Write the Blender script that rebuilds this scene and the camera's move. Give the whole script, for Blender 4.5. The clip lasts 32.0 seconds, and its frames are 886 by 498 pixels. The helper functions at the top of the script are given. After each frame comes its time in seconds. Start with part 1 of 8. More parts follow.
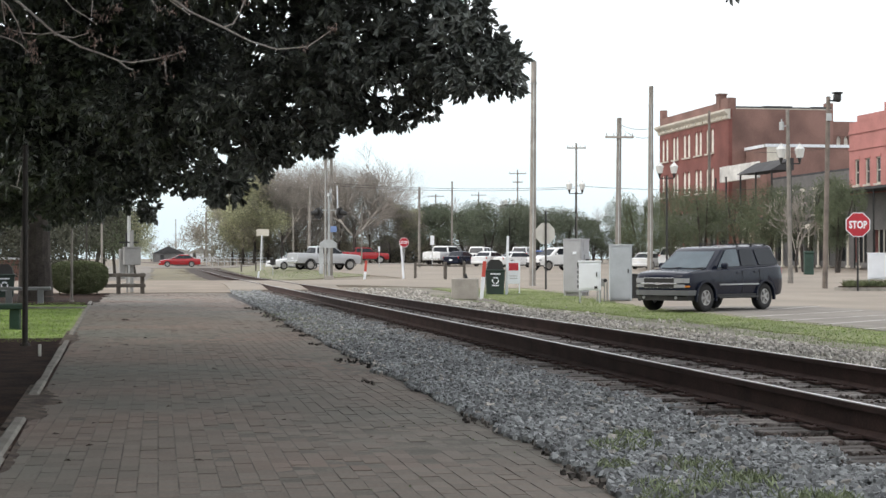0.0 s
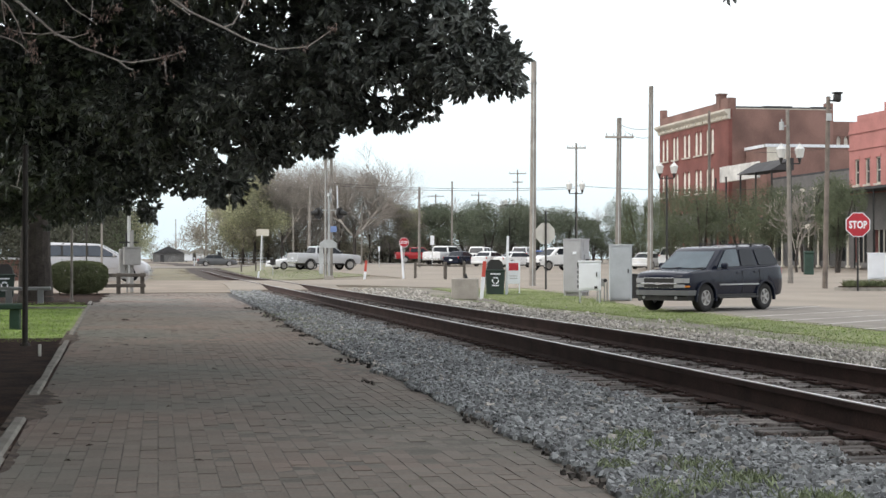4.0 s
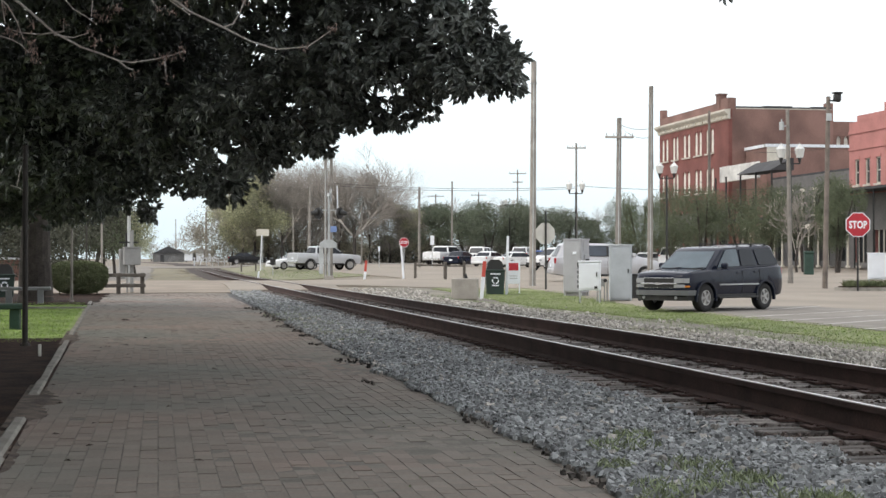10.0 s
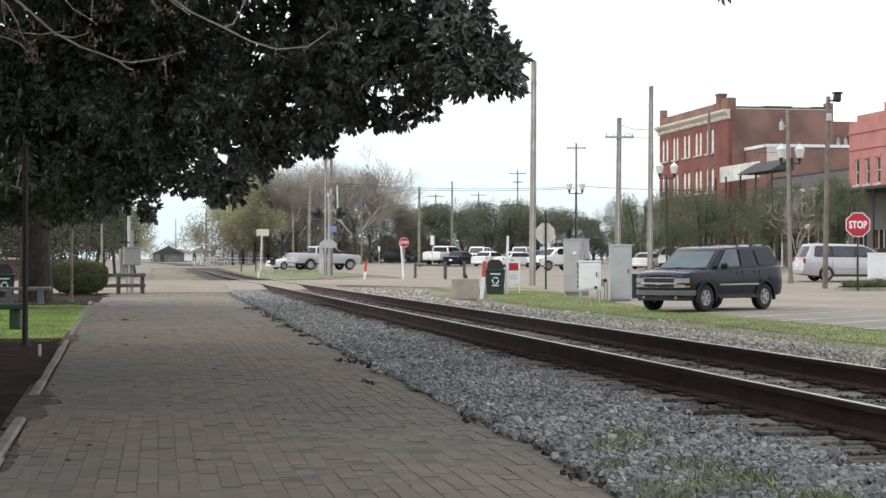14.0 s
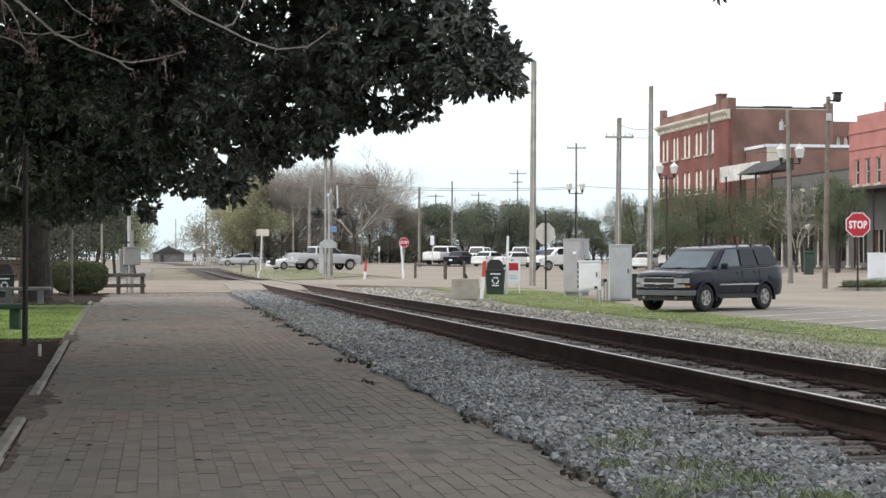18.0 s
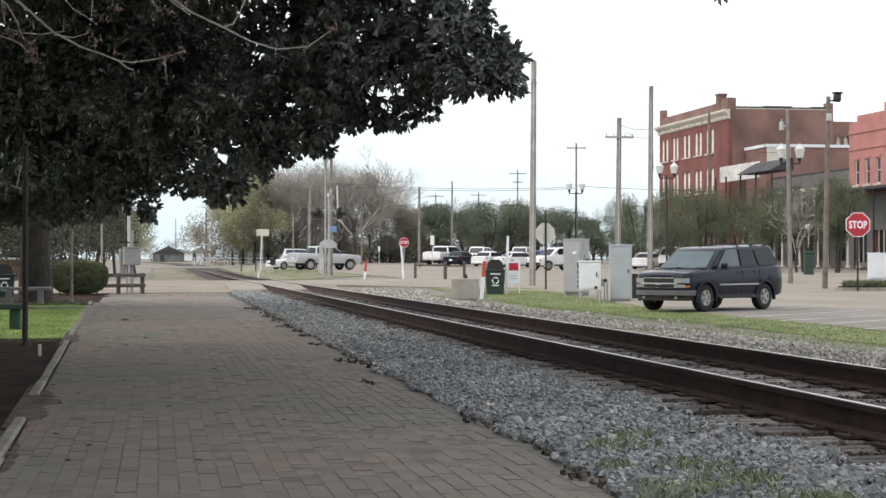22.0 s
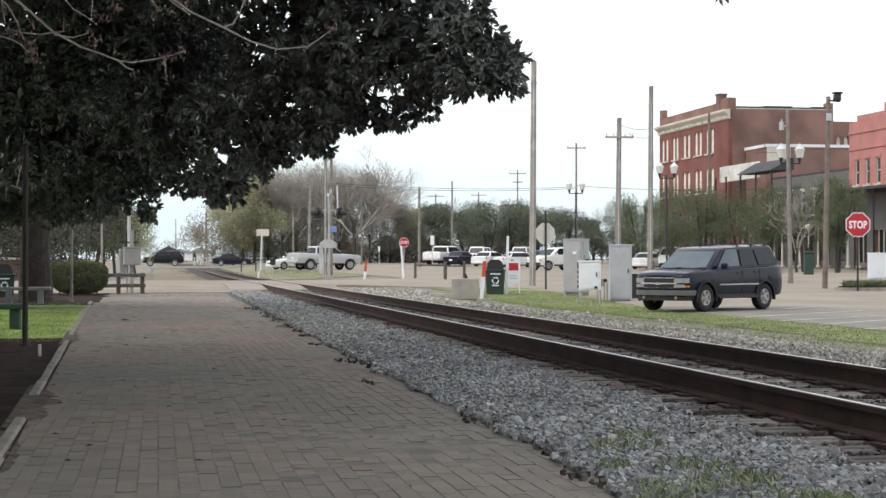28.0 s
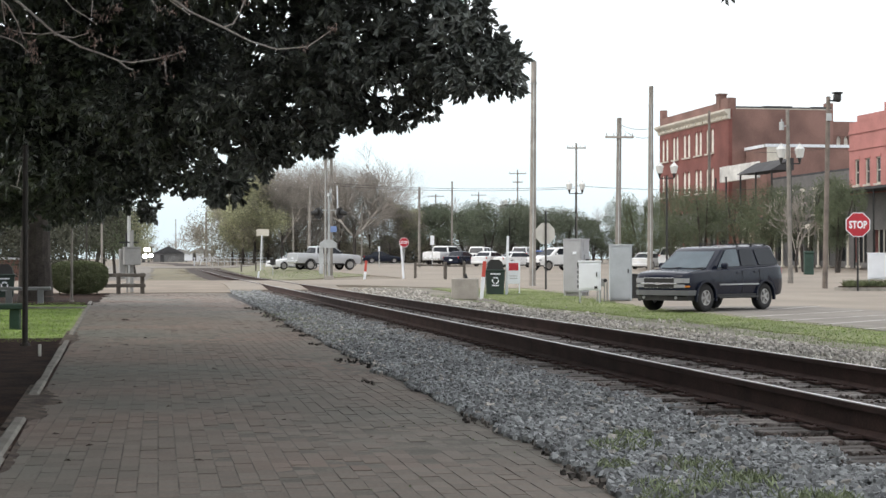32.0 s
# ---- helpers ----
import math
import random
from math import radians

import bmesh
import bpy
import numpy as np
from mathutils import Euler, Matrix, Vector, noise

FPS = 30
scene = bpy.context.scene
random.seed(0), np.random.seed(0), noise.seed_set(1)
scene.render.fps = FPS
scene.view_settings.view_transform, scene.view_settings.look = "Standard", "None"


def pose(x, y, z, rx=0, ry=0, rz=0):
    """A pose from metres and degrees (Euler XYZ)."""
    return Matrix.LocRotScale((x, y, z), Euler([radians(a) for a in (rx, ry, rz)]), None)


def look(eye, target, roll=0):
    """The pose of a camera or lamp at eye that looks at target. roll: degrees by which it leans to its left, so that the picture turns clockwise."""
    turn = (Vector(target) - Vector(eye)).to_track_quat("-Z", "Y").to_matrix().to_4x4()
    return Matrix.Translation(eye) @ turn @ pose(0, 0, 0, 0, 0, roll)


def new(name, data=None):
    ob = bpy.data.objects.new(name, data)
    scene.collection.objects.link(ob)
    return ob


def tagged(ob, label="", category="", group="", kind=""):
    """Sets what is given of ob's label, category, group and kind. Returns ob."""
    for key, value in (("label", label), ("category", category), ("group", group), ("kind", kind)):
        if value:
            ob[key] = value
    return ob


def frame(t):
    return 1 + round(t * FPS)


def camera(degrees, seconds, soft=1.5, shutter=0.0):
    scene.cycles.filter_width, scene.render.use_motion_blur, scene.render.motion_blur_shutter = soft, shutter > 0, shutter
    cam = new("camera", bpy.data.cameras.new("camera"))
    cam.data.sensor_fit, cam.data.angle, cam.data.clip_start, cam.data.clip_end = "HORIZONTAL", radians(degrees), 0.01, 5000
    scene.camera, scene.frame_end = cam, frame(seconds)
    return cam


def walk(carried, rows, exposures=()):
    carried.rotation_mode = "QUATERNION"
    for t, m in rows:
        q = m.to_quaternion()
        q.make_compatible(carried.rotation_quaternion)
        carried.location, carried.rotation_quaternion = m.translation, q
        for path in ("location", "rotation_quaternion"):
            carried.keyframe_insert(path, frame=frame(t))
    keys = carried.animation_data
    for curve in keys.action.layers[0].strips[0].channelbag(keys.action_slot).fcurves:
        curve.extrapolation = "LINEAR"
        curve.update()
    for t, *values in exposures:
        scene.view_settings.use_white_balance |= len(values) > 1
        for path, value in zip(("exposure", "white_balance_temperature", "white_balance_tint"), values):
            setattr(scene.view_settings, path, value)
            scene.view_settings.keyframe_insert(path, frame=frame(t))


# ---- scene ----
cam = camera(30.0, 32.0)
walk(cam, [(0.0, pose(0, 0, 1.08, 90.333, 0, -9.773)), (32.0, pose(0, 0, 1.08, 90.333, 0, -9.773))],
     exposures=[(0.0, 0.0), (32.0, 0.0)])

# ---- overcast spring daylight ----
world = bpy.data.worlds.new("sky")
scene.world = world
world.use_nodes = True
wn = world.node_tree
wn.nodes.clear()
sky_tex = wn.nodes.new("ShaderNodeTexSky")
sky_tex.sky_type, sky_tex.sun_disc = "NISHITA", False
sky_tex.sun_elevation, sky_tex.sun_rotation = radians(48), radians(260)
sky_tex.dust_density, sky_tex.air_density = 4.0, 1.0
bg_sky = wn.nodes.new("ShaderNodeBackground")
bg_sky.inputs["Strength"].default_value = 0.06
cloud = wn.nodes.new("ShaderNodeBackground")
cloud_map = wn.nodes.new("ShaderNodeTexCoord")
cloud_noise = wn.nodes.new("ShaderNodeTexNoise")
cloud_noise.inputs["Scale"].default_value = 2.2
cloud_noise.inputs["Detail"].default_value = 5
cloud_split = wn.nodes.new("ShaderNodeSeparateXYZ")
cloud_rise = wn.nodes.new("ShaderNodeMath")          # clearer towards the horizon, thick white cloud above
cloud_rise.operation = "MULTIPLY_ADD"
cloud_rise.inputs[1].default_value = 3.2
cloud_ramp = wn.nodes.new("ShaderNodeValToRGB")
cloud_ramp.color_ramp.elements[0].color = (0.76, 0.885, 0.945, 1)
cloud_ramp.color_ramp.elements[1].color = (1.0, 1.0, 1.0, 1)
cloud_ramp.color_ramp.elements[0].position = 0.50
cloud_ramp.color_ramp.elements[1].position = 0.95
wn.links.new(cloud_map.outputs["Generated"], cloud_noise.inputs["Vector"])
wn.links.new(cloud_map.outputs["Generated"], cloud_split.inputs[0])
wn.links.new(cloud_split.outputs["Z"], cloud_rise.inputs[0])
wn.links.new(cloud_noise.outputs["Fac"], cloud_rise.inputs[2])
wn.links.new(cloud_rise.outputs[0], cloud_ramp.inputs["Fac"])
wn.links.new(cloud_ramp.outputs["Color"], cloud.inputs["Color"])
cloud.inputs["Strength"].default_value = 1.08
sky_add = wn.nodes.new("ShaderNodeAddShader")
w_out = wn.nodes.new("ShaderNodeOutputWorld")
wn.links.new(sky_tex.outputs["Color"], bg_sky.inputs["Color"])
wn.links.new(bg_sky.outputs[0], sky_add.inputs[0])
wn.links.new(cloud.outputs[0], sky_add.inputs[1])
wn.links.new(sky_add.outputs[0], w_out.inputs["Surface"])

sun = new("sun", bpy.data.lights.new("sun", "SUN"))
sun.data.energy, sun.data.angle, sun.data.color = 0.7, radians(22), (1.0, 0.98, 0.95)
sun.matrix_world = look((-48, -26, 54), (0, 0, 0))

# ---- materials ----
MATS = {}


def mat(name, base, rough=0.8, metal=0.0, var=0.25, scale=3.0, fine=40.0, bump=0.0, rand=0.0, island=0.0,
        emit=0.0, tint=None, stain=0.0, coat=0.0, space="Object"):
    """A procedural surface: base colour varied at a coarse and a fine scale, with bump and optional per-piece variation."""
    if name in MATS:
        return MATS[name]
    m = bpy.data.materials.new(name)
    m.use_nodes = True
    nt = m.node_tree
    b = nt.nodes["Principled BSDF"]
    b.inputs["Roughness"].default_value = rough
    b.inputs["Metallic"].default_value = metal
    if coat:
        b.inputs["Coat Weight"].default_value = coat
        b.inputs["Coat Roughness"].default_value = 0.06
    co = nt.nodes.new("ShaderNodeTexCoord")
    n1 = nt.nodes.new("ShaderNodeTexNoise")
    n1.inputs["Scale"].default_value, n1.inputs["Detail"].default_value = scale, 5
    n2 = nt.nodes.new("ShaderNodeTexNoise")
    n2.inputs["Scale"].default_value, n2.inputs["Detail"].default_value = fine, 3
    for n in (n1, n2):
        nt.links.new(co.outputs[space], n.inputs["Vector"])
    lo = [c * (1 - var) for c in base]
    hi = [min(1, c * (1 + var)) for c in base]
    if tint:
        hi = list(tint)
    mix = nt.nodes.new("ShaderNodeMix")
    mix.data_type = "RGBA"
    mix.inputs["A"].default_value, mix.inputs["B"].default_value = (*lo, 1), (*hi, 1)
    r1 = nt.nodes.new("ShaderNodeMapRange")
    r1.inputs["From Min"].default_value, r1.inputs["From Max"].default_value = 0.33, 0.67
    nt.links.new(n1.outputs["Fac"], r1.inputs["Value"])
    nt.links.new(r1.outputs[0], mix.inputs["Factor"])
    col = mix.outputs["Result"]
    val = nt.nodes.new("ShaderNodeHueSaturation")
    nt.links.new(col, val.inputs["Color"])
    r2 = nt.nodes.new("ShaderNodeMapRange")
    r2.inputs["From Min"].default_value, r2.inputs["From Max"].default_value = 0.3, 0.7
    r2.inputs["To Min"].default_value, r2.inputs["To Max"].default_value = 1 - var * 0.8, 1 + var * 0.8
    nt.links.new(n2.outputs["Fac"], r2.inputs["Value"])
    v = r2.outputs[0]
    for amount, node, sock in ((rand, "ShaderNodeObjectInfo", "Random"), (island, "ShaderNodeNewGeometry", "Random Per Island")):
        if amount:
            src = nt.nodes.new(node)
            rr = nt.nodes.new("ShaderNodeMapRange")
            rr.inputs["To Min"].default_value, rr.inputs["To Max"].default_value = 1 - amount, 1 + amount
            nt.links.new(src.outputs[sock], rr.inputs["Value"])
            mu = nt.nodes.new("ShaderNodeMath")
            mu.operation = "MULTIPLY"
            nt.links.new(v, mu.inputs[0])
            nt.links.new(rr.outputs[0], mu.inputs[1])
            v = mu.outputs[0]
    nt.links.new(v, val.inputs["Value"])
    col = val.outputs["Color"]
    if stain:
        n3 = nt.nodes.new("ShaderNodeTexNoise")
        n3.inputs["Scale"].default_value, n3.inputs["Detail"].default_value = scale * 0.35, 8
        nt.links.new(co.outputs[space], n3.inputs["Vector"])
        r3 = nt.nodes.new("ShaderNodeMapRange")
        r3.inputs["From Min"].default_value, r3.inputs["From Max"].default_value = 0.52, 0.66
        r3.inputs["To Max"].default_value = stain
        nt.links.new(n3.outputs["Fac"], r3.inputs["Value"])
        dm = nt.nodes.new("ShaderNodeMix")
        dm.data_type = "RGBA"
        dm.inputs["B"].default_value = (*[c * 0.45 for c in base], 1)
        nt.links.new(r3.outputs[0], dm.inputs["Factor"])
        nt.links.new(col, dm.inputs["A"])
        col = dm.outputs["Result"]
    nt.links.new(col, b.inputs["Base Color"])
    if bump:
        bp = nt.nodes.new("ShaderNodeBump")
        bp.inputs["Strength"].default_value = min(1, bump)
        bp.inputs["Distance"].default_value = 0.01
        nt.links.new(n2.outputs["Fac"], bp.inputs["Height"])
        nt.links.new(bp.outputs[0], b.inputs["Normal"])
    if emit:
        b.inputs["Emission Color"].default_value = (*base, 1)
        b.inputs["Emission Strength"].default_value = emit
    MATS[name] = m
    return m


ASPHALT = mat("asphalt", (0.282, 0.246, 0.202), 0.9, var=0.12, scale=0.25, fine=30, bump=0.3, stain=0.25)
LANE = mat("grey_lane", (0.235, 0.215, 0.19), 0.95, var=0.15, scale=0.4, fine=25, bump=0.4, stain=0.25)
DIRT = mat("dirt_road", (0.27, 0.228, 0.182), 0.95, var=0.15, scale=0.5, fine=25, bump=0.4, stain=0.2)
SOIL = mat("soil", (0.225, 0.195, 0.155), 0.95, var=0.3, scale=1.5, fine=40, bump=0.6)
MULCH = mat("mulch", (0.031, 0.018, 0.0125), 0.95, var=0.6, scale=3, fine=60, bump=0.8)
MULCH.node_tree.nodes["Principled BSDF"].inputs["Specular IOR Level"].default_value = 0.15
TURF = mat("turf", (0.165, 0.198, 0.072), 0.9, var=0.3, scale=0.8, fine=30, bump=0.5, tint=(0.235, 0.25, 0.118))
LAWN = mat("lawn_turf", (0.22, 0.33, 0.075), 0.9, var=0.25, scale=0.8, fine=30, bump=0.5, tint=(0.30, 0.38, 0.13))
LAWNBLADE = mat("lawn_blade", (0.25, 0.37, 0.085), 0.7, var=0.25, scale=0.8, fine=20, island=0.3)
BLADE = mat("grass_blade", (0.19, 0.26, 0.078), 0.7, var=0.3, scale=1.2, fine=20, island=0.35)
BRICK_PAVER = mat("paver_brick", (0.212, 0.210, 0.181), 0.85, var=0.12, scale=0.33, fine=45, bump=0.4, island=0.11, stain=0.35, tint=(0.260, 0.196, 0.162))
PAVER_ONE = mat("paver_brick_near", (0.212, 0.210, 0.181), 0.85, var=0.12, scale=0.33, fine=45, bump=0.4, rand=0.11, stain=0.35, tint=(0.260, 0.196, 0.162))
SAND = mat("joint_sand", (0.185, 0.170, 0.145), 0.95, var=0.3, scale=2, fine=60, bump=0.4)
STONE = mat("ballast_stone", (0.266, 0.277, 0.278), 0.85, var=0.2, scale=1.2, fine=30, bump=0.3, island=0.5)
STONE_DARK = mat("earthy_stone", (0.10, 0.09, 0.08), 0.9, var=0.3, scale=1.5, fine=30, bump=0.3, island=0.9)
STONE_TAN = mat("pale_gravel", (0.39, 0.37, 0.335), 0.9, var=0.2, scale=2.0, fine=30, bump=0.3, island=0.45)
# far darker than the stones: the shade in their gaps is in this colour
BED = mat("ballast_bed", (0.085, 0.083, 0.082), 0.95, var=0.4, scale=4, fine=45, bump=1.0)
STONE_BROWN = mat("dark_brown_stone", (0.075, 0.058, 0.050), 0.9, var=0.3, scale=1.5, fine=30, bump=0.3, island=0.6)
TIE = mat("creosote_tie", (0.125, 0.105, 0.092), 0.9, var=0.35, scale=3, fine=50, bump=0.6, rand=0.45, island=0.15, tint=(0.27, 0.25, 0.235))
RUST = mat("rusted_rail", (0.062, 0.037, 0.031), 0.9, metal=0.0, var=0.3, scale=3, fine=50, bump=0.2)
SHINE = mat("worn_rail_head", (0.75, 0.74, 0.72), 0.28, metal=1.0, var=0.1, scale=2, fine=60)
CONC = mat("concrete", (0.38, 0.355, 0.315), 0.9, var=0.2, scale=2, fine=50, bump=0.4, stain=0.4)
KERB = mat("kerb_concrete", (0.27, 0.255, 0.225), 0.9, var=0.25, scale=3, fine=60, bump=0.5, stain=0.5)
POLEWOOD = mat("pole_wood", (0.27, 0.25, 0.225), 0.9, var=0.25, scale=2, fine=30, bump=0.5, rand=0.2)
DARKPOLE = mat("dark_pole_wood", (0.175, 0.148, 0.128), 0.9, var=0.25, scale=2, fine=30, bump=0.5)
GALV = mat("galvanised_steel", (0.48, 0.50, 0.50), 0.5, metal=0.5, var=0.15, scale=2, fine=40, rand=0.1)
GREYPAINT = mat("grey_cabinet_paint", (0.385, 0.39, 0.405), 0.55, var=0.08, scale=2, fine=30, stain=0.15)
BLUEGREY = mat("bluegrey_cabinet_paint", (0.42, 0.45, 0.47), 0.5, var=0.08, scale=2, fine=30, stain=0.12)
WHITEPAINT = mat("white_paint", (0.80, 0.83, 0.87), 0.5, var=0.05, scale=2, fine=30, stain=0.08)
REDPAINT = mat("red_sign_paint", (0.43, 0.02, 0.035), 0.45, var=0.08, scale=3, fine=30)
BLUEPAINT = mat("blue_sign_paint", (0.17, 0.25, 0.46), 0.5, var=0.1, scale=3, fine=30)
ORANGE = mat("red_stripe", (0.52, 0.075, 0.055), 0.6, var=0.12, scale=3, fine=30)
BLACKIRON = mat("black_iron", (0.02, 0.02, 0.02), 0.5, var=0.2, scale=3, fine=30)
DARKMETAL = mat("dark_brown_post", (0.045, 0.04, 0.035), 0.7, var=0.25, scale=3, fine=30)
GREENPLASTIC = mat("dark_green_plastic", (0.018, 0.035, 0.028), 0.5, var=0.2, scale=2, fine=30)
GREENBENCH = mat("green_painted_wood", (0.022, 0.052, 0.038), 0.6, var=0.2, scale=3, fine=40)
BENCHSTONE = mat("bench_concrete", (0.30, 0.31, 0.31), 0.85, var=0.15, scale=3, fine=40, stain=0.2)
SIGNBACK = mat("pale_sign_back", (0.60, 0.58, 0.53), 0.6, var=0.08, scale=3, fine=30, stain=0.15)
DRYGRASS = mat("dry_grass", (0.215, 0.20, 0.14), 0.95, var=0.25, scale=0.35, fine=12, bump=0.5, tint=(0.27, 0.235, 0.16))
BOXGREY = mat("relay_box_grey", (0.30, 0.30, 0.29), 0.6, var=0.1, scale=2, fine=30, stain=0.2)
WOODRAIL = mat("weathered_timber", (0.10, 0.088, 0.075), 0.9, var=0.3, scale=3, fine=30, bump=0.4)
BRICK = mat("red_brick", (0.205, 0.078, 0.066), 0.9, var=0.2, scale=0.4, fine=8, bump=0.3, stain=0.35)
BRICKSIDE = mat("old_side_brick", (0.235, 0.138, 0.116), 0.9, var=0.24, scale=0.3, fine=9, bump=0.3, stain=0.55)
PINKBRICK = mat("pink_painted_brick", (0.46, 0.20, 0.18), 0.85, var=0.12, scale=0.5, fine=8, bump=0.3, stain=0.15)
CREAM = mat("cream_trim", (0.62, 0.58, 0.50), 0.7, var=0.1, scale=1, fine=12, stain=0.2)
WINGLASS = mat("window_glass", (0.03, 0.035, 0.04), 0.06, var=0.2, scale=1, fine=10)
PALEGLASS = mat("pale_window_pane", (0.74, 0.71, 0.64), 0.5, var=0.1, scale=1, fine=8)
DARKROOF = mat("dark_roofing", (0.055, 0.055, 0.058), 0.85, var=0.2, scale=1, fine=12)
CARGLASS = mat("car_glass", (0.022, 0.026, 0.032), 0.04, var=0.1, scale=2, fine=20)
CARGLASS.node_tree.nodes["Principled BSDF"].inputs["Specular IOR Level"].default_value = 0.22
SHIELD = mat("windscreen_glass", (0.085, 0.115, 0.135), 0.06, var=0.1, scale=2, fine=20)
TINTED = mat("tinted_glass", (0.055, 0.068, 0.088), 0.06, var=0.1, scale=2, fine=20)
TYRE = mat("tyre_rubber", (0.018, 0.018, 0.018), 0.85, var=0.2, scale=4, fine=40)
RIM = mat("alloy_rim", (0.42, 0.41, 0.40), 0.4, metal=0.7, var=0.15, scale=4, fine=40)
PLASTIC = mat("black_plastic", (0.022, 0.022, 0.022), 0.65, var=0.15, scale=4, fine=40)
BUMPER = mat("grey_bumper_paint", (0.125, 0.13, 0.135), 0.4, var=0.08, scale=3, fine=40)
CHROME = mat("chrome", (0.72, 0.72, 0.72), 0.15, metal=1.0, var=0.05, scale=3, fine=30)
LAMP_CLEAR = mat("headlamp_lens", (0.33, 0.34, 0.35), 0.12, var=0.08, scale=5, fine=30)
LAMP_RED = mat("tail_lamp_lens", (0.35, 0.012, 0.015), 0.15, var=0.08, scale=5, fine=30)
LAMP_AMBER = mat("amber_lens", (0.60, 0.22, 0.03), 0.15, var=0.08, scale=5, fine=30)
LAMP_GLOW = mat("lit_headlight", (1.0, 0.96, 0.88), 0.3, var=0.0, emit=60.0)
GLOBE = mat("white_glass_globe", (0.66, 0.67, 0.65), 0.25, var=0.05, scale=3, fine=30)
BARK = mat("grey_brown_bark", (0.050, 0.043, 0.037), 0.95, var=0.35, scale=4, fine=25, bump=0.8)
TWIG = mat("pale_budding_twig", (0.62, 0.57, 0.53), 0.9, var=0.25, scale=5, fine=40)
BUD = mat("reddish_bud", (0.40, 0.30, 0.265), 0.8, var=0.3, scale=8, fine=40, island=0.4)
BARETWIG = mat("bare_grey_twig", (0.315, 0.288, 0.258), 0.95, var=0.25, scale=0.4, fine=10, island=0.3)
MAGLEAF = mat("magnolia_leaf", (0.112, 0.125, 0.113), 0.36, var=0.3, scale=1.5, fine=20, island=0.55)
# oak leaf copy for far rows, greyed so distance haze is in its colour
FAROAK = mat("hazed_oak_leaf", (0.118, 0.140, 0.095), 0.7, var=0.3, scale=0.5, fine=10, island=0.28)
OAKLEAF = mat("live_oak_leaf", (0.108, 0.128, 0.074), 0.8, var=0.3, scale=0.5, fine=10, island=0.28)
SPRINGLEAF = mat("spring_leaf", (0.37, 0.375, 0.235), 0.7, var=0.25, scale=0.4, fine=10, island=0.4)
HEDGE = mat("hedge_leaf", (0.115, 0.135, 0.065), 0.75, var=0.25, scale=3, fine=20, island=0.25)
WIRE = mat("cable_black", (0.05, 0.05, 0.05), 0.6, var=0.1)
PAINTLINE = mat("road_paint", (0.55, 0.54, 0.50), 0.8, var=0.2, scale=2, fine=40, stain=0.4)


def paint(name, rgb, metal=0.0):
    m = mat("car_paint_" + name, rgb, 0.22 + metal * 0.2, metal=metal, var=0.06, scale=1.5, fine=60, coat=0.45)
    if max(rgb) < 0.1:
        m.node_tree.nodes["Principled BSDF"].inputs["Specular IOR Level"].default_value = 0.2
        m.node_tree.nodes["Principled BSDF"].inputs["Coat Weight"].default_value = 0.15
    return m


# ---- building helpers ----
def mesh_of(name, bm, material, smooth=False):
    me = bpy.data.meshes.new(name)
    bm.normal_update()
    bm.to_mesh(me)
    bm.free()
    me.materials.append(material)
    if smooth:
        me.polygons.foreach_set("use_smooth", [True] * len(me.polygons))
    return me


def part(name, bm, material, parent=None, label="", smooth=False):
    ob = new(name, mesh_of(name, bm, material, smooth))
    if parent:
        ob.parent = parent
    if label:
        tagged(ob, label)
    return ob


def thing(name, x, y, z, label, category, rz=0.0, group="", kind=""):
    ob = new(name)
    ob.matrix_basis = pose(x, y, z, 0, 0, rz)
    ob.empty_display_size = 0.2
    return tagged(ob, label, category, group, kind)


def raw(name, verts, faces, material, parent=None, smooth=False):
    me = bpy.data.meshes.new(name)
    me.from_pydata([tuple(v) for v in verts], [], [tuple(f) for f in faces])
    me.materials.append(material)
    if smooth:
        me.polygons.foreach_set("use_smooth", [True] * len(me.polygons))
    ob = new(name, me)
    if parent:
        ob.parent = parent
    return ob


def box(bm, x, y, z, sx, sy, sz, rz=0.0, bevel=0.0, rx=0.0, ry=0.0):
    """A box whose base centre is at x, y, z."""
    m = pose(x, y, z + sz / 2, rx, ry, rz) @ Matrix.Diagonal((sx, sy, sz, 1))
    g = bmesh.ops.create_cube(bm, size=1, matrix=m)
    if bevel:
        es = list({e for v in g["verts"] for e in v.link_edges})
        bmesh.ops.bevel(bm, geom=es, offset=bevel, segments=1, affect="EDGES")
    return bm


def rod(bm, p, q, r0, r1=None, seg=8):
    """A tapered round bar from p to q."""
    p, q = Vector(p), Vector(q)
    d = q - p
    m = Matrix.Translation((p + q) / 2) @ d.to_track_quat("Z", "Y").to_matrix().to_4x4()
    bmesh.ops.create_cone(bm, cap_ends=True, segments=seg, radius1=r0, radius2=r0 if r1 is None else r1, depth=d.length, matrix=m)
    return bm


def prism(bm, pts, a, b, axis="y"):
    """A flat polygon of (u, v) drawn out from a to b along an axis."""
    def at(u, v, w):
        return {"y": (u, w, v), "x": (w, u, v), "z": (u, v, w)}[axis]
    lo = [bm.verts.new(at(u, v, a)) for u, v in pts]
    hi = [bm.verts.new(at(u, v, b)) for u, v in pts]
    n = len(pts)
    fs = [bm.faces.new(lo[::-1]), bm.faces.new(hi)]
    for i in range(n):
        fs.append(bm.faces.new((lo[i], lo[(i + 1) % n], hi[(i + 1) % n], hi[i])))
    bmesh.ops.recalc_face_normals(bm, faces=fs)
    return bm


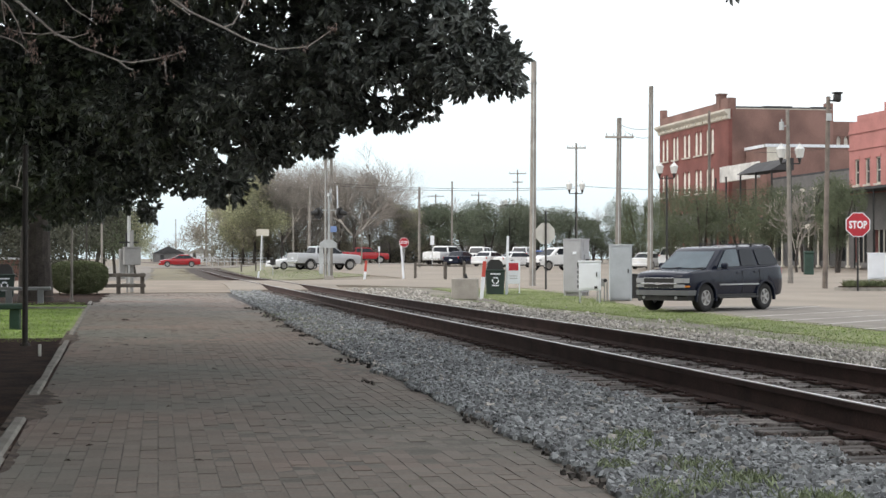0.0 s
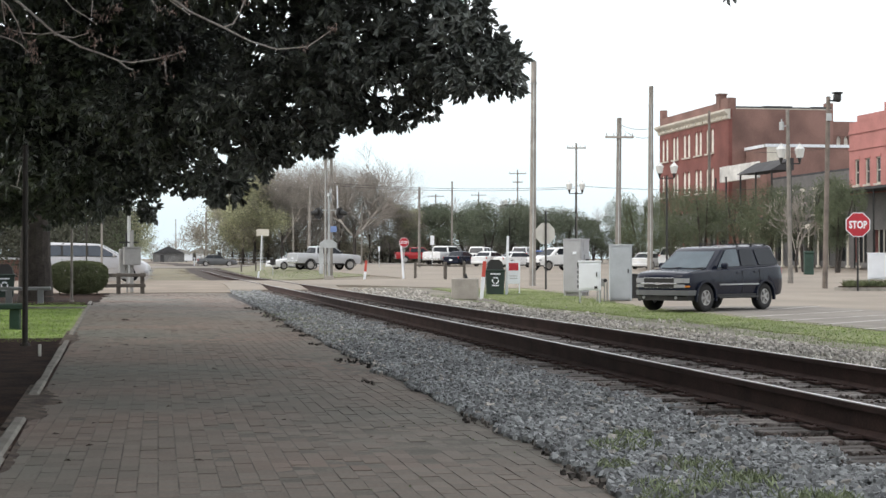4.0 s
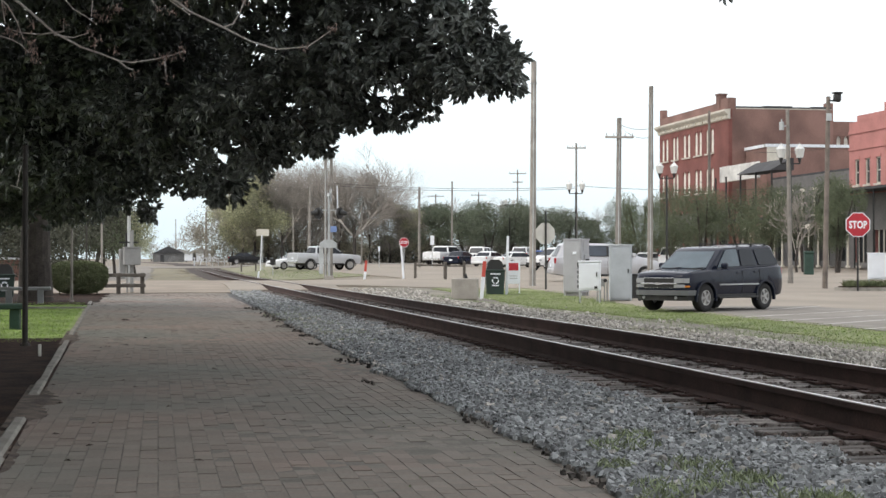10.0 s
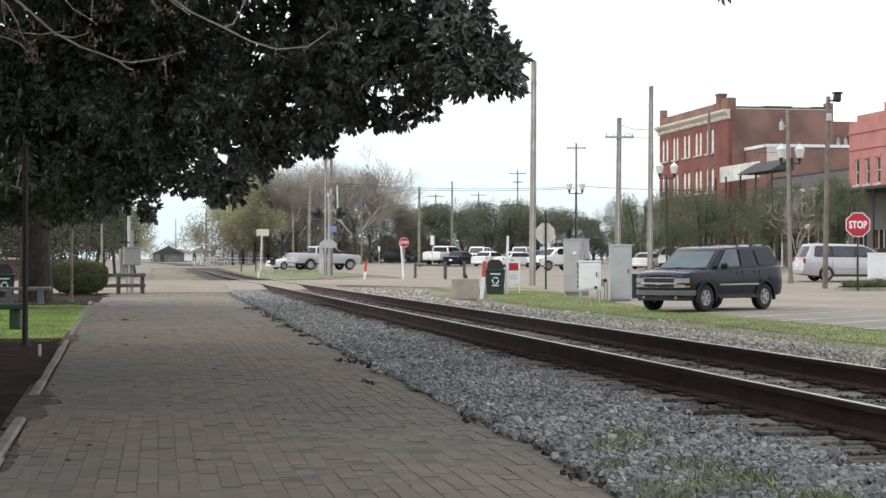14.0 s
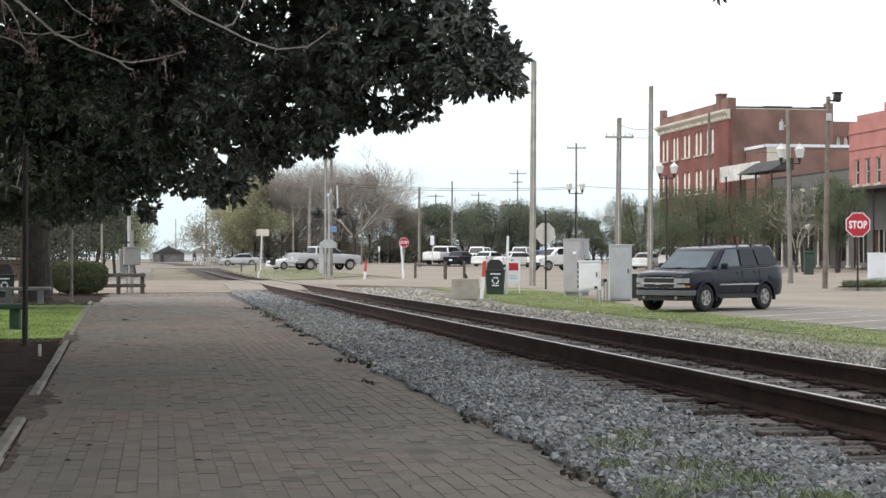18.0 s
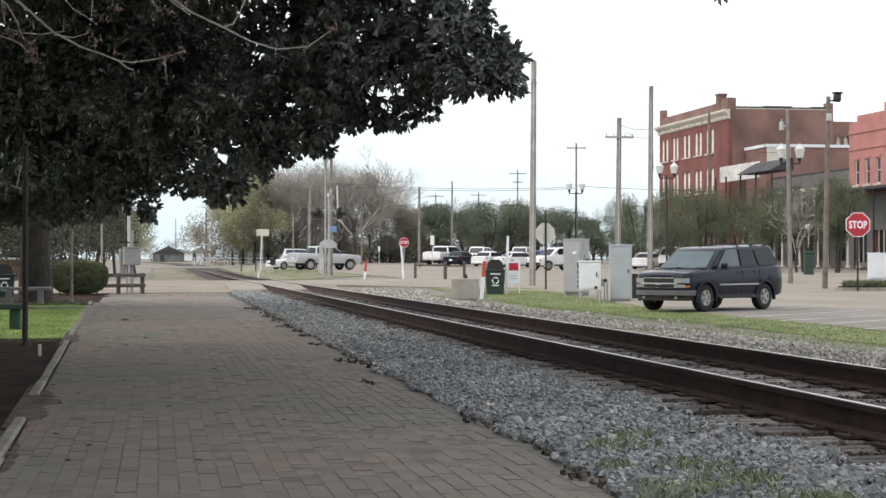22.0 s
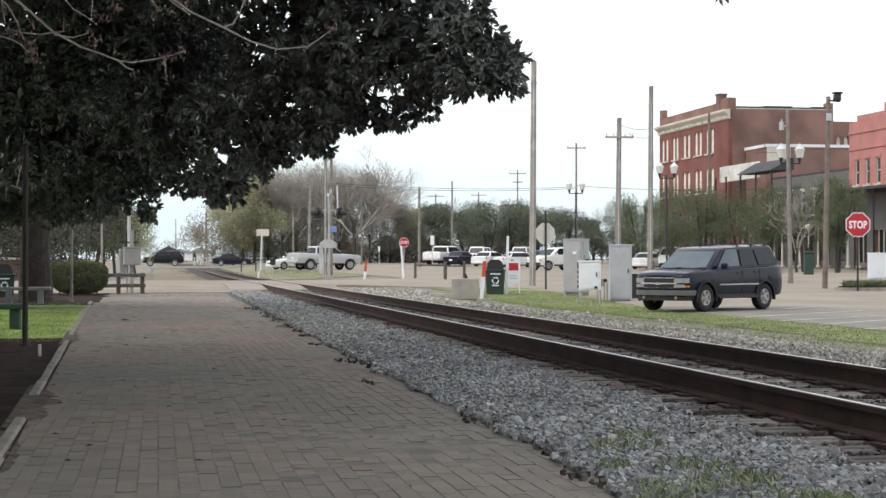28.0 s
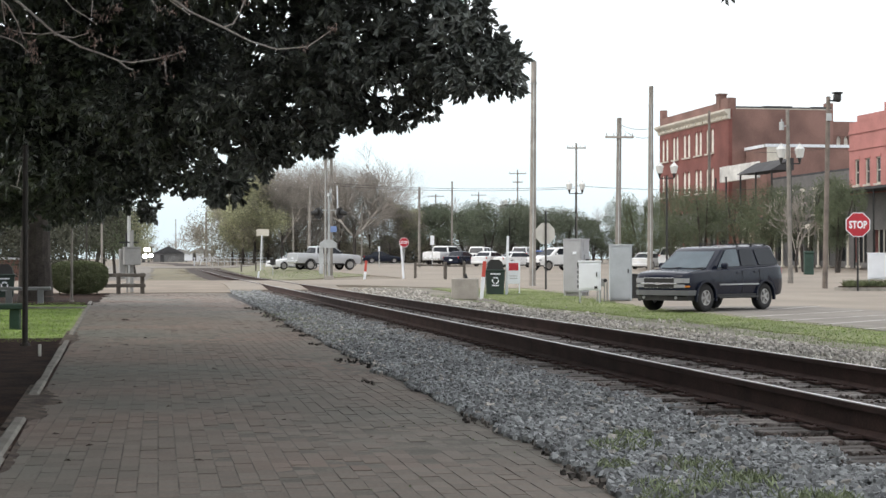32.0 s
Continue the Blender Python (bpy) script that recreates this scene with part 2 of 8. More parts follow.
def ball(bm, x, y, z, r, sz=1.0, sub=2):
    bmesh.ops.create_icosphere(bm, subdivisions=sub, radius=r, matrix=Matrix.Translation((x, y, z)) @ Matrix.Diagonal((1, 1, sz, 1)))
    return bm


def B():
    return bmesh.new()


def letters(text, wide, tall, depth, material, parent, m, name="lettering"):
    cu = bpy.data.curves.new(name, "FONT")
    cu.body, cu.size, cu.extrude, cu.offset, cu.space_character = text, 1.0, depth, 0.035, 1.08
    cu.align_x = cu.align_y = "CENTER"
    tmp = bpy.data.objects.new(name, cu)
    scene.collection.objects.link(tmp)
    bpy.context.view_layer.update()
    me = bpy.data.meshes.new_from_object(tmp)
    bpy.data.objects.remove(tmp)
    me.materials.clear()
    me.materials.append(material)
    co = np.array([tuple(v.co) for v in me.vertices])
    lo, hi = co.min(0), co.max(0)
    for v in me.vertices:
        v.co.x = (v.co.x - (lo[0] + hi[0]) / 2) / (hi[0] - lo[0]) * wide
        v.co.y = (v.co.y - (lo[1] + hi[1]) / 2) / (hi[1] - lo[1]) * tall
    ob = new(name, me)
    ob.parent = parent
    ob.matrix_basis = m
    return ob


# ---- lie of the land ----
LEFT_Y = [-60, 0, 55, 60, 66, 80, 90, 130, 180, 195, 260, 900]
LEFT_Z = [0.15, 0.0, -0.15, -0.12, 0.02, 0.02, -0.16, -0.2, -0.05, 0.12, 0.15, 0.2]
RIGHT_Y = [-60, 0, 50, 62, 74, 90, 130, 165, 250, 900]
RIGHT_Z = [-0.40, -0.45, -0.42, -0.2, 0.03, 0.1, 0.12, 0.42, 0.6, 0.6]
RAIL_Y = [-60, 70, 100, 900]
RAIL_Z = [0.418, 0.063, -0.03, -0.03]


def rail_z(y):
    return float(np.interp(y, RAIL_Y, RAIL_Z))


def ground_z(x, y):
    k = min(1.0, max(0.0, (x - 7.0) / 6.0))
    k = k * k * (3 - 2 * k)
    return (1 - k) * float(np.interp(y, LEFT_Y, LEFT_Z)) + k * float(np.interp(y, RIGHT_Y, RIGHT_Z))


# ---- ground ----
def grid_sheet(name, xs, ys, height, material):
    vs = [(x, y, height(x, y)) for y in ys for x in xs]
    n = len(xs)
    fs = [(j * n + i, j * n + i + 1, (j + 1) * n + i + 1, (j + 1) * n + i) for j in range(len(ys) - 1) for i in range(n - 1)]
    return raw(name, vs, fs, material, smooth=True)


def walk_left(y):
    return -0.83 - (y - 9.07) * 0.0257


def patch(name, x0, x1, y0, y1, dz, material, label, category, step=2.0, ragged=0.0, seed=1, edge=None, edge0=None):
    """A surface laid on the land, with slightly uneven borders."""
    nx, ny = max(2, int((x1 - x0) / step)), max(2, int((y1 - y0) / step))
    vs, fs = [], []
    for j in range(ny + 1):
        for i in range(nx + 1):
            u, v = i / nx, j / ny
            x, y = x0 + (x1 - x0) * u, y0 + (y1 - y0) * v
            if edge or edge0:
                xa, xb = edge0(y) if edge0 else x0, edge(y) if edge else x1
                x = xa + (xb - xa) * u
            if ragged and (i in (0, nx)):
                x += ragged * noise.noise((y * 0.6, seed * 7.3 + i, 0))
            if ragged and (j in (0, ny)):
                y += ragged * noise.noise((x * 0.6, seed * 3.1 + j, 5))
            vs.append((x, y, ground_z(x, y) + dz))
    for j in range(ny):
        for i in range(nx):
            a = j * (nx + 1) + i
            fs.append((a, a + 1, a + nx + 2, a + nx + 1))
    # the border turns down into the soil
    w = nx + 1
    rim = [i for i in range(w)] + [j * w + nx for j in range(1, ny + 1)] + [ny * w + i for i in range(nx - 1, -1, -1)] + [j * w for j in range(ny - 1, 0, -1)]
    low = len(vs)
    vs += [(vs[k][0], vs[k][1], vs[k][2] - 0.12) for k in rim]
    fs += [(rim[k], low + k, low + (k + 1) % len(rim), rim[(k + 1) % len(rim)]) for k in range(len(rim))]
    ob = raw(name, vs, fs, material, smooth=True)
    ob.data.set_sharp_from_angle(angle=radians(40))
    return tagged(ob, label, category, kind="structure")


xs = sorted(set([-2500, -1200, -600, -300, -150, -80, -50, -30, -20, -14] + list(np.arange(-10, 20.1, 1.0)) + [24, 30, 40, 60, 80, 120, 200, 400, 900, 2500]))
ys = sorted(set([-300, -150, -60, -30, -10, 0] + list(np.arange(4, 100, 2.0)) + [66, 74, 110, 120, 130, 145, 155, 165, 180, 195, 210, 230, 260, 320, 420, 600, 900, 1500, 3500]))
tagged(grid_sheet("ground", [float(a) for a in xs], [float(a) for a in ys], lambda x, y: ground_z(x, y) - 0.06, SOIL),
                "flat bare ground reaching to the horizon", "ground", kind="structure")

patch("grass_verge_far_side", -40, 2.6, 84.5, 190, -0.02, DRYGRASS, "thin spring grass beside the railway line", "grass", 1.0, 3.2, 2)
patch("grass_strip_beyond_crossing", 6.8, 12.5, 97, 185, 0.0, mat("worn_turf", (0.215, 0.208, 0.135), 0.9, var=0.3, scale=0.8, fine=30, bump=0.5), "green grass strip between track and parking lot", "grass", 1.5, 0.8, 3)
def verge_edge(y):
    """Where the grass strip gives way to gravel on the track's side."""
    return float(np.interp(y, [-60, 36, 43, 48, 66], [12.7, 12.6, 12.0, 11.3, 10.8]))


patch("grass_strip", 12.0, 15.0, -60, 66.3, 0.0, TURF, "green grass strip along the parking lot edge", "grass", 0.5, 0.5, 4, None, verge_edge)
patch("lawn", -9.0, -1.6, 23.0, 46.0, 0.0, LAWN, "bright green lawn beside the brick walk", "lawn", 1.0, 0.0, 5, lambda y: walk_left(y) - 0.08)
patch("mulch_bed", -9.0, -0.9, -24.0, 24.2, 0.012, MULCH, "dark mulch bed beside the brick walk", "mulch", 0.6, 0.0, 6, lambda y: walk_left(y) + 0.02)
patch("planting_bed", -9.0, -1.7, 44.0, 58.0, 0.012, MULCH, "brown earth bed under the evergreen tree", "mulch", 1.0, 0.3, 7)
patch("parking_lot", 14.8, 120.0, -60, 182.0, 0.008, ASPHALT, "worn tan-grey asphalt parking lot", "pavement", 2.0, 0.25, 8)
patch("parking_bay_resurfaced", 14.9, 20.4, 24.0, 49.5, 0.014, LANE, "greyer patch of asphalt under the parking bays", "pavement", 1.0, 0.5, 14)
patch("parking_lot_far_bay", 12.4, 15.2, 80.0, 182.0, 0.014, ASPHALT, "worn tan-grey asphalt parking bay", "pavement", 2.0, 0.3, 9)
patch("crossing_road", 6.4, 15.5, 65.5, 82.0, 0.02, ASPHALT, "tan asphalt road leading over the tracks", "road", 1.2, 0.3, 10)
patch("gravel_road", -60.0, 3.3, 58.7, 86.5, 0.02, DIRT, "tan dirt road leading up to the railway crossing", "road", 1.2, 0.4, 11)
patch("service_lane", -5.5, -0.6, 84.0, 186.0, 0.006, LANE, "grey gravel lane running beside the track", "road", 2.0, 0.6, 12)
patch("far_street", -160.0, 120.0, 186.0, 204.0, 0.03, LANE, "distant asphalt street crossing the tracks", "road", 2.5, 0.3, 13)


# ---- railway ----
TRACK_X, RAIL_A, RAIL_B = 4.82, 4.07, 5.57


def bed_z(x, y):
    """Top of the ballast across the track."""
    top = rail_z(y) - (0.216 if 3.4 < x < 6.1 else 0.226)
    if x < 3.45:
        k = max(0.0, min(1.0, (x - 2.0) / 1.2))
        return (1 - k) * (ground_z(x, y) + 0.005) + k * top
    if x > 6.2:
        k = max(0.0, min(1.0, (x - 6.2) / 3.2))
        return (1 - k) * top + k * (ground_z(x, y) - 0.02)
    return top


def track_x(y):
    """The line runs straight, then bends gently aside beyond the far street."""
    return 0.0 if y < 215 else -((y - 215) ** 2) / 5200.0


bed_y = [-60.0, -45.0, -30.0, -20.0, -12.0, -6.0, -2.0] + [float(a) for a in np.arange(0.0, 66.0, 0.8)]
bed_x = [2.0, 2.3, 2.6, 2.9, 3.2, 3.45, 3.85, 3.95, 4.8, 5.7, 5.8, 6.2, 6.8, 7.4, 8.0, 8.6, 9.4]
tagged(grid_sheet("ballast_bed", bed_x, bed_y, lambda x, y: bed_z(x, y) - 0.012, BED), "track bed sheet under the stones, coloured dark for shaded gaps", "ballast", kind="structure")
far_y = [float(a) for a in np.arange(81.0, 480.0, 4.0)]
vs, fs = [], []
for y in far_y:
    o = track_x(y)
    for x in (2.4, 3.3, 6.3, 7.2):
        edge = x in (2.4, 7.2)
        vs.append((x + o, y, (ground_z(x, y) - 0.05) if edge else max(rail_z(y) - 0.18, ground_z(x, y) + 0.0)))
for j in range(len(far_y) - 1):
    for i in range(3):
        a = j * 4 + i
        fs.append((a, a + 1, a + 5, a + 4))
tagged(raw("far_ballast_bed", vs, fs, mat("far_ties_and_stone", (0.052, 0.039, 0.032), 0.95, var=0.4, scale=2, fine=12, bump=1.0)), "brown stone and timber track bed beyond the crossing", "ballast", kind="structure")

# gravel shoulder on the far side of the track
vs = [(x, y, bed_z(x, y) - 0.004) for y in bed_y for x in (6.35, 7.0, 7.8, 8.6, 9.4, 10.2, 11.2, 12.2, 13.2)]
fs = [(j * 9 + i, j * 9 + i + 1, (j + 1) * 9 + i + 1, (j + 1) * 9 + i) for j in range(len(bed_y) - 1) for i in range(8)]
tagged(raw("pale_gravel_shoulder", vs, fs, mat("earthy_gravel_bed", (0.205, 0.185, 0.155), 0.95, var=0.3, scale=1.6, fine=26, bump=1.0, tint=(0.25, 0.235, 0.185))), "pale tan gravel shoulder beside the track", "gravel", kind="structure")


def stones(name, n, area, size, material, label, category, seed, dens=None, even=False):
    """Scatter of angular broken stones, each an eight-cornered lump."""
    rng = np.random.default_rng(seed)
    base = np.array([(-1, -1, -1), (1, -1, -1), (1, 1, -1), (-1, 1, -1), (-1, -1, 1), (1, -1, 1), (1, 1, 1), (-1, 1, 1)], float) * 0.5
    quads = np.array([(4, 5, 6, 7), (0, 1, 5, 4), (1, 2, 6, 5), (2, 3, 7, 6), (3, 0, 4, 7)])
    x0, x1, y0, y1 = area
    u = rng.random(n)
    y = y0 + (y1 - y0) * u if even else y0 * (y1 / y0) ** u          # thinner with distance
    x = x0 + (x1 - x0) * rng.random(n)
    keep = np.ones(n, bool) if dens is None else np.array([dens(a, b) for a, b in zip(x, y)])
    x, y = x[keep], y[keep]
    n = len(x)
    far = np.clip(y / 22.0, 1.0, 2.0)
    s = size * rng.uniform(0.55, 1.35, n) * far ** 0.5
    co = base[None] * rng.uniform(0.6, 1.25, (n, 8, 3))
    top = co[:, 4:, :2] * rng.uniform(0.45, 0.9, (n, 1, 1))
    co[:, 4:, :2] = top
    co *= (s[:, None, None] * rng.uniform(0.6, 1.1, (n, 1, 3)))
    a, b = rng.uniform(0, 6.28, n), rng.uniform(-1.3, 1.3, n)
    ca, sa, cb, sb = np.cos(a), np.sin(a), np.cos(b), np.sin(b)
    px, pz = co[..., 0] * cb[:, None] - co[..., 2] * sb[:, None], co[..., 0] * sb[:, None] + co[..., 2] * cb[:, None]
    qx, qy = px * ca[:, None] - co[..., 1] * sa[:, None], px * sa[:, None] + co[..., 1] * ca[:, None]
    z = np.array([bed_z(p, q) for p, q in zip(x, y)]) + s * rng.uniform(0.0, 0.42, n)
    v = np.stack([qx + x[:, None], qy + y[:, None], pz + z[:, None]], -1).reshape(-1, 3)
    f = (quads[None] + (np.arange(n) * 8)[:, None, None]).reshape(-1, 4)
    me = bpy.data.meshes.new(name)
    me.from_pydata(v.tolist(), [], f.tolist())
    me.materials.append(material)
    return tagged(new(name, me), label, category, kind="stuff")


def ragged_foot(x, y):
    """The uneven foot of the ballast along the walk."""
    return x > 2.15 + 0.0095 * max(0.0, y - 16) + 0.10 * noise.noise((y * 0.9, 7, 1)) + 0.06 * noise.noise((y * 3.1, x * 2, 4))


def clear_of_rails(x, y):
    return min(abs(x - RAIL_A), abs(x - RAIL_B)) > 0.1


stones("ballast_stones", 66000, (2.02, 3.95, 6.5, 64.0), 0.040, STONE, "blue-grey crushed stone ballast beside the rail", "ballast", 11,
       lambda x, y: ragged_foot(x, y) and x < 3.56 + 0.30 * noise.noise((y * 2.3, 1, 9)) + 0.2 * noise.noise((y * 7.0, x * 4, 3)))
stones("pale_ballast", 700, (2.0, 3.5, 6.8, 40.0), 0.05, STONE_TAN, "scattered pale stones among the grey ballast", "ballast", 19, ragged_foot)
stones("tan_edge_stones", 1500, (2.0, 2.5, 6.6, 26.0), 0.042, STONE_TAN, "tan and brown stones along the foot of the ballast", "ballast", 20,
       lambda x, y: ragged_foot(x, y) and noise.noise((x * 2, y * 1.1, 16)) > (x - 2.15) * 2.0)
stones("stray_ballast", 2600, (1.75, 2.35, 6.5, 40.0), 0.03, STONE_DARK, "dark stray stones and earth along the edge of the walk", "ballast", 14,
       lambda x, y: noise.noise((x * 3, y * 0.8, 6)) + (x - 2.2) * 1.8 > 0.0)
stones("ballast_between_rails", 17000, (3.40, 6.3, 7.0, 64.0), 0.030, STONE_BROWN, "brown ballast stones between the ties", "ballast", 12, clear_of_rails)
stones("pale_gravel", 21000, (6.2, 12.4, 15.0, 64.0), 0.045, STONE_TAN, "pale tan gravel stones beyond the far rail", "gravel", 13,
       lambda x, y: 0.8 * noise.noise((x * 0.8, y * 0.3, 12)) + 0.35 * noise.noise((x * 3.0, y * 2.0, 2)) > (x - 8.6) * 0.16)

stones("ballast_stones", 5000, (2.0, 3.75, -14.0, 6.6), 0.05, STONE, "blue-grey crushed stone ballast beside the rail", "ballast", 15, None, True)
stones("ballast_between_rails", 1800, (3.7, 6.4, -14.0, 7.5), 0.05, STONE, "grey ballast stones between the ties", "ballast", 16, clear_of_rails, True)
stones("pale_gravel", 2500, (6.2, 9.3, -14.0, 16.0), 0.055, STONE_TAN, "pale tan gravel stones beyond the far rail", "gravel", 17, None, True)

track = thing("railway_track", TRACK_X, 0, 0, "single railway line with rusty rails on wooden ties", "railway track", kind="structure")
tie_bm = B()
for dy, wy, top, dx in ((-0.060, 0.108, -0.006, 0.02), (0.054, 0.112, 0.0, -0.02)):
    box(tie_bm, dx, dy, -0.17, 2.58, wy, 0.17 + top, bevel=0.008)   # split along the grain
tie_mesh = mesh_of("tie", tie_bm, TIE)
rng_tie = random.Random(4)
y = -19.99
while y < 205.0:
    if not 63.5 < y < 83.0:
        t = new("tie", tie_mesh)
        t.parent = track
        t.matrix_basis = pose(rng_tie.uniform(-0.06, 0.06), y, rail_z(y) - 0.188 + rng_tie.uniform(-0.016, 0.004), 0, 0, rng_tie.uniform(-1.2, 1.2))
    y += 0.51 if y < 110 else 1.02
plate_bm = B()
box(plate_bm, 0, 0, 0, 0.34, 0.19, 0.018)
for sx in (-0.11, 0.11):
    box(plate_bm, sx, 0.05, 0.018, 0.02, 0.02, 0.012)
    box(plate_bm, sx, -0.05, 0.018, 0.02, 0.02, 0.012)
plate_mesh = mesh_of("tie_plate", plate_bm, RUST)
y = 5.0
while y < 40.0:
    for rx in (RAIL_A, RAIL_B):
        p = new("tie_plate", plate_mesh)
        p.parent = track
        p.matrix_basis = pose(rx - TRACK_X, y, rail_z(y) - 0.188)
    y += 0.51

RAIL_SECTION = [(-0.07, -0.180), (0.07, -0.180), (0.07, -0.166), (0.012, -0.142), (0.012, -0.045), (0.036, -0.034), (0.036, -0.004),
                (0.0365, -0.001), (-0.0365, -0.001), (-0.036, -0.004), (-0.036, -0.034), (-0.012, -0.045), (-0.012, -0.142), (-0.07, -0.166)]
rail_y = [-60.0, -20.0, 2.0, 20.0, 40.0, 55.0, 70.0, 85.0, 100.0, 150.0, 215.0] + [215.0 + 20 * i for i in range(1, 14)]
for rx in (RAIL_A, RAIL_B):
    n = len(RAIL_SECTION)
    vs = [(rx - TRACK_X + track_x(y) + u, y, rail_z(y) + w) for y in rail_y for u, w in RAIL_SECTION]
    fs = [(j * n + i, j * n + (i + 1) % n, (j + 1) * n + (i + 1) % n, (j + 1) * n + i) for j in range(len(rail_y) - 1) for i in range(n)]
    raw("rail", vs, fs, RUST, track)
    vs = [(rx - TRACK_X + track_x(y) + u, y, rail_z(y) + w) for y in rail_y for u, w in ((-0.015, 0.001), (-0.012, 0.003), (0.014, 0.003), (0.017, 0.001))]
    fs = [(j * 4 + i, j * 4 + i + 1, (j + 1) * 4 + i + 1, (j + 1) * 4 + i) for j in range(len(rail_y) - 1) for i in range(3)]
    raw("running_surface", vs, fs, SHINE, track)

# timber and asphalt panels at the crossing
for x0, x1 in ((2.6, 3.98), (4.17, 5.46), (5.68, 6.8)):
    vs, fs = [], []
    yy = [61.0, 65.0, 70.0, 76.0, 81.0, 84.5]
    for y in yy:
        drop = 0.15 if y in (61.0, 84.5) else 0.012
        vs += [(x0, y, rail_z(y) - drop), (x1, y, rail_z(y) - drop), (x0, y, rail_z(y) - 0.2), (x1, y, rail_z(y) - 0.2)]
    for j in range(len(yy) - 1):
        a = j * 4
        fs += [(a, a + 1, a + 5, a + 4), (a, a + 4, a + 6, a + 2), (a + 1, a + 3, a + 7, a + 5)]
    fs += [(0, 2, 3, 1), (20, 21, 23, 22)]
    tagged(raw("crossing_panel", vs, fs, ASPHALT), "grey asphalt panel of the level crossing", "crossing panel", kind="structure")

# ---- brick walk ----
WALK_RIGHT = 2.30
vs, fs = [], []
sy = [float(a) for a in np.arange(-25.0, 61.0, 2.0)]
for y in sy:
    vs += [(walk_left(y) - 0.02, y, ground_z(0, y) - 0.0022), (WALK_RIGHT + 0.05, y, ground_z(0, y) - 0.0022)]
fs = [(2 * j, 2 * j + 1, 2 * j + 3, 2 * j + 2) for j in range(len(sy) - 1)]
brick_walk = tagged(raw("brick_walk", vs, fs, SAND), "worn brick walk laid in running bond", "brick path", kind="structure")


SPILT = mat("spilt_earth", (0.105, 0.082, 0.066), 0.95, var=0.5, scale=5, fine=60, bump=0.8)
# earth spilled from the bed over the walk's edge
for k, (cy, half, reach) in enumerate(((24.4, 2.2, 0.12), (12.9, 1.9, 0.18), (9.6, 1.2, 0.08))):
    bm = B()
    row, n = [], 40
    for i in range(n + 1):
        yy = cy - half + 2 * half * i / n
        fade = math.sin(math.pi * i / n) ** 0.6
        x0 = walk_left(yy) - 0.12
        x1 = walk_left(yy) + 0.01 + reach * fade * (0.75 + 0.9 * noise.noise((yy * 1.7, k, 3)) + 0.5 * noise.noise((yy * 6.0, k, 8)))
        x1 = max(x1, x0 + 0.05)
        z = ground_z(0, yy)
        row.append((bm.verts.new((x0, yy, z + 0.022)), bm.verts.new((x0 * 0.4 + x1 * 0.6, yy, z + 0.016)), bm.verts.new((x1, yy, z - 0.002))))
    for a, b in zip(row, row[1:]):
        for i in range(2):
            bm.faces.new((a[i], a[i + 1], b[i + 1], b[i]))
    spill = part("mulch_spill", bm, SPILT, None)
    tagged(spill, "brown earth spilled over the edge of the walk", "mulch", kind="structure")

# ---- vehicles ----
def smooth_by_angle(ob, deg=32):
    ob.data.polygons.foreach_set("use_smooth", [True] * len(ob.data.polygons))
    ob.data.set_sharp_from_angle(angle=radians(deg))
    return ob


def loft_body(bm, s):
    """Lower body: rows of (x, top height, half-width share, bottom height), rounded in section, with the wheel arches cut out."""
    rows = sorted(s["rows"])
    rx = [q[0] for q in rows]
    R = s["wheel"] * 1.14
    xs_ = set(rx)
    for ax in s["axles"]:
        for k in (-1.002, -1.0, -0.96, -0.86, -0.7, -0.5, -0.25, 0, 0.25, 0.5, 0.7, 0.86, 0.96, 1.0, 1.002):
            xs_.add(ax + k * R)
    rings = []
    for x in sorted(xs_):
        top, share, low0 = (float(np.interp(x, rx, [q[n] for q in rows])) for n in (1, 2, 3))
        low = low0
        for ax in s["axles"]:
            d = abs(x - ax)
            if d <= R:
                low = max(low, s["wheel"] + math.sqrt(max(0, R * R - d * d)))
        w = s["W"] / 2 * share
        h = top - low0
        sec = [(0, low), (w * 0.86, low), (w * 0.955, low + 0.03), (w * 0.985, low0 + h * 0.25), (w, low0 + h * 0.50),
               (w * 0.994, low0 + h * 0.74), (w * 0.972, top - 0.055), (w * 0.91, top - 0.010), (w * 0.5, top + 0.010), (0, top + 0.018)]
        out, zl = [], -1
        for u, v in sec:
            v = max(v, zl + 0.002) if u else v
            zl = v
            out.append((u, v))
        pts = out + [(-u, v) for u, v in out[-2:0:-1]]
        rings.append([bm.verts.new((x, u, v)) for u, v in pts])
    n = len(rings[0])
    fs = []
    for a, b in zip(rings, rings[1:]):
        for i in range(n):
            fs.append(bm.faces.new((a[i], a[(i + 1) % n], b[(i + 1) % n], b[i])))
    fs.append(bm.faces.new(rings[0]))
    fs.append(bm.faces.new(rings[-1][::-1]))
    bmesh.ops.recalc_face_normals(bm, faces=fs)


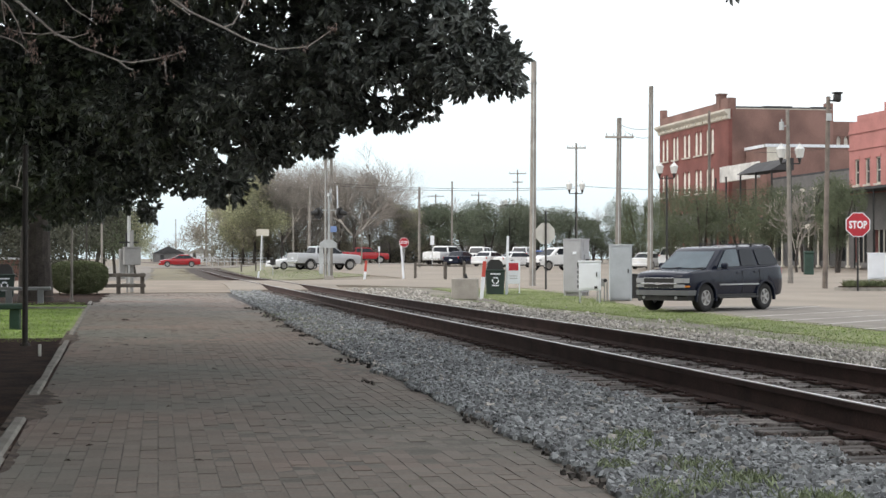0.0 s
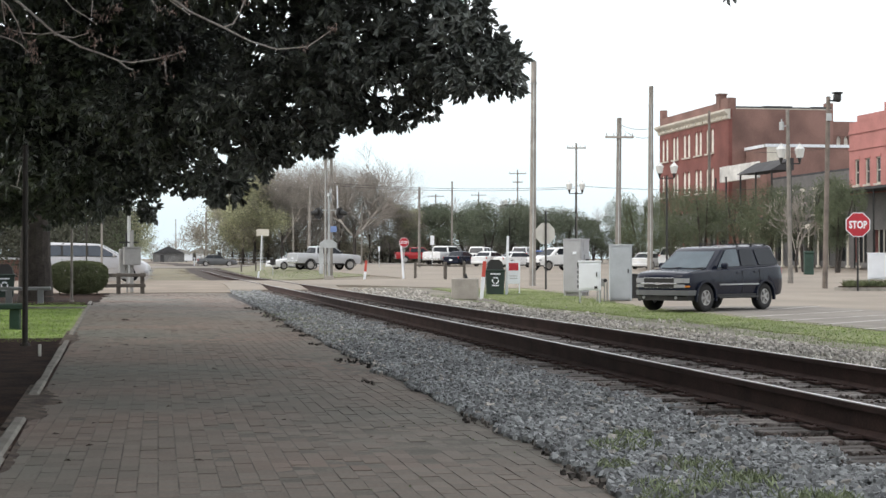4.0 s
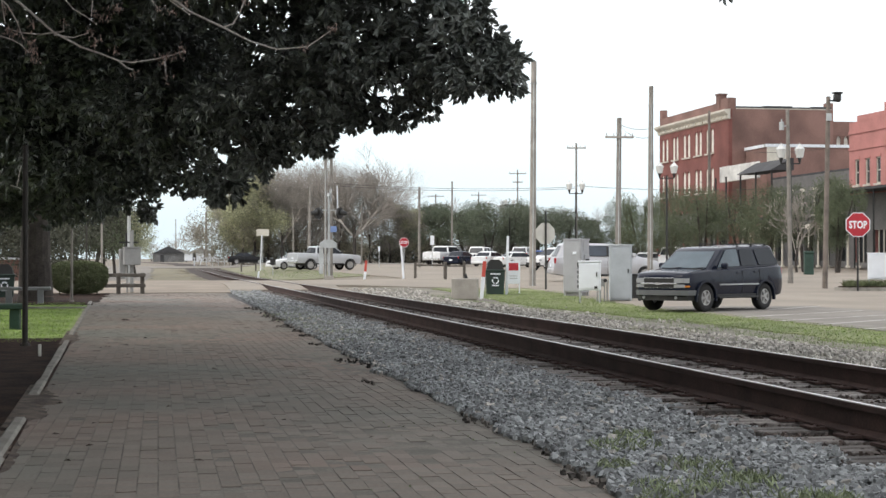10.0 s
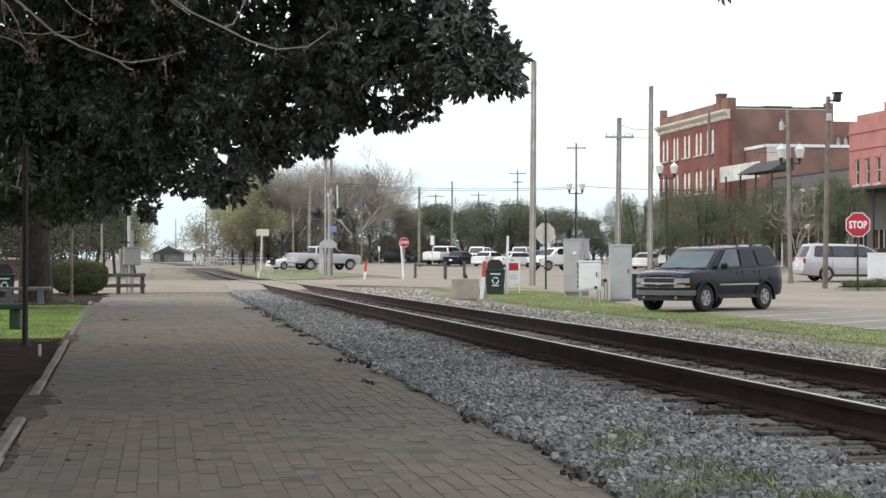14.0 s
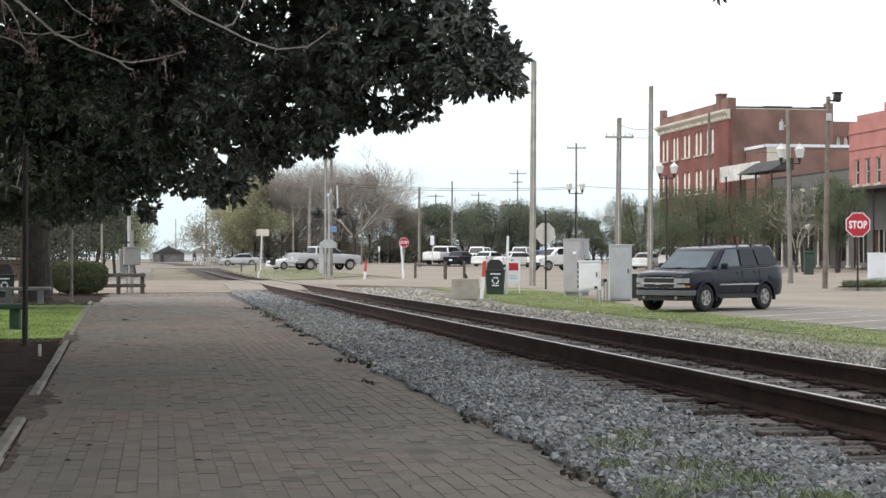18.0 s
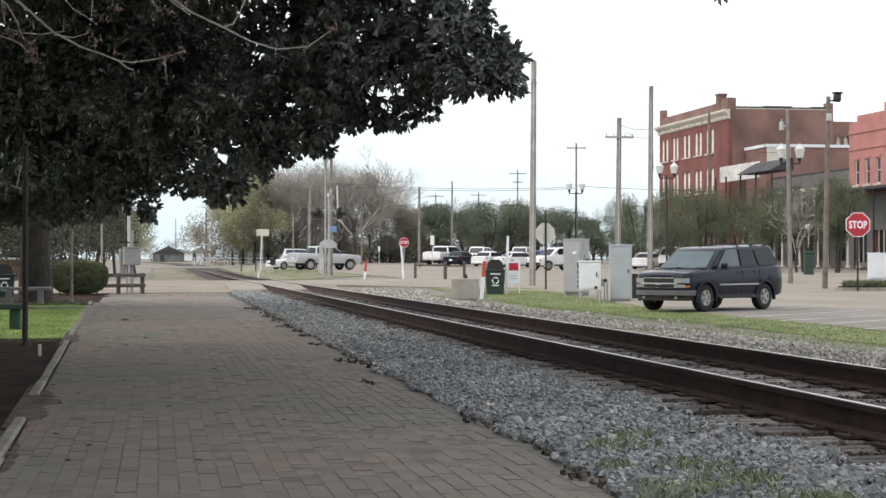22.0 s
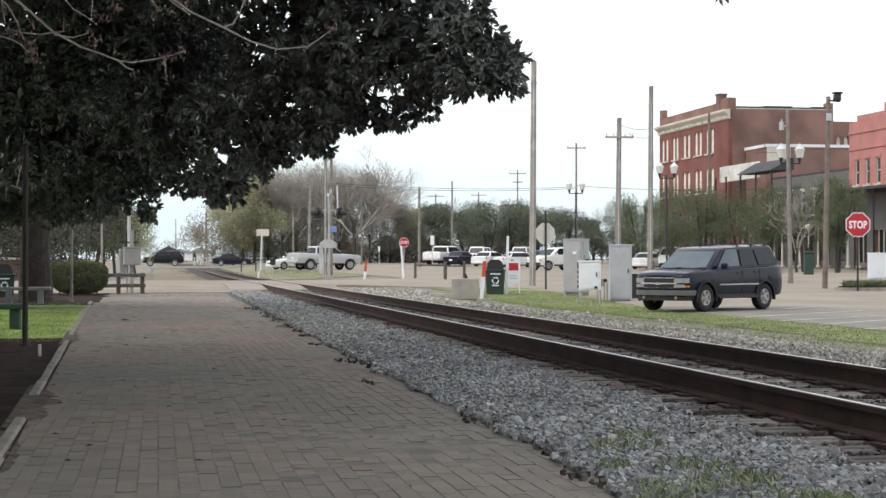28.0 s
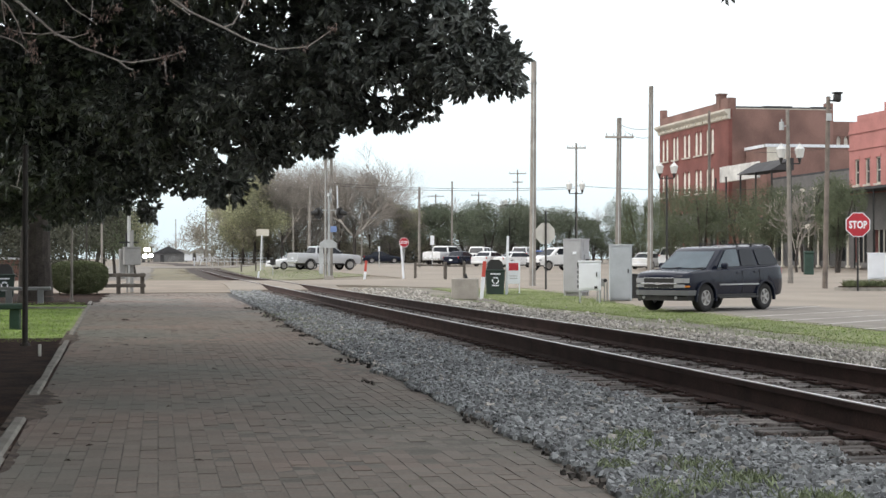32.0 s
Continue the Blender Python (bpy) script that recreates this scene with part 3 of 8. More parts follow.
def cabin_shape(bm, s):
    """Upper body: belt outline to a narrower, rounded roof."""
    zb, zr = s["belt"], s["roof"]
    wb, wr = s["W"] / 2 * 0.93, s["W"] / 2 * s.get("tumble", 0.76) + 0.012
    c0, c1, c2, c3 = s["cab"]
    rows = [(c0, c3, zb - 0.03, wb), (c1 + (c0 - c1) * 0.08, c2 + (c3 - c2) * 0.08, zr - 0.09, wr + 0.02), (c1 - 0.05, c2 + 0.03, zr - 0.035, wr - 0.02), (c1 - 0.16, c2 + 0.12, zr - 0.008, wr - 0.12), (c1 - 0.45, c2 + 0.40, zr + 0.004, wr - 0.40)]
    rings = []
    for k, (xf, xr, z, w) in enumerate(rows):
        dip = s.get("dip", 0.0) if k else 0.0          # the roof falls towards the windscreen
        rings.append([bm.verts.new((q[0], q[1], q[2] - dip * max(0.0, (q[0] - xr) / (xf - xr)) ** 3)) for q in ((xf, -w * 0.86, z), (xf + 0.05, 0, z), (xf, w * 0.86, z), (xf - 0.05, w * 0.97, z), (xf - 0.14, w, z), (xr + 0.12, w, z), (xr + 0.03, w * 0.97, z), (xr, w * 0.9, z), (xr - 0.03, 0, z), (xr, -w * 0.9, z), (xr + 0.03, -w * 0.97, z), (xr + 0.12, -w, z), (xf - 0.14, -w, z), (xf - 0.05, -w * 0.97, z))])
    n = len(rings[0])
    fs = []
    for a, b in zip(rings, rings[1:]):
        for i in range(n):
            fs.append(bm.faces.new((a[i], a[(i + 1) % n], b[(i + 1) % n], b[i])))
    fs.append(bm.faces.new(rings[-1]))
    bmesh.ops.recalc_face_normals(bm, faces=fs)


def side_y(s, z, off):
    zb, zr = s["belt"] - 0.03, s["roof"] - 0.05
    wb, wr = s["W"] / 2 * 0.93, s["W"] / 2 * s.get("tumble", 0.76) + 0.012
    return wb + (wr - wb) * (z - zb) / (zr - zb) + 0.014 + off


def pane_slab(bm, pts, n):
    """A thin pane with the outline pts, 6 mm thick along n."""
    n = Vector(n).normalized() * 0.012
    a = [bm.verts.new(Vector(p)) for p in pts]
    b = [bm.verts.new(Vector(p) + n) for p in pts]
    fs = [bm.faces.new(a), bm.faces.new(b[::-1])]
    for i in range(len(a)):
        fs.append(bm.faces.new((a[i], b[i], b[(i + 1) % len(a)], a[(i + 1) % len(a)])))
    bmesh.ops.recalc_face_normals(bm, faces=fs)


WHEELS = {}


def wheel(parent, x, y, r, out, detail):
    key = (round(r, 3), out, detail)
    if key not in WHEELS:
        bm = B()
        w = 0.23
        hub = 0.53 if detail else 0.62
        prof = [(r * hub, -w / 2), (r * 0.95, -w / 2), (r, -w * 0.36), (r, w * 0.36), (r * 0.95, w / 2), (r * hub, w / 2)]
        seg = 28 if detail else 18
        rings = [[bm.verts.new((math.cos(a) * q, v, math.sin(a) * q)) for q, v in prof] for a in [6.28318 * i / seg for i in range(seg)]]
        for i in range(seg):
            for k in range(len(prof)):
                bm.faces.new((rings[i][k], rings[i][(k + 1) % len(prof)], rings[(i + 1) % seg][(k + 1) % len(prof)], rings[(i + 1) % seg][k]))
        bmesh.ops.recalc_face_normals(bm, faces=bm.faces[:])
        tyre = mesh_of("tyre", bm, TYRE, True)
        bm = B()
        s = 1 if out > 0 else -1
        rod(bm, (0, 0.0, 0), (0, 0.055 * s, 0), r * 0.61, r * 0.61, seg)
        part_ring = [(r * 0.56, 0.05), (r * 0.66, 0.05), (r * 0.68, 0.118), (r * 0.60, 0.118)]
        rg = [[bm.verts.new((math.cos(a) * q, v * s, math.sin(a) * q)) for q, v in part_ring] for a in [6.28318 * i / seg for i in range(seg)]]
        for i in range(seg):
            for k in range(4):
                bm.faces.new((rg[i][k], rg[i][(k + 1) % 4], rg[(i + 1) % seg][(k + 1) % 4], rg[(i + 1) % seg][k]))
        n = 5 if detail else 7
        for i in range(n):
            a = 6.28318 * i / n
            box(bm, math.cos(a) * r * 0.34, 0.085 * s, math.sin(a) * r * 0.34 - r * 0.10, r * 0.56, 0.05, r * 0.20, ry=-math.degrees(a))
        rod(bm, (0, 0.02 * s, 0), (0, 0.122 * s, 0), r * 0.18, r * 0.15, 12)
        bmesh.ops.recalc_face_normals(bm, faces=bm.faces[:])
        WHEELS[key] = (tyre, mesh_of("rim", bm, RIM))
    tyre, rim = WHEELS[key]
    w = new("wheel", tyre)
    w.parent = parent
    w.matrix_basis = pose(x, y, r)
    q = new("rim", rim)
    q.parent = w
    q.matrix_basis = pose(0, 0, 0) @ (Matrix.Diagonal((0.84, 1, 0.84, 1)) if detail else Matrix())
    return w


SHAPES = {
    # cab: belt front, roof front, roof rear, belt rear
    # belt_r: belt height at the rear; win: foot front, head front, foot rear, head rear
    "suv": dict(L=5.05, W=1.98, roof=1.90, belt=1.17, belt_r=1.29, wheel=0.385, axles=(1.49, -1.44), cab=(1.34, 0.50, -2.06, -2.40), tumble=0.77, dip=0.09,
                rows=[(2.36, 0.90, 0.66, 0.44), (2.34, 1.00, 0.75, 0.43), (2.28, 1.06, 0.85, 0.42), (2.17, 1.09, 0.915, 0.40), (2.0, 1.12, 0.96, 0.39), (1.7, 1.15, 0.985, 0.38), (1.3, 1.18, 1.0, 0.36), (0.4, 1.20, 1.0, 0.36), (-2.1, 1.30, 1.0, 0.38), (-2.34, 1.29, 0.975, 0.42), (-2.45, 1.05, 0.92, 0.46)],
                win=[(0.86, 0.36, -0.24, -0.20), (-0.33, -0.30, -1.11, -0.95), (-1.23, -1.05, -2.24, -1.96)]),
    "minivan": dict(L=5.10, W=1.92, roof=1.745, belt=1.08, belt_r=1.12, wheel=0.33, axles=(1.66, -1.48), cab=(1.52, 0.42, -2.12, -2.45), tumble=0.78, dip=0.05,
                    rows=[(2.58, 0.50, 0.72, 0.30), (2.55, 0.62, 0.80, 0.27), (2.49, 0.74, 0.87, 0.25), (2.38, 0.84, 0.92, 0.24), (2.2, 0.93, 0.95, 0.22), (1.9, 1.02, 0.98, 0.21), (1.5, 1.09, 0.99, 0.20), (0.8, 1.11, 1.0, 0.20), (-2.1, 1.15, 1.0, 0.24), (-2.42, 1.12, 0.96, 0.30), (-2.53, 0.90, 0.92, 0.34), (-2.57, 0.60, 0.90, 0.36)],
                    win=[(1.20, 0.40, -0.04, -0.06), (-0.12, -0.12, -1.14, -1.16), (-1.22, -1.24, -2.02, -1.94)]),
    "sedan": dict(L=4.75, W=1.80, roof=1.43, belt=0.93, wheel=0.32, axles=(1.40, -1.35), cab=(0.95, 0.10, -1.05, -1.72), tumble=0.70,
                  rows=[(2.37, 0.52, 0.74, 0.26), (2.28, 0.70, 0.88, 0.22), (2.0, 0.80, 0.96, 0.20), (0.95, 0.93, 1.0, 0.19), (-1.6, 0.97, 1.0, 0.20), (-2.15, 0.96, 0.96, 0.26), (-2.36, 0.88, 0.86, 0.30)],
                  win=[(0.72, 0.08, -0.36), (-0.46, -0.46, -1.42)]),
    "pickup": dict(L=5.80, W=2.0, roof=1.92, belt=1.30, wheel=0.41, axles=(1.85, -1.75), cab=(1.30, 0.62, -1.12, -1.24), tumble=0.80,
                   rows=[(2.90, 0.85, 0.82, 0.50), (2.86, 1.12, 0.92, 0.48), (2.7, 1.20, 0.97, 0.46), (1.3, 1.30, 1.0, 0.46), (-1.2, 1.34, 1.0, 0.48), (-2.80, 1.36, 0.99, 0.54), (-2.88, 1.30, 0.97, 0.58)],
                   win=[(1.08, 0.54, 0.0), (-0.08, -0.08, -1.10)]),
    "hatch": dict(L=4.1, W=1.74, roof=1.50, belt=0.95, wheel=0.31, axles=(1.25, -1.25), cab=(1.05, 0.30, -1.55, -1.95), tumble=0.72,
                  rows=[(2.05, 0.55, 0.74, 0.26), (1.96, 0.74, 0.9, 0.22), (1.7, 0.83, 0.97, 0.20), (1.0, 0.95, 1.0, 0.2), (-1.7, 1.0, 1.0, 0.22), (-1.98, 0.95, 0.92, 0.26), (-2.05, 0.8, 0.86, 0.30)],
                  win=[(0.80, 0.26, -0.26), (-0.36, -0.36, -1.62)]),
}


def rounded(pts, r):
    """Outline pts in a plane with each corner cut to a short arc."""
    out = []
    n = len(pts)
    for i in range(n):
        p, a, b = Vector(pts[i]), Vector(pts[i - 1]), Vector(pts[(i + 1) % n])
        da, db = (a - p), (b - p)
        ka, kb = min(r, da.length * 0.4), min(r, db.length * 0.4)
        u, v = p + da.normalized() * ka, p + db.normalized() * kb
        out += [u, u.lerp(p, 0.6).lerp(p.lerp(v, 0.4), 0.5), v]
    return [tuple(q) for q in out]


def belt_at(s, x):
    """Belt line, which may climb towards the tail."""
    c0, c3 = s["cab"][0], s["cab"][3]
    return s["belt"] + (s.get("belt_r", s["belt"]) - s["belt"]) * (c0 - x) / (c0 - c3)


def vehicle(name, shape, colour, label, category, x, y, z, rz, group="", detail=False, rims=True):
    s = SHAPES[shape]
    W, zb, zr = s["W"], s["belt"], s["roof"]
    car = thing(name, x, y, z, label, category, rz, group)
    body_paint = colour
    bm = B()
    loft_body(bm, s)
    smooth_by_angle(part("body", bm, body_paint, car))
    bm = B()
    cabin_shape(bm, s)
    smooth_by_angle(part("cabin", bm, body_paint, car), 14)
    # windows
    zhi = zr - (0.17 if shape in ("suv", "minivan") else 0.14)
    c0, c1, c2, c3 = s["cab"]
    fancy = shape in ("suv", "minivan")
    for sgn in (1, -1):
        for i, row in enumerate(s["win"]):
            xb, xt, xe = row[:3]
            last = i == len(s["win"]) - 1
            xe_t = row[3] if len(row) > 3 else xe
            if last and len(row) < 4:
                k = (zhi - zb) / (zr - zb)
                xe_t = max(xe, c3 + (c2 - c3) * k + 0.10)
            bm = B()
            pts = [(xb, belt_at(s, xb) + 0.05), (xt - 0.02, zhi + (0.01 if i else 0.0)), (xe_t, zhi + 0.02 * min(i + 1, 2)), (xe, belt_at(s, xe) + 0.05)]
            pts = rounded(pts, 0.16 if last and shape == "minivan" else 0.06)
            pane_slab(bm, [(px, sgn * side_y(s, pz, 0.002), pz) for px, pz in pts], (0, sgn, 0.3))
            part("side_window", bm, SHIELD if detail and i == 0 else TINTED if shape == "minivan" else CARGLASS, car)
        if shape != "suv":
            xb, xt = s["win"][0][0] + 0.03, s["win"][0][1]
            k = (zhi - zb) / (zr - zb)
            lastw = s["win"][-1]
            xe = lastw[2] - 0.03
            xe_t = lastw[3] - 0.03 if len(lastw) > 3 else max(xe, c3 + (c2 - c3) * k + 0.08)
            bm = B()
            pts = [(xb + 0.04, belt_at(s, xb) + 0.02), (xt, zhi + 0.025), (xe_t, zhi + 0.055 if fancy else zhi + 0.025), (xe, belt_at(s, xe) + 0.02)]
            pts = rounded(pts, 0.10)
            pane_slab(bm, [(px, sgn * side_y(s, pz, -0.006), pz) for px, pz in pts], (0, sgn, 0.3))
            part("window_surround", bm, PLASTIC, car)
    wf, wr_ = W / 2 * 0.93 * 0.86, W / 2 * s.get("tumble", 0.76) * 0.86
    for front in (True, False):
        xa, xb2 = (c0, c1) if front else (c3, c2)
        d = 1 if front else -1
        nrm = Vector(((zr - zb), 0, (xa - xb2) * d)).normalized()
        nrm.x *= d
        pts = []
        head = zr - 0.09 - (s.get("dip", 0.0) if front else 0.0)
        for k, w in ((0.12, wf), (0.93, wr_ + (wf - wr_) * 0.05)):
            px, pz = xa + (xb2 - xa) * 0.92 * k, zb - 0.03 + (head - zb + 0.03) * k
            row = [(px, -w, pz), (px + d * 0.045, 0, pz), (px, w, pz)]
            pts += row if k < 0.5 else row[::-1]
        pts = [Vector(p) + nrm * 0.004 for p in pts]
        bm = B()
        n12 = nrm * 0.01
        a = [bm.verts.new(p) for p in pts]
        b = [bm.verts.new(p + n12) for p in pts]
        fs = [bm.faces.new((b[0], b[1], b[4], b[5])), bm.faces.new((b[1], b[2], b[3], b[4])), bm.faces.new((a[0], a[5], a[4], a[1])), bm.faces.new((a[1], a[4], a[3], a[2]))]
        for i in range(6):
            fs.append(bm.faces.new((a[i], a[(i + 1) % 6], b[(i + 1) % 6], b[i])))
        bmesh.ops.recalc_face_normals(bm, faces=fs)
        part("windscreen" if front else "rear_window", bm, SHIELD if front and detail else CARGLASS, car)
    # wheels in dark arches
    r = s["wheel"]
    for ax in s["axles"]:
        bm = B()
        prism(bm, [(ax + math.cos(a) * r * 1.15, r + math.sin(a) * r * 1.15) for a in [math.radians(q) for q in range(0, 181, 15)]], -W / 2 * 0.80, W / 2 * 0.80)
        part("wheel_well", bm, PLASTIC, car)
        bm = B()
        rod(bm, (ax, -W / 2 + 0.2, r), (ax, W / 2 - 0.2, r), 0.06, 0.06, 8)
        part("axle", bm, PLASTIC, car)
        for sgn in (1, -1):
            bm = B()
            arc = [math.radians(q) for q in range(-12, 193, 12)]
            pts = [(ax + math.cos(a) * r * 1.13, r + math.sin(a) * r * 1.13) for a in arc] + [(ax + math.cos(a) * r * (1.30 if detail else 1.21), r + math.sin(a) * r * (1.30 if detail else 1.21)) for a in arc[::-1]]
            lo = [bm.verts.new((u, sgn * W / 2 * 0.95, v)) for u, v in pts]
            hi = [bm.verts.new((u, sgn * (W / 2 + (0.03 if detail else 0.004)), v)) for u, v in pts]
            n = len(arc)
            fs = []
            for i in range(n - 1):
                a, b, c, d = i, i + 1, 2 * n - 2 - i, 2 * n - 1 - i
                fs += [bm.faces.new((hi[a], hi[b], hi[c], hi[d])), bm.faces.new((lo[a], lo[d], lo[c], lo[b])), bm.faces.new((lo[a], lo[b], hi[b], hi[a])), bm.faces.new((lo[d], hi[d], hi[c], lo[c]))]
            bmesh.ops.recalc_face_normals(bm, faces=fs)
            part("wheel_arch", bm, PLASTIC if shape == "pickup" else body_paint, car)
            wheel(car, ax, sgn * (W / 2 - 0.13), r, sgn, detail)
    # bumpers, lamps, grille
    xf, xr = s["rows"][0][0], s["rows"][-1][0]
    lowf = s["rows"][1][3]
    hf = s["rows"][1][1]
    bm = B()
    if detail:
        prism(bm, [(xf - 0.42, -W * 0.47), (xf - 0.16, -W * 0.44), (xf - 0.05, -W * 0.33), (xf + 0.02, 0), (xf - 0.05, W * 0.33), (xf - 0.16, W * 0.44), (xf - 0.42, W * 0.47)], 0.31, 0.47, "z")
    else:
        box(bm, xf - 0.05, 0, lowf, 0.16, W * 0.86, 0.22, bevel=0.04)
    part("front_bumper", bm, body_paint if shape in ("sedan", "minivan", "hatch") else PLASTIC, car)
    bm = B()
    box(bm, xr + 0.04, 0, s["rows"][-1][3] - 0.02, 0.16, W * 0.88, 0.24, bevel=0.04)
    part("rear_bumper", bm, CHROME if shape == "pickup" else body_paint, car)
    for sgn in (1, -1):
        bm = B()
        if detail:
            prism(bm, [(xf - 0.1, sgn * W * 0.265), (xf + 0.022, sgn * W * 0.265), (xf + 0.008, sgn * W * 0.345), (xf - 0.05, sgn * W * 0.418), (xf - 0.16, sgn * W * 0.466), (xf - 0.2, sgn * W * 0.43)], hf - 0.195, hf - 0.065, "z")
        else:
            box(bm, xf - 0.13, sgn * W * 0.375, hf - 0.24, 0.18, W * 0.18, 0.13, rz=-sgn * 14, bevel=0.02)
        part("headlight", bm, LAMP_CLEAR, car)
        bm = B()
        tall = 0.50 if shape in ("suv", "pickup") else 0.26 if shape == "minivan" else 0.18
        box(bm, xr + 0.09, sgn * W * 0.425, (s["rows"][-2][1] if shape != "minivan" else 1.12) - tall - 0.06, 0.10, W * 0.09, tall, bevel=0.02)
        part("tail_light", bm, LAMP_RED, car)
        bm = B()
        box(bm, s["win"][0][0] - 0.10, sgn * (W / 2 + 0.10), zb + 0.02, 0.12, 0.22, 0.17, bevel=0.04)
        part("wing_mirror", bm, body_paint if shape != "pickup" else PLASTIC, car)
        bm = B()
        box(bm, 0.0, sgn * (W / 2 - 0.012), s["rows"][3][3] - 0.02, (s["axles"][0] - s["axles"][1]) - 2.6 * r, 0.05, 0.10, bevel=0.015)
        part("sill", bm, PLASTIC, car)
        for row in s["win"][:2]:
            xe = row[2]
            bm = B()
            box(bm, xe + 0.14, sgn * (W / 2 * 0.985 + 0.012), belt_at(s, xe) - 0.16, 0.19, 0.03, 0.035, bevel=0.008)
            part("door_handle", bm, body_paint, car)
            bm = B()
            box(bm, xe - 0.05, sgn * (W / 2 * 0.99), s["rows"][3][3] + 0.12, 0.012, 0.02, belt_at(s, xe) - s["rows"][3][3] - 0.2)
            part("door_seam", bm, PLASTIC, car)
    if shape in ("minivan", "sedan", "hatch"):
        for sgn in (1, -1):
            bm = B()
            box(bm, -0.02, sgn * (W / 2 + 0.004), (0.60 if shape == "minivan" else s["rows"][3][3] + 0.30), (s["axles"][0] - s["axles"][1]) - 2.5 * r, 0.03, 0.065, bevel=0.01)
            part("side_moulding", bm, body_paint, car)
            bm = B()
            box(bm, s["axles"][0] - r * 1.6, sgn * (W / 2 - 0.02), 0.24, 0.30, 0.02, 0.07)
            part("mud_flap", bm, PLASTIC, car)
    bm = B()
    box(bm, xf - 0.02, 0, hf - (0.195 if detail else 0.25), 0.08 if detail else 0.06, W * (0.53 if detail else 0.43), 0.13 if detail else 0.14, bevel=0.012)
    part("grille", bm, PLASTIC, car)
    bm = B()
    box(bm, xr + 0.005, 0, zb - 0.42, 0.03, 0.31, 0.15)
    part("number_plate", bm, WHITEPAINT, car)
    if detail:
        # chrome grille bar, stacked lamps, two-tone bumper, roof bars, side strip, running boards
        bm = B()
        box(bm, xf + 0.02, 0, hf - 0.236, 0.05, W * 0.64, 0.04, bevel=0.01)
        box(bm, xf + 0.0, 0, hf - 0.065, 0.06, W * 0.53, 0.014, bevel=0.006)
        box(bm, xf + 0.0, 0, hf - 0.345, 0.07, W * 0.53, 0.014, bevel=0.006)
        part("grille_bar", bm, CHROME, car, "chrome grille bar")
        bm = B()
        prism(bm, [(-0.14, hf - 0.216), (-0.05, hf - 0.18), (0.05, hf - 0.18), (0.14, hf - 0.216), (0.05, hf - 0.252), (-0.05, hf - 0.252)], xf + 0.04, xf + 0.06, "x")
        part("badge", bm, CHROME, car)
        bm = B()
        box(bm, xf - 0.02, 0, hf - 0.33, 0.08, W * 0.53, 0.095, bevel=0.012)
        part("lower_grille", bm, PLASTIC, car)
        for sgn in (1, -1):
            bm = B()
            prism(bm, [(xf - 0.1, sgn * W * 0.265), (xf + 0.026, sgn * W * 0.265), (xf + 0.012, sgn * W * 0.345), (xf - 0.046, sgn * W * 0.418), (xf - 0.12, sgn * W * 0.43)], hf - 0.325, hf - 0.235, "z")
            part("turn_signal", bm, LAMP_CLEAR, car)
            bm = B()
            prism(bm, [(xf - 0.18, sgn * W * 0.44), (xf - 0.06, sgn * W * 0.41), (xf - 0.06, sgn * W * 0.425), (xf - 0.16, sgn * W * 0.472)], hf - 0.315, hf - 0.27, "z")
            part("side_marker", bm, LAMP_AMBER, car, "amber corner lamp")
            bm = B()
            box(bm, -0.12, sgn * (W / 2 + 0.006), 0.73, 1.95, 0.02, 0.04, bevel=0.006)
            part("side_moulding", bm, GALV, car)
            bm = B()
            box(bm, 0.0, sgn * (W / 2 + 0.02), 0.36, 1.95, 0.16, 0.05, bevel=0.015)
            part("running_board", bm, PLASTIC, car)
            bm = B()
            rod(bm, (-0.45, sgn * W * 0.33, zr + 0.012), (-1.95, sgn * W * 0.33, zr + 0.012), 0.014, 0.014, 6)
            for q in (-0.5, -1.2, -1.9):
                box(bm, q, sgn * W * 0.33, zr - 0.05, 0.08, 0.04, 0.055)
            part("roof_rail", bm, PLASTIC, car)
        bm = B()
        prism(bm, [(xf - 0.50, -W * 0.50), (xf - 0.30, -W * 0.495), (xf - 0.13, -W * 0.458), (xf - 0.01, -W * 0.365), (xf + 0.045, -W * 0.22), (xf + 0.06, 0), (xf + 0.045, W * 0.22), (xf - 0.01, W * 0.365), (xf - 0.13, W * 0.458), (xf - 0.30, W * 0.495), (xf - 0.50, W * 0.50)], 0.46, 0.60, "z")
        part("bumper_face", bm, BUMPER, car, "grey lower bumper face")
        for q in (-0.7, -1.5):
            bm = B()
            box(bm, q, 0, zr - 0.002, 0.05, W * 0.66, 0.02)
            part("roof_bar", bm, PLASTIC, car)
        bm = B()
        box(bm, c0 + 0.05, 0, zb - 0.005, 0.16, W * 0.78, 0.02, ry=8)
        part("wiper_cowl", bm, PLASTIC, car)
        for sgn in (-0.28, 0.12):
            bm = B()
            rod(bm, (c0 + 0.03, sgn * W, zb + 0.02), (c0 - 0.06, sgn * W + 0.55, zb + 0.07), 0.012, 0.008, 6)
            part("wiper", bm, PLASTIC, car)
        for sgn in (1, -1):
            bm = B()
            rod(bm, (xf - 0.06, sgn * W * 0.28, 0.39), (xf - 0.01, sgn * W * 0.28, 0.39), 0.04, 0.045, 10)
            part("fog_lamp", bm, LAMP_CLEAR, car)
    if shape == "pickup":
        bm = B()
        box(bm, -2.0, 0, 1.352, 1.5, W * 0.80, 0.03)
        part("truck_bed_floor", bm, PLASTIC, car)
    return car


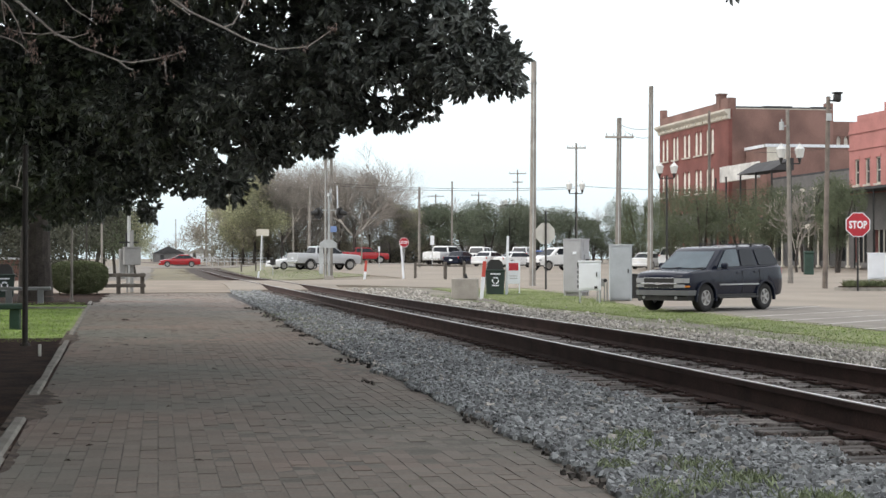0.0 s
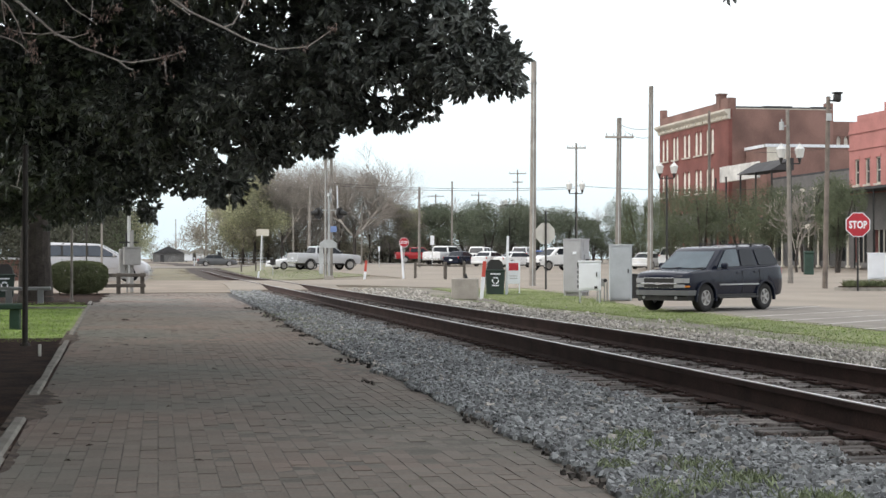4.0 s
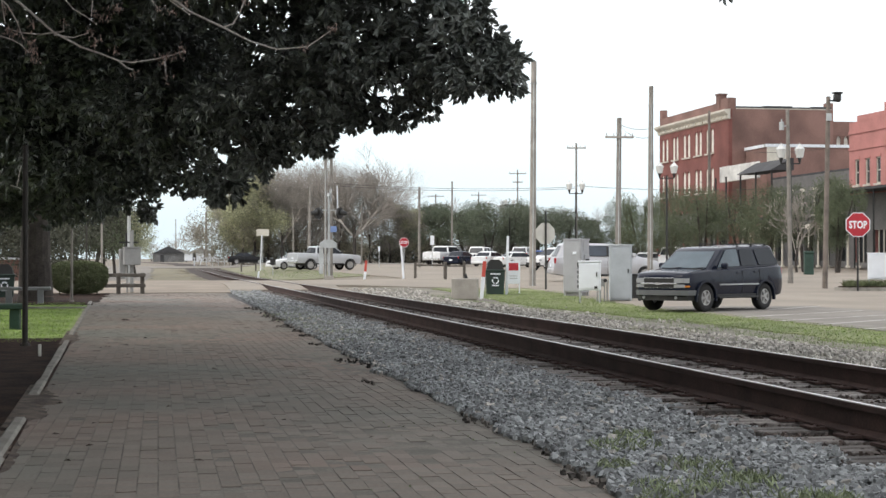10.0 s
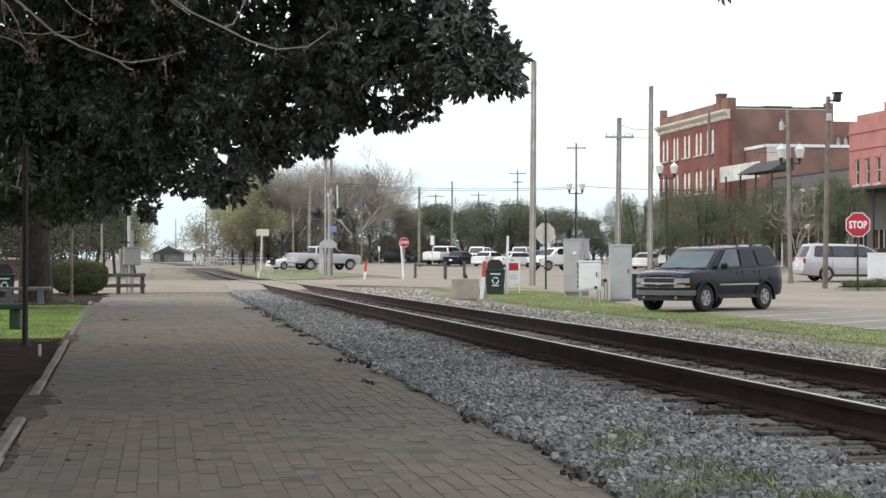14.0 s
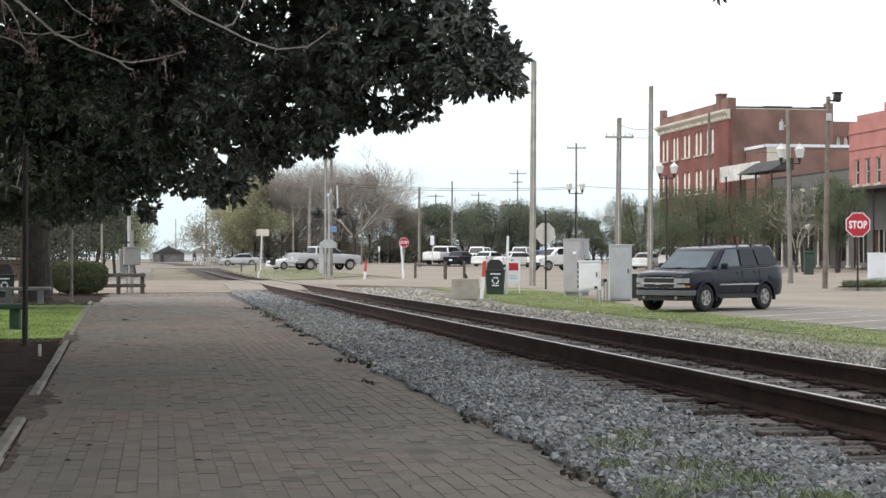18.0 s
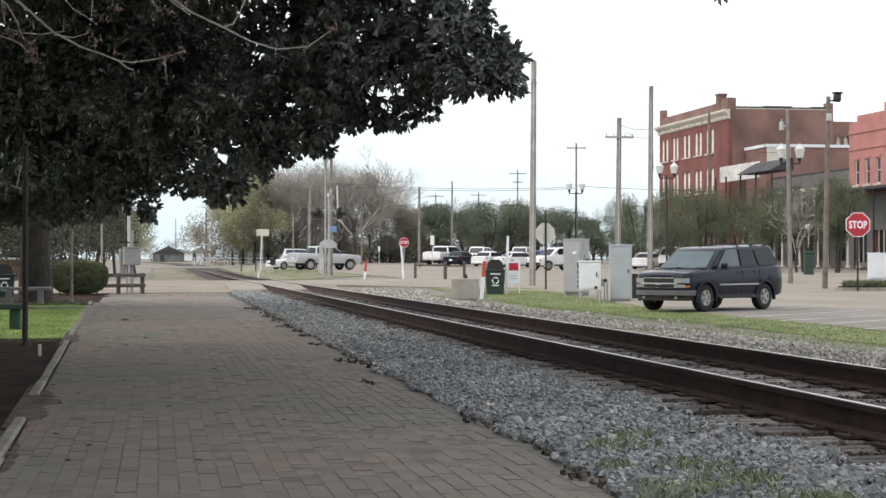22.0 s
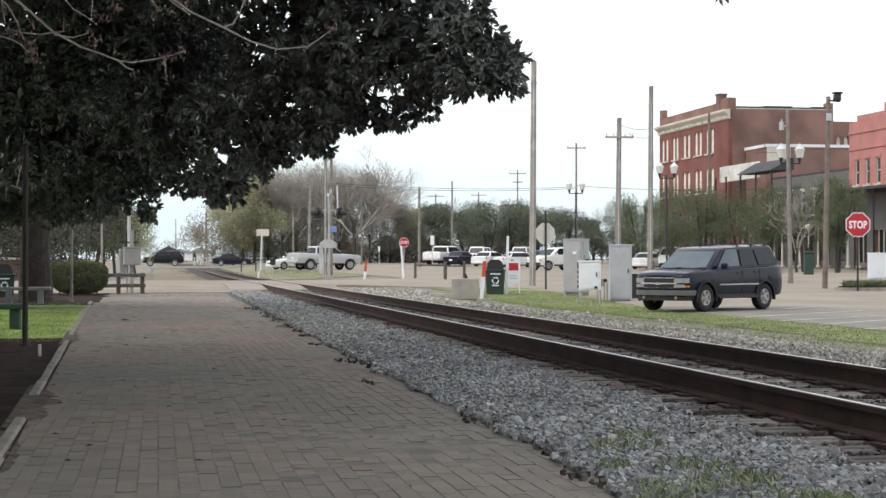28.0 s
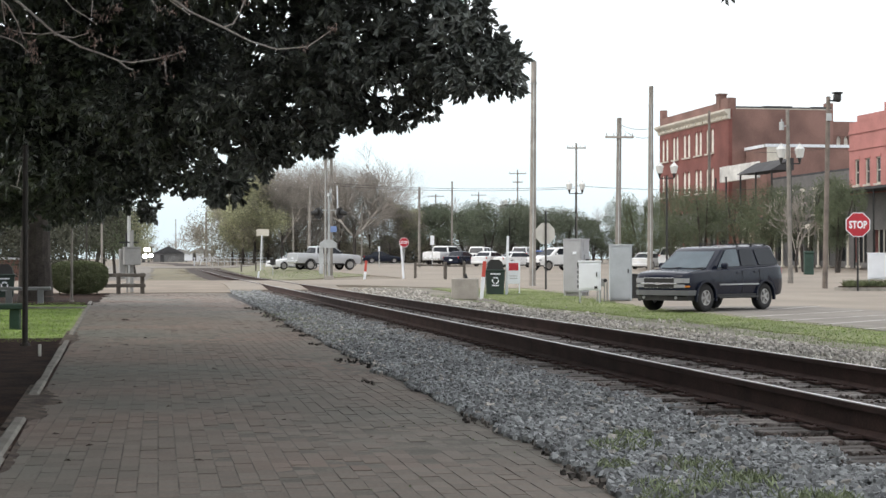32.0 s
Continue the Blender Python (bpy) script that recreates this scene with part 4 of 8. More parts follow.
# ---- buildings ----
def holed_wall(bm, u0, u1, v0, v1, holes, t0, t1, axis):
    """One connected wall from t0 to t1 in thickness with rectangular openings (u0, u1, v0, v1)."""
    us = sorted({u0, u1, *[h[0] for h in holes], *[h[1] for h in holes]})
    vs_ = sorted({v0, v1, *[h[2] for h in holes], *[h[3] for h in holes]})
    made = {}

    def vert(i, k, t):
        if (i, k, t) not in made:
            made[i, k, t] = bm.verts.new((t, us[i], vs_[k]) if axis == "x" else (us[i], t, vs_[k]))
        return made[i, k, t]

    def solid(i, k):
        if not (0 <= i < len(us) - 1 and 0 <= k < len(vs_) - 1):
            return False
        mu, mv = (us[i] + us[i + 1]) / 2, (vs_[k] + vs_[k + 1]) / 2
        return not any(h[0] < mu < h[1] and h[2] < mv < h[3] for h in holes)

    fs = []
    for i in range(len(us) - 1):
        for k in range(len(vs_) - 1):
            if not solid(i, k):
                continue
            for t in (t0, t1):
                fs.append(bm.faces.new((vert(i, k, t), vert(i + 1, k, t), vert(i + 1, k + 1, t), vert(i, k + 1, t))))
            for di, dk, a, b in ((-1, 0, (i, k), (i, k + 1)), (1, 0, (i + 1, k), (i + 1, k + 1)), (0, -1, (i, k), (i + 1, k)), (0, 1, (i, k + 1), (i + 1, k + 1))):
                if not solid(i + di, k + dk):
                    fs.append(bm.faces.new((vert(*a, t0), vert(*b, t0), vert(*b, t1), vert(*a, t1))))
    bmesh.ops.recalc_face_normals(bm, faces=fs)


def facade_window(parent, x, y, z, w, h, pale=False, arched=False, head=None):
    """A sash window set back in a wall that faces -x."""
    bm = B()
    for s in (-1, 1):
        box(bm, x + 0.12, y + s * (w / 2 - 0.05), z, 0.10, 0.10, h)
    box(bm, x + 0.12, y, z, 0.10, w, 0.10)
    box(bm, x + 0.12, y, z + h - 0.10, 0.10, w, 0.10)
    box(bm, x + 0.12, y, z + h * 0.5 - 0.04, 0.10, w, 0.08)
    win = part("window", bm, CREAM, parent)
    for k in (0.06, h / 2 + 0.02):
        bm = B()
        box(bm, x + (0.09 if pale else 0.17), y, z + k, 0.02, w - 0.10, h / 2 - 0.06)
        part("pane", bm, PALEGLASS if pale else WINGLASS, win)
    bm = B()
    box(bm, x - 0.03, y, z - 0.14, 0.30, w + 0.25, 0.14)
    part("window_sill", bm, CREAM, win)
    bm = B()
    if arched:
        pts = [(y + math.cos(a) * (w / 2 + 0.12), z + h + math.sin(a) * 0.28 - 0.02) for a in [math.radians(q) for q in range(0, 181, 20)]]
        prism(bm, pts, x - 0.05, x + 0.02, "x")
        for s in (-1, 1):
            arc = [(y + s * w / 2 * math.cos(a), z + h - 0.42 + 0.42 * math.sin(a)) for a in [math.radians(q) for q in range(0, 91, 15)]]
            prism(bm, [(y + s * w / 2, z + h)] + arc, x - 0.004, x + 0.16, "x")
    else:
        box(bm, x - 0.02, y, z + h, 0.10, w + 0.2, 0.22)
    part("lintel", bm, head or (BRICK if arched else CREAM), win)


FX = 58.5
DULLGREY = mat("dull_grey_shopfront", (0.16, 0.155, 0.15), 0.8, var=0.2, scale=0.5, fine=6)
hall = thing("brick_commercial_building", FX, 176.5, 0.4, "three-storey red brick corner building with cream cornice", "building")
bm = B()
pairs = [169.6, 171.2, 173.6, 175.0, 177.6, 179.1, 181.8, 183.0, 185.6, 187.1]
wins = [(p - 0.45 - 176.5, p + 0.45 - 176.5, z0, z0 + 2.6) for p in pairs for z0 in (12.0, 7.8)]
wins += [(a, a + 2.6, 0.6, 3.4) for a in (-11, -7.4, -3.8, 0.6, 4.2, 7.8)]
holed_wall(bm, -12.0, 12.0, 0.0, 16.22, wins, 0.0, 0.4, "x")
part("wall", bm, BRICK, hall, "red brick street front")
for p in pairs:
    for z0 in (12.0, 7.8):
        facade_window(hall, 0.0, p - 176.5, z0, 0.9, 2.6, pale=True, arched=True)
for a in (-11, -7.4, -3.8, 0.6, 4.2, 7.8):
    bm = B()
    box(bm, 0.25, a + 1.3, 0.6, 0.04, 2.6, 2.8)
    part("shop_window", bm, WINGLASS, hall)
bm = B()
box(bm, 5.95, -11.8, 0, 11.1, 0.4, 16.3)
part("side_wall", bm, BRICKSIDE, hall, "stained old brick side wall")
for k, (cx, cw, ch) in enumerate(((2.2, 3.0, 0.14), (5.4, 3.2, 0.22), (8.0, 1.9, 0.12), (10.2, 2.2, 0.20))):
    part("coping_tile", box(B(), cx, -11.8, 16.42, cw, 0.5, ch), DARKROOF, hall, "dark weathered coping tiles")
part("shop_front", box(B(), -0.06, 0.0, 3.5, 0.10, 23.8, 2.2), DULLGREY, hall, "grey painted band over the shop windows")
for a in (-11.6, -7.9, -4.3, -0.3, 3.7, 7.3, 11.2):
    part("pier", box(B(), -0.06, a, 0, 0.10, 0.75, 3.5), DULLGREY, hall)
bm = B()
box(bm, 5.85, 11.8, 0, 11.1, 0.4, 16.3)
box(bm, 11.3, 0, 0, 0.4, 23.2, 16.25)
part("back_wall", bm, BRICKSIDE, hall)
bm = B()
box(bm, 5.8, 0, 15.4, 10.7, 23.2, 0.25)
part("roof", bm, DARKROOF, hall)
bm = B()
prism(bm, [(0.02, 15.2), (-0.18, 15.3), (-0.22, 15.6), (-0.50, 15.85), (-0.62, 16.0), (-0.62, 16.2), (0.02, 16.25)], -12.5, 12.2)
part("cornice", bm, CREAM, hall, "cream bracketed cornice")
for i in range(20):
    bm = B()
    box(bm, -0.20, -11.6 + i * 1.2, 15.38, 0.26, 0.14, 0.26)
    part("bracket", bm, CREAM, hall)
bm = B()
box(bm, 0.22, 0, 16.22, 0.42, 24.0, 0.95)
box(bm, 0.34, -10.95, 16.3, 0.9, 2.2, 1.15)
part("parapet", bm, BRICKSIDE, hall)
bm = B()
box(bm, 0.3, -8.9, 16.3, 0.8, 1.1, 1.7)
box(bm, 0.3, -8.9, 18.0, 1.0, 1.3, 0.12)
part("chimney", bm, BRICKSIDE, hall)
part("chimney", box(B(), 0.3, 11.4, 17.15, 0.7, 0.8, 1.0), BRICKSIDE, hall)
bm = B()
box(bm, 5.8, -11.8, 16.3, 11.0, 0.46, 0.10)
part("coping", bm, CREAM, hall)

part("flue", box(B(), 11.4, -11.0, 14.0, 0.7, 0.9, 3.1), BRICKSIDE, hall, "brick flue at the rear corner")
wing = thing("brick_rear_building", 71.0, 176.0, 0.4, "brick building with pale arched windows behind", "building")
bm = B()
holed_wall(bm, 0.0, 16.0, 0.0, 15.6, [(a, a + 0.5, 11.6, 14.0) for a in (1.75, 2.6, 7.4, 8.4)], -6.0, -5.6, "y")
part("wall", bm, BRICKSIDE, wing)
bm = B()
box(bm, 0.2, 0.2, 0, 0.4, 11.4, 15.6)
box(bm, 15.8, 0.2, 0, 0.4, 11.4, 15.6)
box(bm, 8.0, 5.8, 0, 15.2, 0.4, 15.6)
part("wall", bm, BRICKSIDE, wing)
part("roof", box(B(), 8.0, 0.1, 14.9, 15.2, 11.0, 0.2), DARKROOF, wing)
for a in (1.75, 2.6, 7.4, 8.4):
    win = part("window", box(B(), a + 0.25, -5.8, 11.6, 0.48, 0.08, 2.4), PALEGLASS, wing)
    part("sill", box(B(), a + 0.25, -6.05, 11.44, 0.7, 0.25, 0.15), CREAM, win)
    arch = [(a + 0.25 + 0.26 * math.cos(q), 13.6 + 0.42 * math.sin(q)) for q in [math.radians(t) for t in range(0, 181, 20)]]
    part("arch_head", prism(B(), [(a + 0.53, 14.1), (a - 0.03, 14.1)] + arch[::-1], -6.03, -5.85), BRICKSIDE, win)
low = thing("low_brick_building", 68.0, 161.0, 0.4, "lower brown brick building with white coping", "building")
bm = B()
holed_wall(bm, -7.8, 8.0, 0.0, 11.9, [(-5, -3.8, 6.5, 8.7), (-1.5, -0.3, 6.5, 8.7)], -3.0, -2.6, "y")
part("side_wall", bm, BRICKSIDE, low)
bm = B()
box(bm, -7.6, 0.2, 0, 0.4, 5.6, 11.9)
box(bm, 7.8, 0.2, 0, 0.4, 5.6, 11.9)
box(bm, 0, 3.0, 0, 15.4, 0.3, 11.9)
part("wall", bm, BRICKSIDE, low)
bm = B()
box(bm, 0.1, -2.8, 11.9, 16.0, 0.6, 0.3)
box(bm, -7.6, 0.2, 11.9, 0.6, 6.0, 0.3)
part("coping", bm, WHITEPAINT, low)
part("white_wall_patch", box(B(), -6.55, -3.03, 10.4, 2.5, 0.05, 1.48), CREAM, low, "peeling white painted wall patch")
bm = B()
box(bm, 0, 0.2, 10.6, 15.0, 5.2, 0.2)
part("roof", bm, DARKROOF, low)
for wx in (-4.4, -0.9):
    bm = B()
    box(bm, wx, -2.72, 6.5, 1.1, 0.06, 2.2)
    part("window", bm, WINGLASS, low)

gal = thing("street_gallery", 56.0, 148.0, 0.35, "two-storey street gallery with white fascia and dark roof", "gallery")
for i, gy in enumerate((-8, -4, 0, 4, 7)):
    bm = B()
    rod(bm, (-2.2, gy, 0), (-2.2, gy, 8.6), 0.09, 0.09, 8)
    box(bm, -2.2, gy, 0, 0.3, 0.3, 0.3)
    part("post", bm, BLACKIRON, gal)
bm = B()
box(bm, 1.3, 10.0, 8.55, 0.3, 11.0, 1.6, bevel=0.05)
part("fascia", bm, mat("peeling_white_paint", (0.62, 0.61, 0.58), 0.8, var=0.2, scale=0.8, fine=6, stain=0.5), gal, "peeling white painted fascia board")
bm = B()
prism(bm, [(-2.4, 8.6), (-0.2, 8.6), (-0.2, 9.7), (-0.5, 9.7)], -8.2, 0.6)
part("roof", bm, DARKROOF, gal)
bm = B()
box(bm, 0.1, -0.5, 4.2, 4.8, 17.0, 0.25)
part("balcony_floor", bm, DARKROOF, gal)
for gy in np.arange(-8.5, 7.6, 0.8):
    bm = B()
    rod(bm, (-2.3, gy, 4.45), (-2.3, gy, 5.4), 0.02, 0.02, 5)
    part("baluster", bm, BLACKIRON, gal)
bm = B()
box(bm, -2.3, -0.5, 5.4, 0.07, 16.8, 0.07)
part("handrail", bm, BLACKIRON, gal)

shops = thing("shop_row_wall", 60.6, 149.0, 0.35, "dim brick shop fronts behind the street gallery", "building")
bm = B()
holed_wall(bm, -14.5, 8.8, 0, 8.6, [(a, a + 2.2, 0.5, 3.2) for a in (-13, -9.4, -5.8, -2, 2, 5.4)] + [(a, a + 1.1, 4.9, 7.2) for a in (-12, -9, -6, -3, 0, 3, 6)], 0, 0.4, "x")
part("wall", bm, DULLGREY, shops)
for a in (-13, -9.4, -5.8, -2, 2, 5.4):
    bm = B()
    box(bm, 0.25, a + 1.1, 0.5, 0.04, 2.2, 2.7)
    part("shop_window", bm, WINGLASS, shops)
for a in (-12, -9, -6, -3, 0, 3, 6):
    facade_window(shops, 0.0, a + 0.55, 4.9, 1.1, 2.3)
bm = B()
box(bm, 4.0, -2.9, 8.6, 8.0, 23.3, 0.2)
part("roof", bm, DARKROOF, shops)

pink = thing("pink_brick_building", FX, 119.0, 0.3, "two-storey pink painted brick shop building", "building")
bm = B()
pw = [(q - 0.45, q + 0.45, 7.0, 9.2) for q in (13.4, 11.3, 9.2, 5.0, 2.9, 0.8, -4, -6.1, -8.2)]
pw += [(a, a + 2.8, 0.4, 3.2) for a in (-13, -9, -5, -1, 3, 7, 11)]
holed_wall(bm, -15, 15, 0, 12.4, pw, 0, 0.4, "x")
part("wall", bm, PINKBRICK, pink)
bm = B()
box(bm, 0.2, -0.8, 12.4, 0.42, 28.4, 0.5)
box(bm, 0.2, -2.5, 12.9, 0.42, 21.0, 0.7)
part("stepped_parapet", bm, PINKBRICK, pink)
for v in (5.9, 10.0, 11.4):
    bm = B()
    box(bm, -0.04, 0, v, 0.1, 30, 0.22)
    part("string_course", bm, PINKBRICK, pink)
for q in (13.4, 11.3, 9.2, 5.0, 2.9, 0.8, -4, -6.1, -8.2):
    facade_window(pink, 0.0, q, 7.0, 0.9, 2.2, head=PINKBRICK)
for a in (-13, -9, -5, -1, 3, 7, 11):
    bm = B()
    box(bm, 0.25, a + 1.4, 0.4, 0.04, 2.8, 2.8)
    part("shop_window", bm, WINGLASS, pink)
bm = B()
box(bm, 7.2, 14.8, 0, 14.0, 0.4, 12.4)
box(bm, 14.2, 0, 0, 0.4, 29.6, 12.0)
box(bm, 7.2, -14.8, 0, 14.0, 0.4, 12.4)
part("side_wall", bm, BRICKSIDE, pink)
bm = B()
box(bm, 7.2, 0, 11.6, 13.6, 29.2, 0.2)
part("roof", bm, DARKROOF, pink)
part("shop_front", box(B(), -0.10, 0.0, 3.3, 0.14, 29.9, 2.9), DULLGREY, pink, "dull grey painted shop front band")
bm = B()
holed_wall(bm, -14.95, 14.95, 0.0, 3.3, [(a + 0.06, a + 2.74, 0.46, 3.14) for a in (-13, -9, -5, -1, 3, 7, 11)], -0.17, -0.02, "x")
part("shop_front_wall", bm, DULLGREY, pink)
for a in (-13, -9, -5, -1, 3, 7, 11):
    for q in (0.9, 1.85):
        part("mullion", box(B(), -0.10, a + q, 0.46, 0.08, 0.07, 2.68), CREAM, pink)
part("canopy", prism(B(), [(-3.2, 6.3), (-3.2, 6.5), (0.0, 6.75), (0.0, 6.35)], -15, 15), DARKROOF, pink)
for gy in np.arange(-14.5, 14.6, 3.6):
    bm = B()
    rod(bm, (-3.0, gy, 0), (-3.0, gy, 6.35), 0.07, 0.07, 8)
    part("post", bm, BLACKIRON, pink)

arcade = thing("shop_colonnade", 54.0, 135.0, 0.35, "row of white columns before the shop fronts", "colonnade")
for i in range(14):
    bm = B()
    rod(bm, (0, -13 + i * 2.0, 0), (0, -13 + i * 2.0, 3.3), 0.10, 0.085, 8)
    box(bm, 0, -13 + i * 2.0, 0, 0.28, 0.28, 0.18)
    box(bm, 0, -13 + i * 2.0, 3.2, 0.26, 0.26, 0.14)
    part("column", bm, CREAM, arcade)
part("beam", box(B(), 0, 0, 3.34, 0.24, 26.6, 0.3), CREAM, arcade)

# distant low buildings and sheds
def shed(x, y, w, d, h, wall_m, roof_m, label, rz=0.0, ridge=1.6):
    ob = thing("shed", x, y, ground_z(x, y) - 0.05, label, "building", rz)
    bm = B()
    box(bm, 0, 0, 0, w, d, h)
    part("wall", bm, wall_m, ob)
    bm = B()
    prism(bm, [(-w / 2 - 0.4, h), (w / 2 + 0.4, h), (0, h + ridge)], -d / 2 - 0.4, d / 2 + 0.4)
    part("roof", bm, roof_m, ob)
    bm = B()
    box(bm, -w * 0.2, -d / 2 - 0.02, 0, 1.0, 0.06, 2.05)
    part("door", bm, DARKROOF, ob)
    return ob


DULLWALL = mat("dull_grey_wall", (0.28, 0.28, 0.27), 0.85, var=0.15, scale=0.6, fine=8)
# closed box; its grey holds the open front's shade, paled for distance haze
shed(2.9, 486.43, 9, 8, 2.4, mat("open_front_shade", (0.17, 0.17, 0.17), 0.9, var=0.3, scale=0.5, fine=4), DARKROOF, "distant grey open shed beside the line", ridge=2.2)
shed(6.65, 526.51, 10, 8, 2.4, DULLWALL, DULLWALL, "distant pale shed beside the line")
shed(11.87, 474.88, 9, 7, 2.0, WHITEPAINT, DULLWALL, "distant low white shed behind trees")
shed(-12.79, 134.12, 3.6, 5, 1.1, mat("dusty_red_wall", (0.36, 0.12, 0.09), 0.85, var=0.15, scale=0.6, fine=8), DULLWALL, "distant low red shed beyond the park", ridge=0.5)
shed(51.36, 257.01, 9, 8, 2.4, WHITEPAINT, DULLWALL, "distant pale house behind the parked cars")


# ---- poles and wires ----
def utility_pole(x, y, height, r, arms=(), label="weathered grey wooden utility pole", lean=0.0, base=None, bits=False, wood=None):
    z = ground_z(x, y) - 0.1 if base is None else base
    ob = thing("utility_pole", x, y, z, label, "utility pole", group="utility poles")
    ob.matrix_basis = pose(x, y, z, 0, lean, -9.8)
    bm = B()
    rod(bm, (0, 0, 0), (0, 0, height), r, r * 0.78, 12)
    part("pole", bm, wood or POLEWOOD, ob)
    for h, w in arms:
        bm = B()
        box(bm, 0, -r - 0.03, h, w, 0.09, 0.11)
        arm = part("crossarm", bm, POLEWOOD, ob)
        for k in (-0.46, -0.2, 0.2, 0.46):
            bm = B()
            rod(bm, (k * w, -r - 0.03, h + 0.11), (k * w, -r - 0.03, h + 0.27), 0.04, 0.03, 6)
            part("insulator", bm, GALV, arm)
    if bits:
        bm = B()
        rod(bm, (0.0, -r - 0.02, 0.1), (0.0, -r - 0.02, height * 0.9), 0.02, 0.02, 5)
        part("conduit", bm, GALV, ob)
        for h in (height * 0.9,):
            bm = B()
            rod(bm, (0, 0, h), (0, 0, h + 0.05), r * 1.0, r * 1.0, 12)
            part("band", bm, BOXGREY, ob)
    return ob


utility_pole(15.61, 68.34, 9.62, 0.145, label="tall bare grey wooden utility pole", lean=0.4, bits=True)
utility_pole(21.10, 69.43, 8.75, 0.125, label="dark weathered utility pole with hanging cables", lean=0.4, bits=True)
utility_pole(24.10, 85.15, 8.6, 0.155, arms=((7.5, 1.5),), label="grey wooden utility pole beside the cabinets", lean=0.6, bits=True)
utility_pole(37.38, 145.77, 11.4, 0.10, arms=((10.9, 1.7),), label="distant utility pole with a crossarm")
utility_pole(49.27, 224.90, 13.0, 0.12, arms=((12.4, 2.4), (11.2, 1.4)), label="distant utility pole with crossarm and transformer")
utility_pole(23.34, 148.19, 7.4, 0.13, label="short grey utility pole at the lot edge")
utility_pole(33.28, 187.07, 9.6, 0.12, label="dark utility pole beyond the parking lot")
utility_pole(39.69, 236.70, 10.0, 0.12, arms=((9.6, 2.4),), label="distant utility pole with a crossarm")
utility_pole(49.65, 255.28, 11.0, 0.12, arms=((10.5, 2.4),), label="distant utility pole with a crossarm")
utility_pole(13.44, 149.89, 7.4, 0.15, label="leaning pale wooden pole at the wood's edge", lean=1.2)
utility_pole(20.61, 168.95, 6.5, 0.08, label="thin pale pole at the wood's edge")
utility_pole(13.28, 165.14, 5.2, 0.07, label="thin dark pole at the wood's edge")
utility_pole(9.97, 99.76, 7.3, 0.10, label="grey pole beside the crossing signal", bits=True)
utility_pole(10.51, 101.69, 7.4, 0.11, label="grey pole behind the crossing signal")
lamp_side = utility_pole(27.98, 70.50, 7.92, 0.105, label="weathered grey pole beside the lamp post", lean=-1.0)
bm = B()
rod(bm, (-0.27, 0, 7.0), (-0.27, 0, 7.36), 0.11, 0.11, 12)
rod(bm, (-0.27, 0, 7.36), (-0.27, 0, 7.48), 0.04, 0.03, 8)
box(bm, -0.13, 0, 7.15, 0.16, 0.05, 0.05)
part("transformer", bm, GALV, lamp_side, "small pale transformer can")
utility_pole(10.56, 333.04, 8.0, 0.14, label="distant pole beside the line")
utility_pole(10.18, 363.55, 11.0, 0.14, label="distant pole beside the line")
utility_pole(9.46, 330.0, 11.2, 0.13, label="distant grey pole beside the line")
utility_pole(5.22, 506.46, 13.0, 0.15, label="very distant pole beside the line")
flood = utility_pole(27.02, 64.35, 8.0, 0.115, label="dark utility pole carrying a floodlight", lean=1.1, wood=DARKPOLE)
utility_pole(51.42, 150.0, 14.9, 0.16, label="dark utility pole before the brick building", wood=DARKPOLE)
bm = B()
box(bm, 0.18, -0.08, 7.8, 0.36, 0.06, 0.06)
part("bracket", bm, BLACKIRON, flood)
bm = B()
box(bm, 0.34, -0.12, 7.78, 0.30, 0.28, 0.36, bevel=0.07, rz=20)
box(bm, 0.34, -0.12, 8.12, 0.36, 0.34, 0.06, bevel=0.02, rz=20)
part("floodlight", bm, BLACKIRON, flood)
bm = B()
box(bm, 0.02, -0.1, 7.0, 0.2, 0.12, 0.3)
part("meter_box", bm, GALV, flood)


def cable(p, q, sag, r, label):
    p, q = Vector(p), Vector(q)
    cu = bpy.data.curves.new("overhead_cable", "CURVE")
    cu.dimensions, cu.bevel_depth, cu.bevel_resolution = "3D", r, 0
    sp = cu.splines.new("POLY")
    sp.points.add(14)
    for i in range(15):
        k = i / 14
        v = p.lerp(q, k) - Vector((0, 0, sag * 4 * k * (1 - k)))
        sp.points[i].co = (*v, 1)
    cu.materials.append(WIRE)
    return tagged(new("overhead_cable", cu), label, "cable", group="overhead cables")


cable((17.23, 164.46, 8.58), (41.12, 160.35, 8.24), 0.35, 0.02, "black overhead cable between poles")
cable((17.02, 162.47, 8.27), (40.62, 158.40, 7.99), 0.35, 0.02, "black overhead cable between poles")
cable((37.38, 145.77, 7.69), (57.59, 142.29, 7.59), 0.35, 0.02, "black overhead cable between poles")
cable((23.69, 83.19, 8.05), (21.10, 69.43, 6.74), 0.12, 0.012, "slack service cable between two poles")
cable((23.69, 83.19, 7.99), (21.12, 69.42, 6.37), 0.25, 0.012, "slack service cable between two poles")
cable((21.22, 69.41, 6.64), (21.24, 69.40, 4.97), 0.0, 0.02, "black cable hanging down a pole")
cable((42.03, 114.53, 8.87), (47.89, 113.52, 9.12), 0.2, 0.014, "black overhead cable before the shops")


# ---- street furniture ----
def octagon(r):
    return [(math.cos(math.radians(22.5 + 45 * i)) * r, math.sin(math.radians(22.5 + 45 * i)) * r) for i in range(8)]


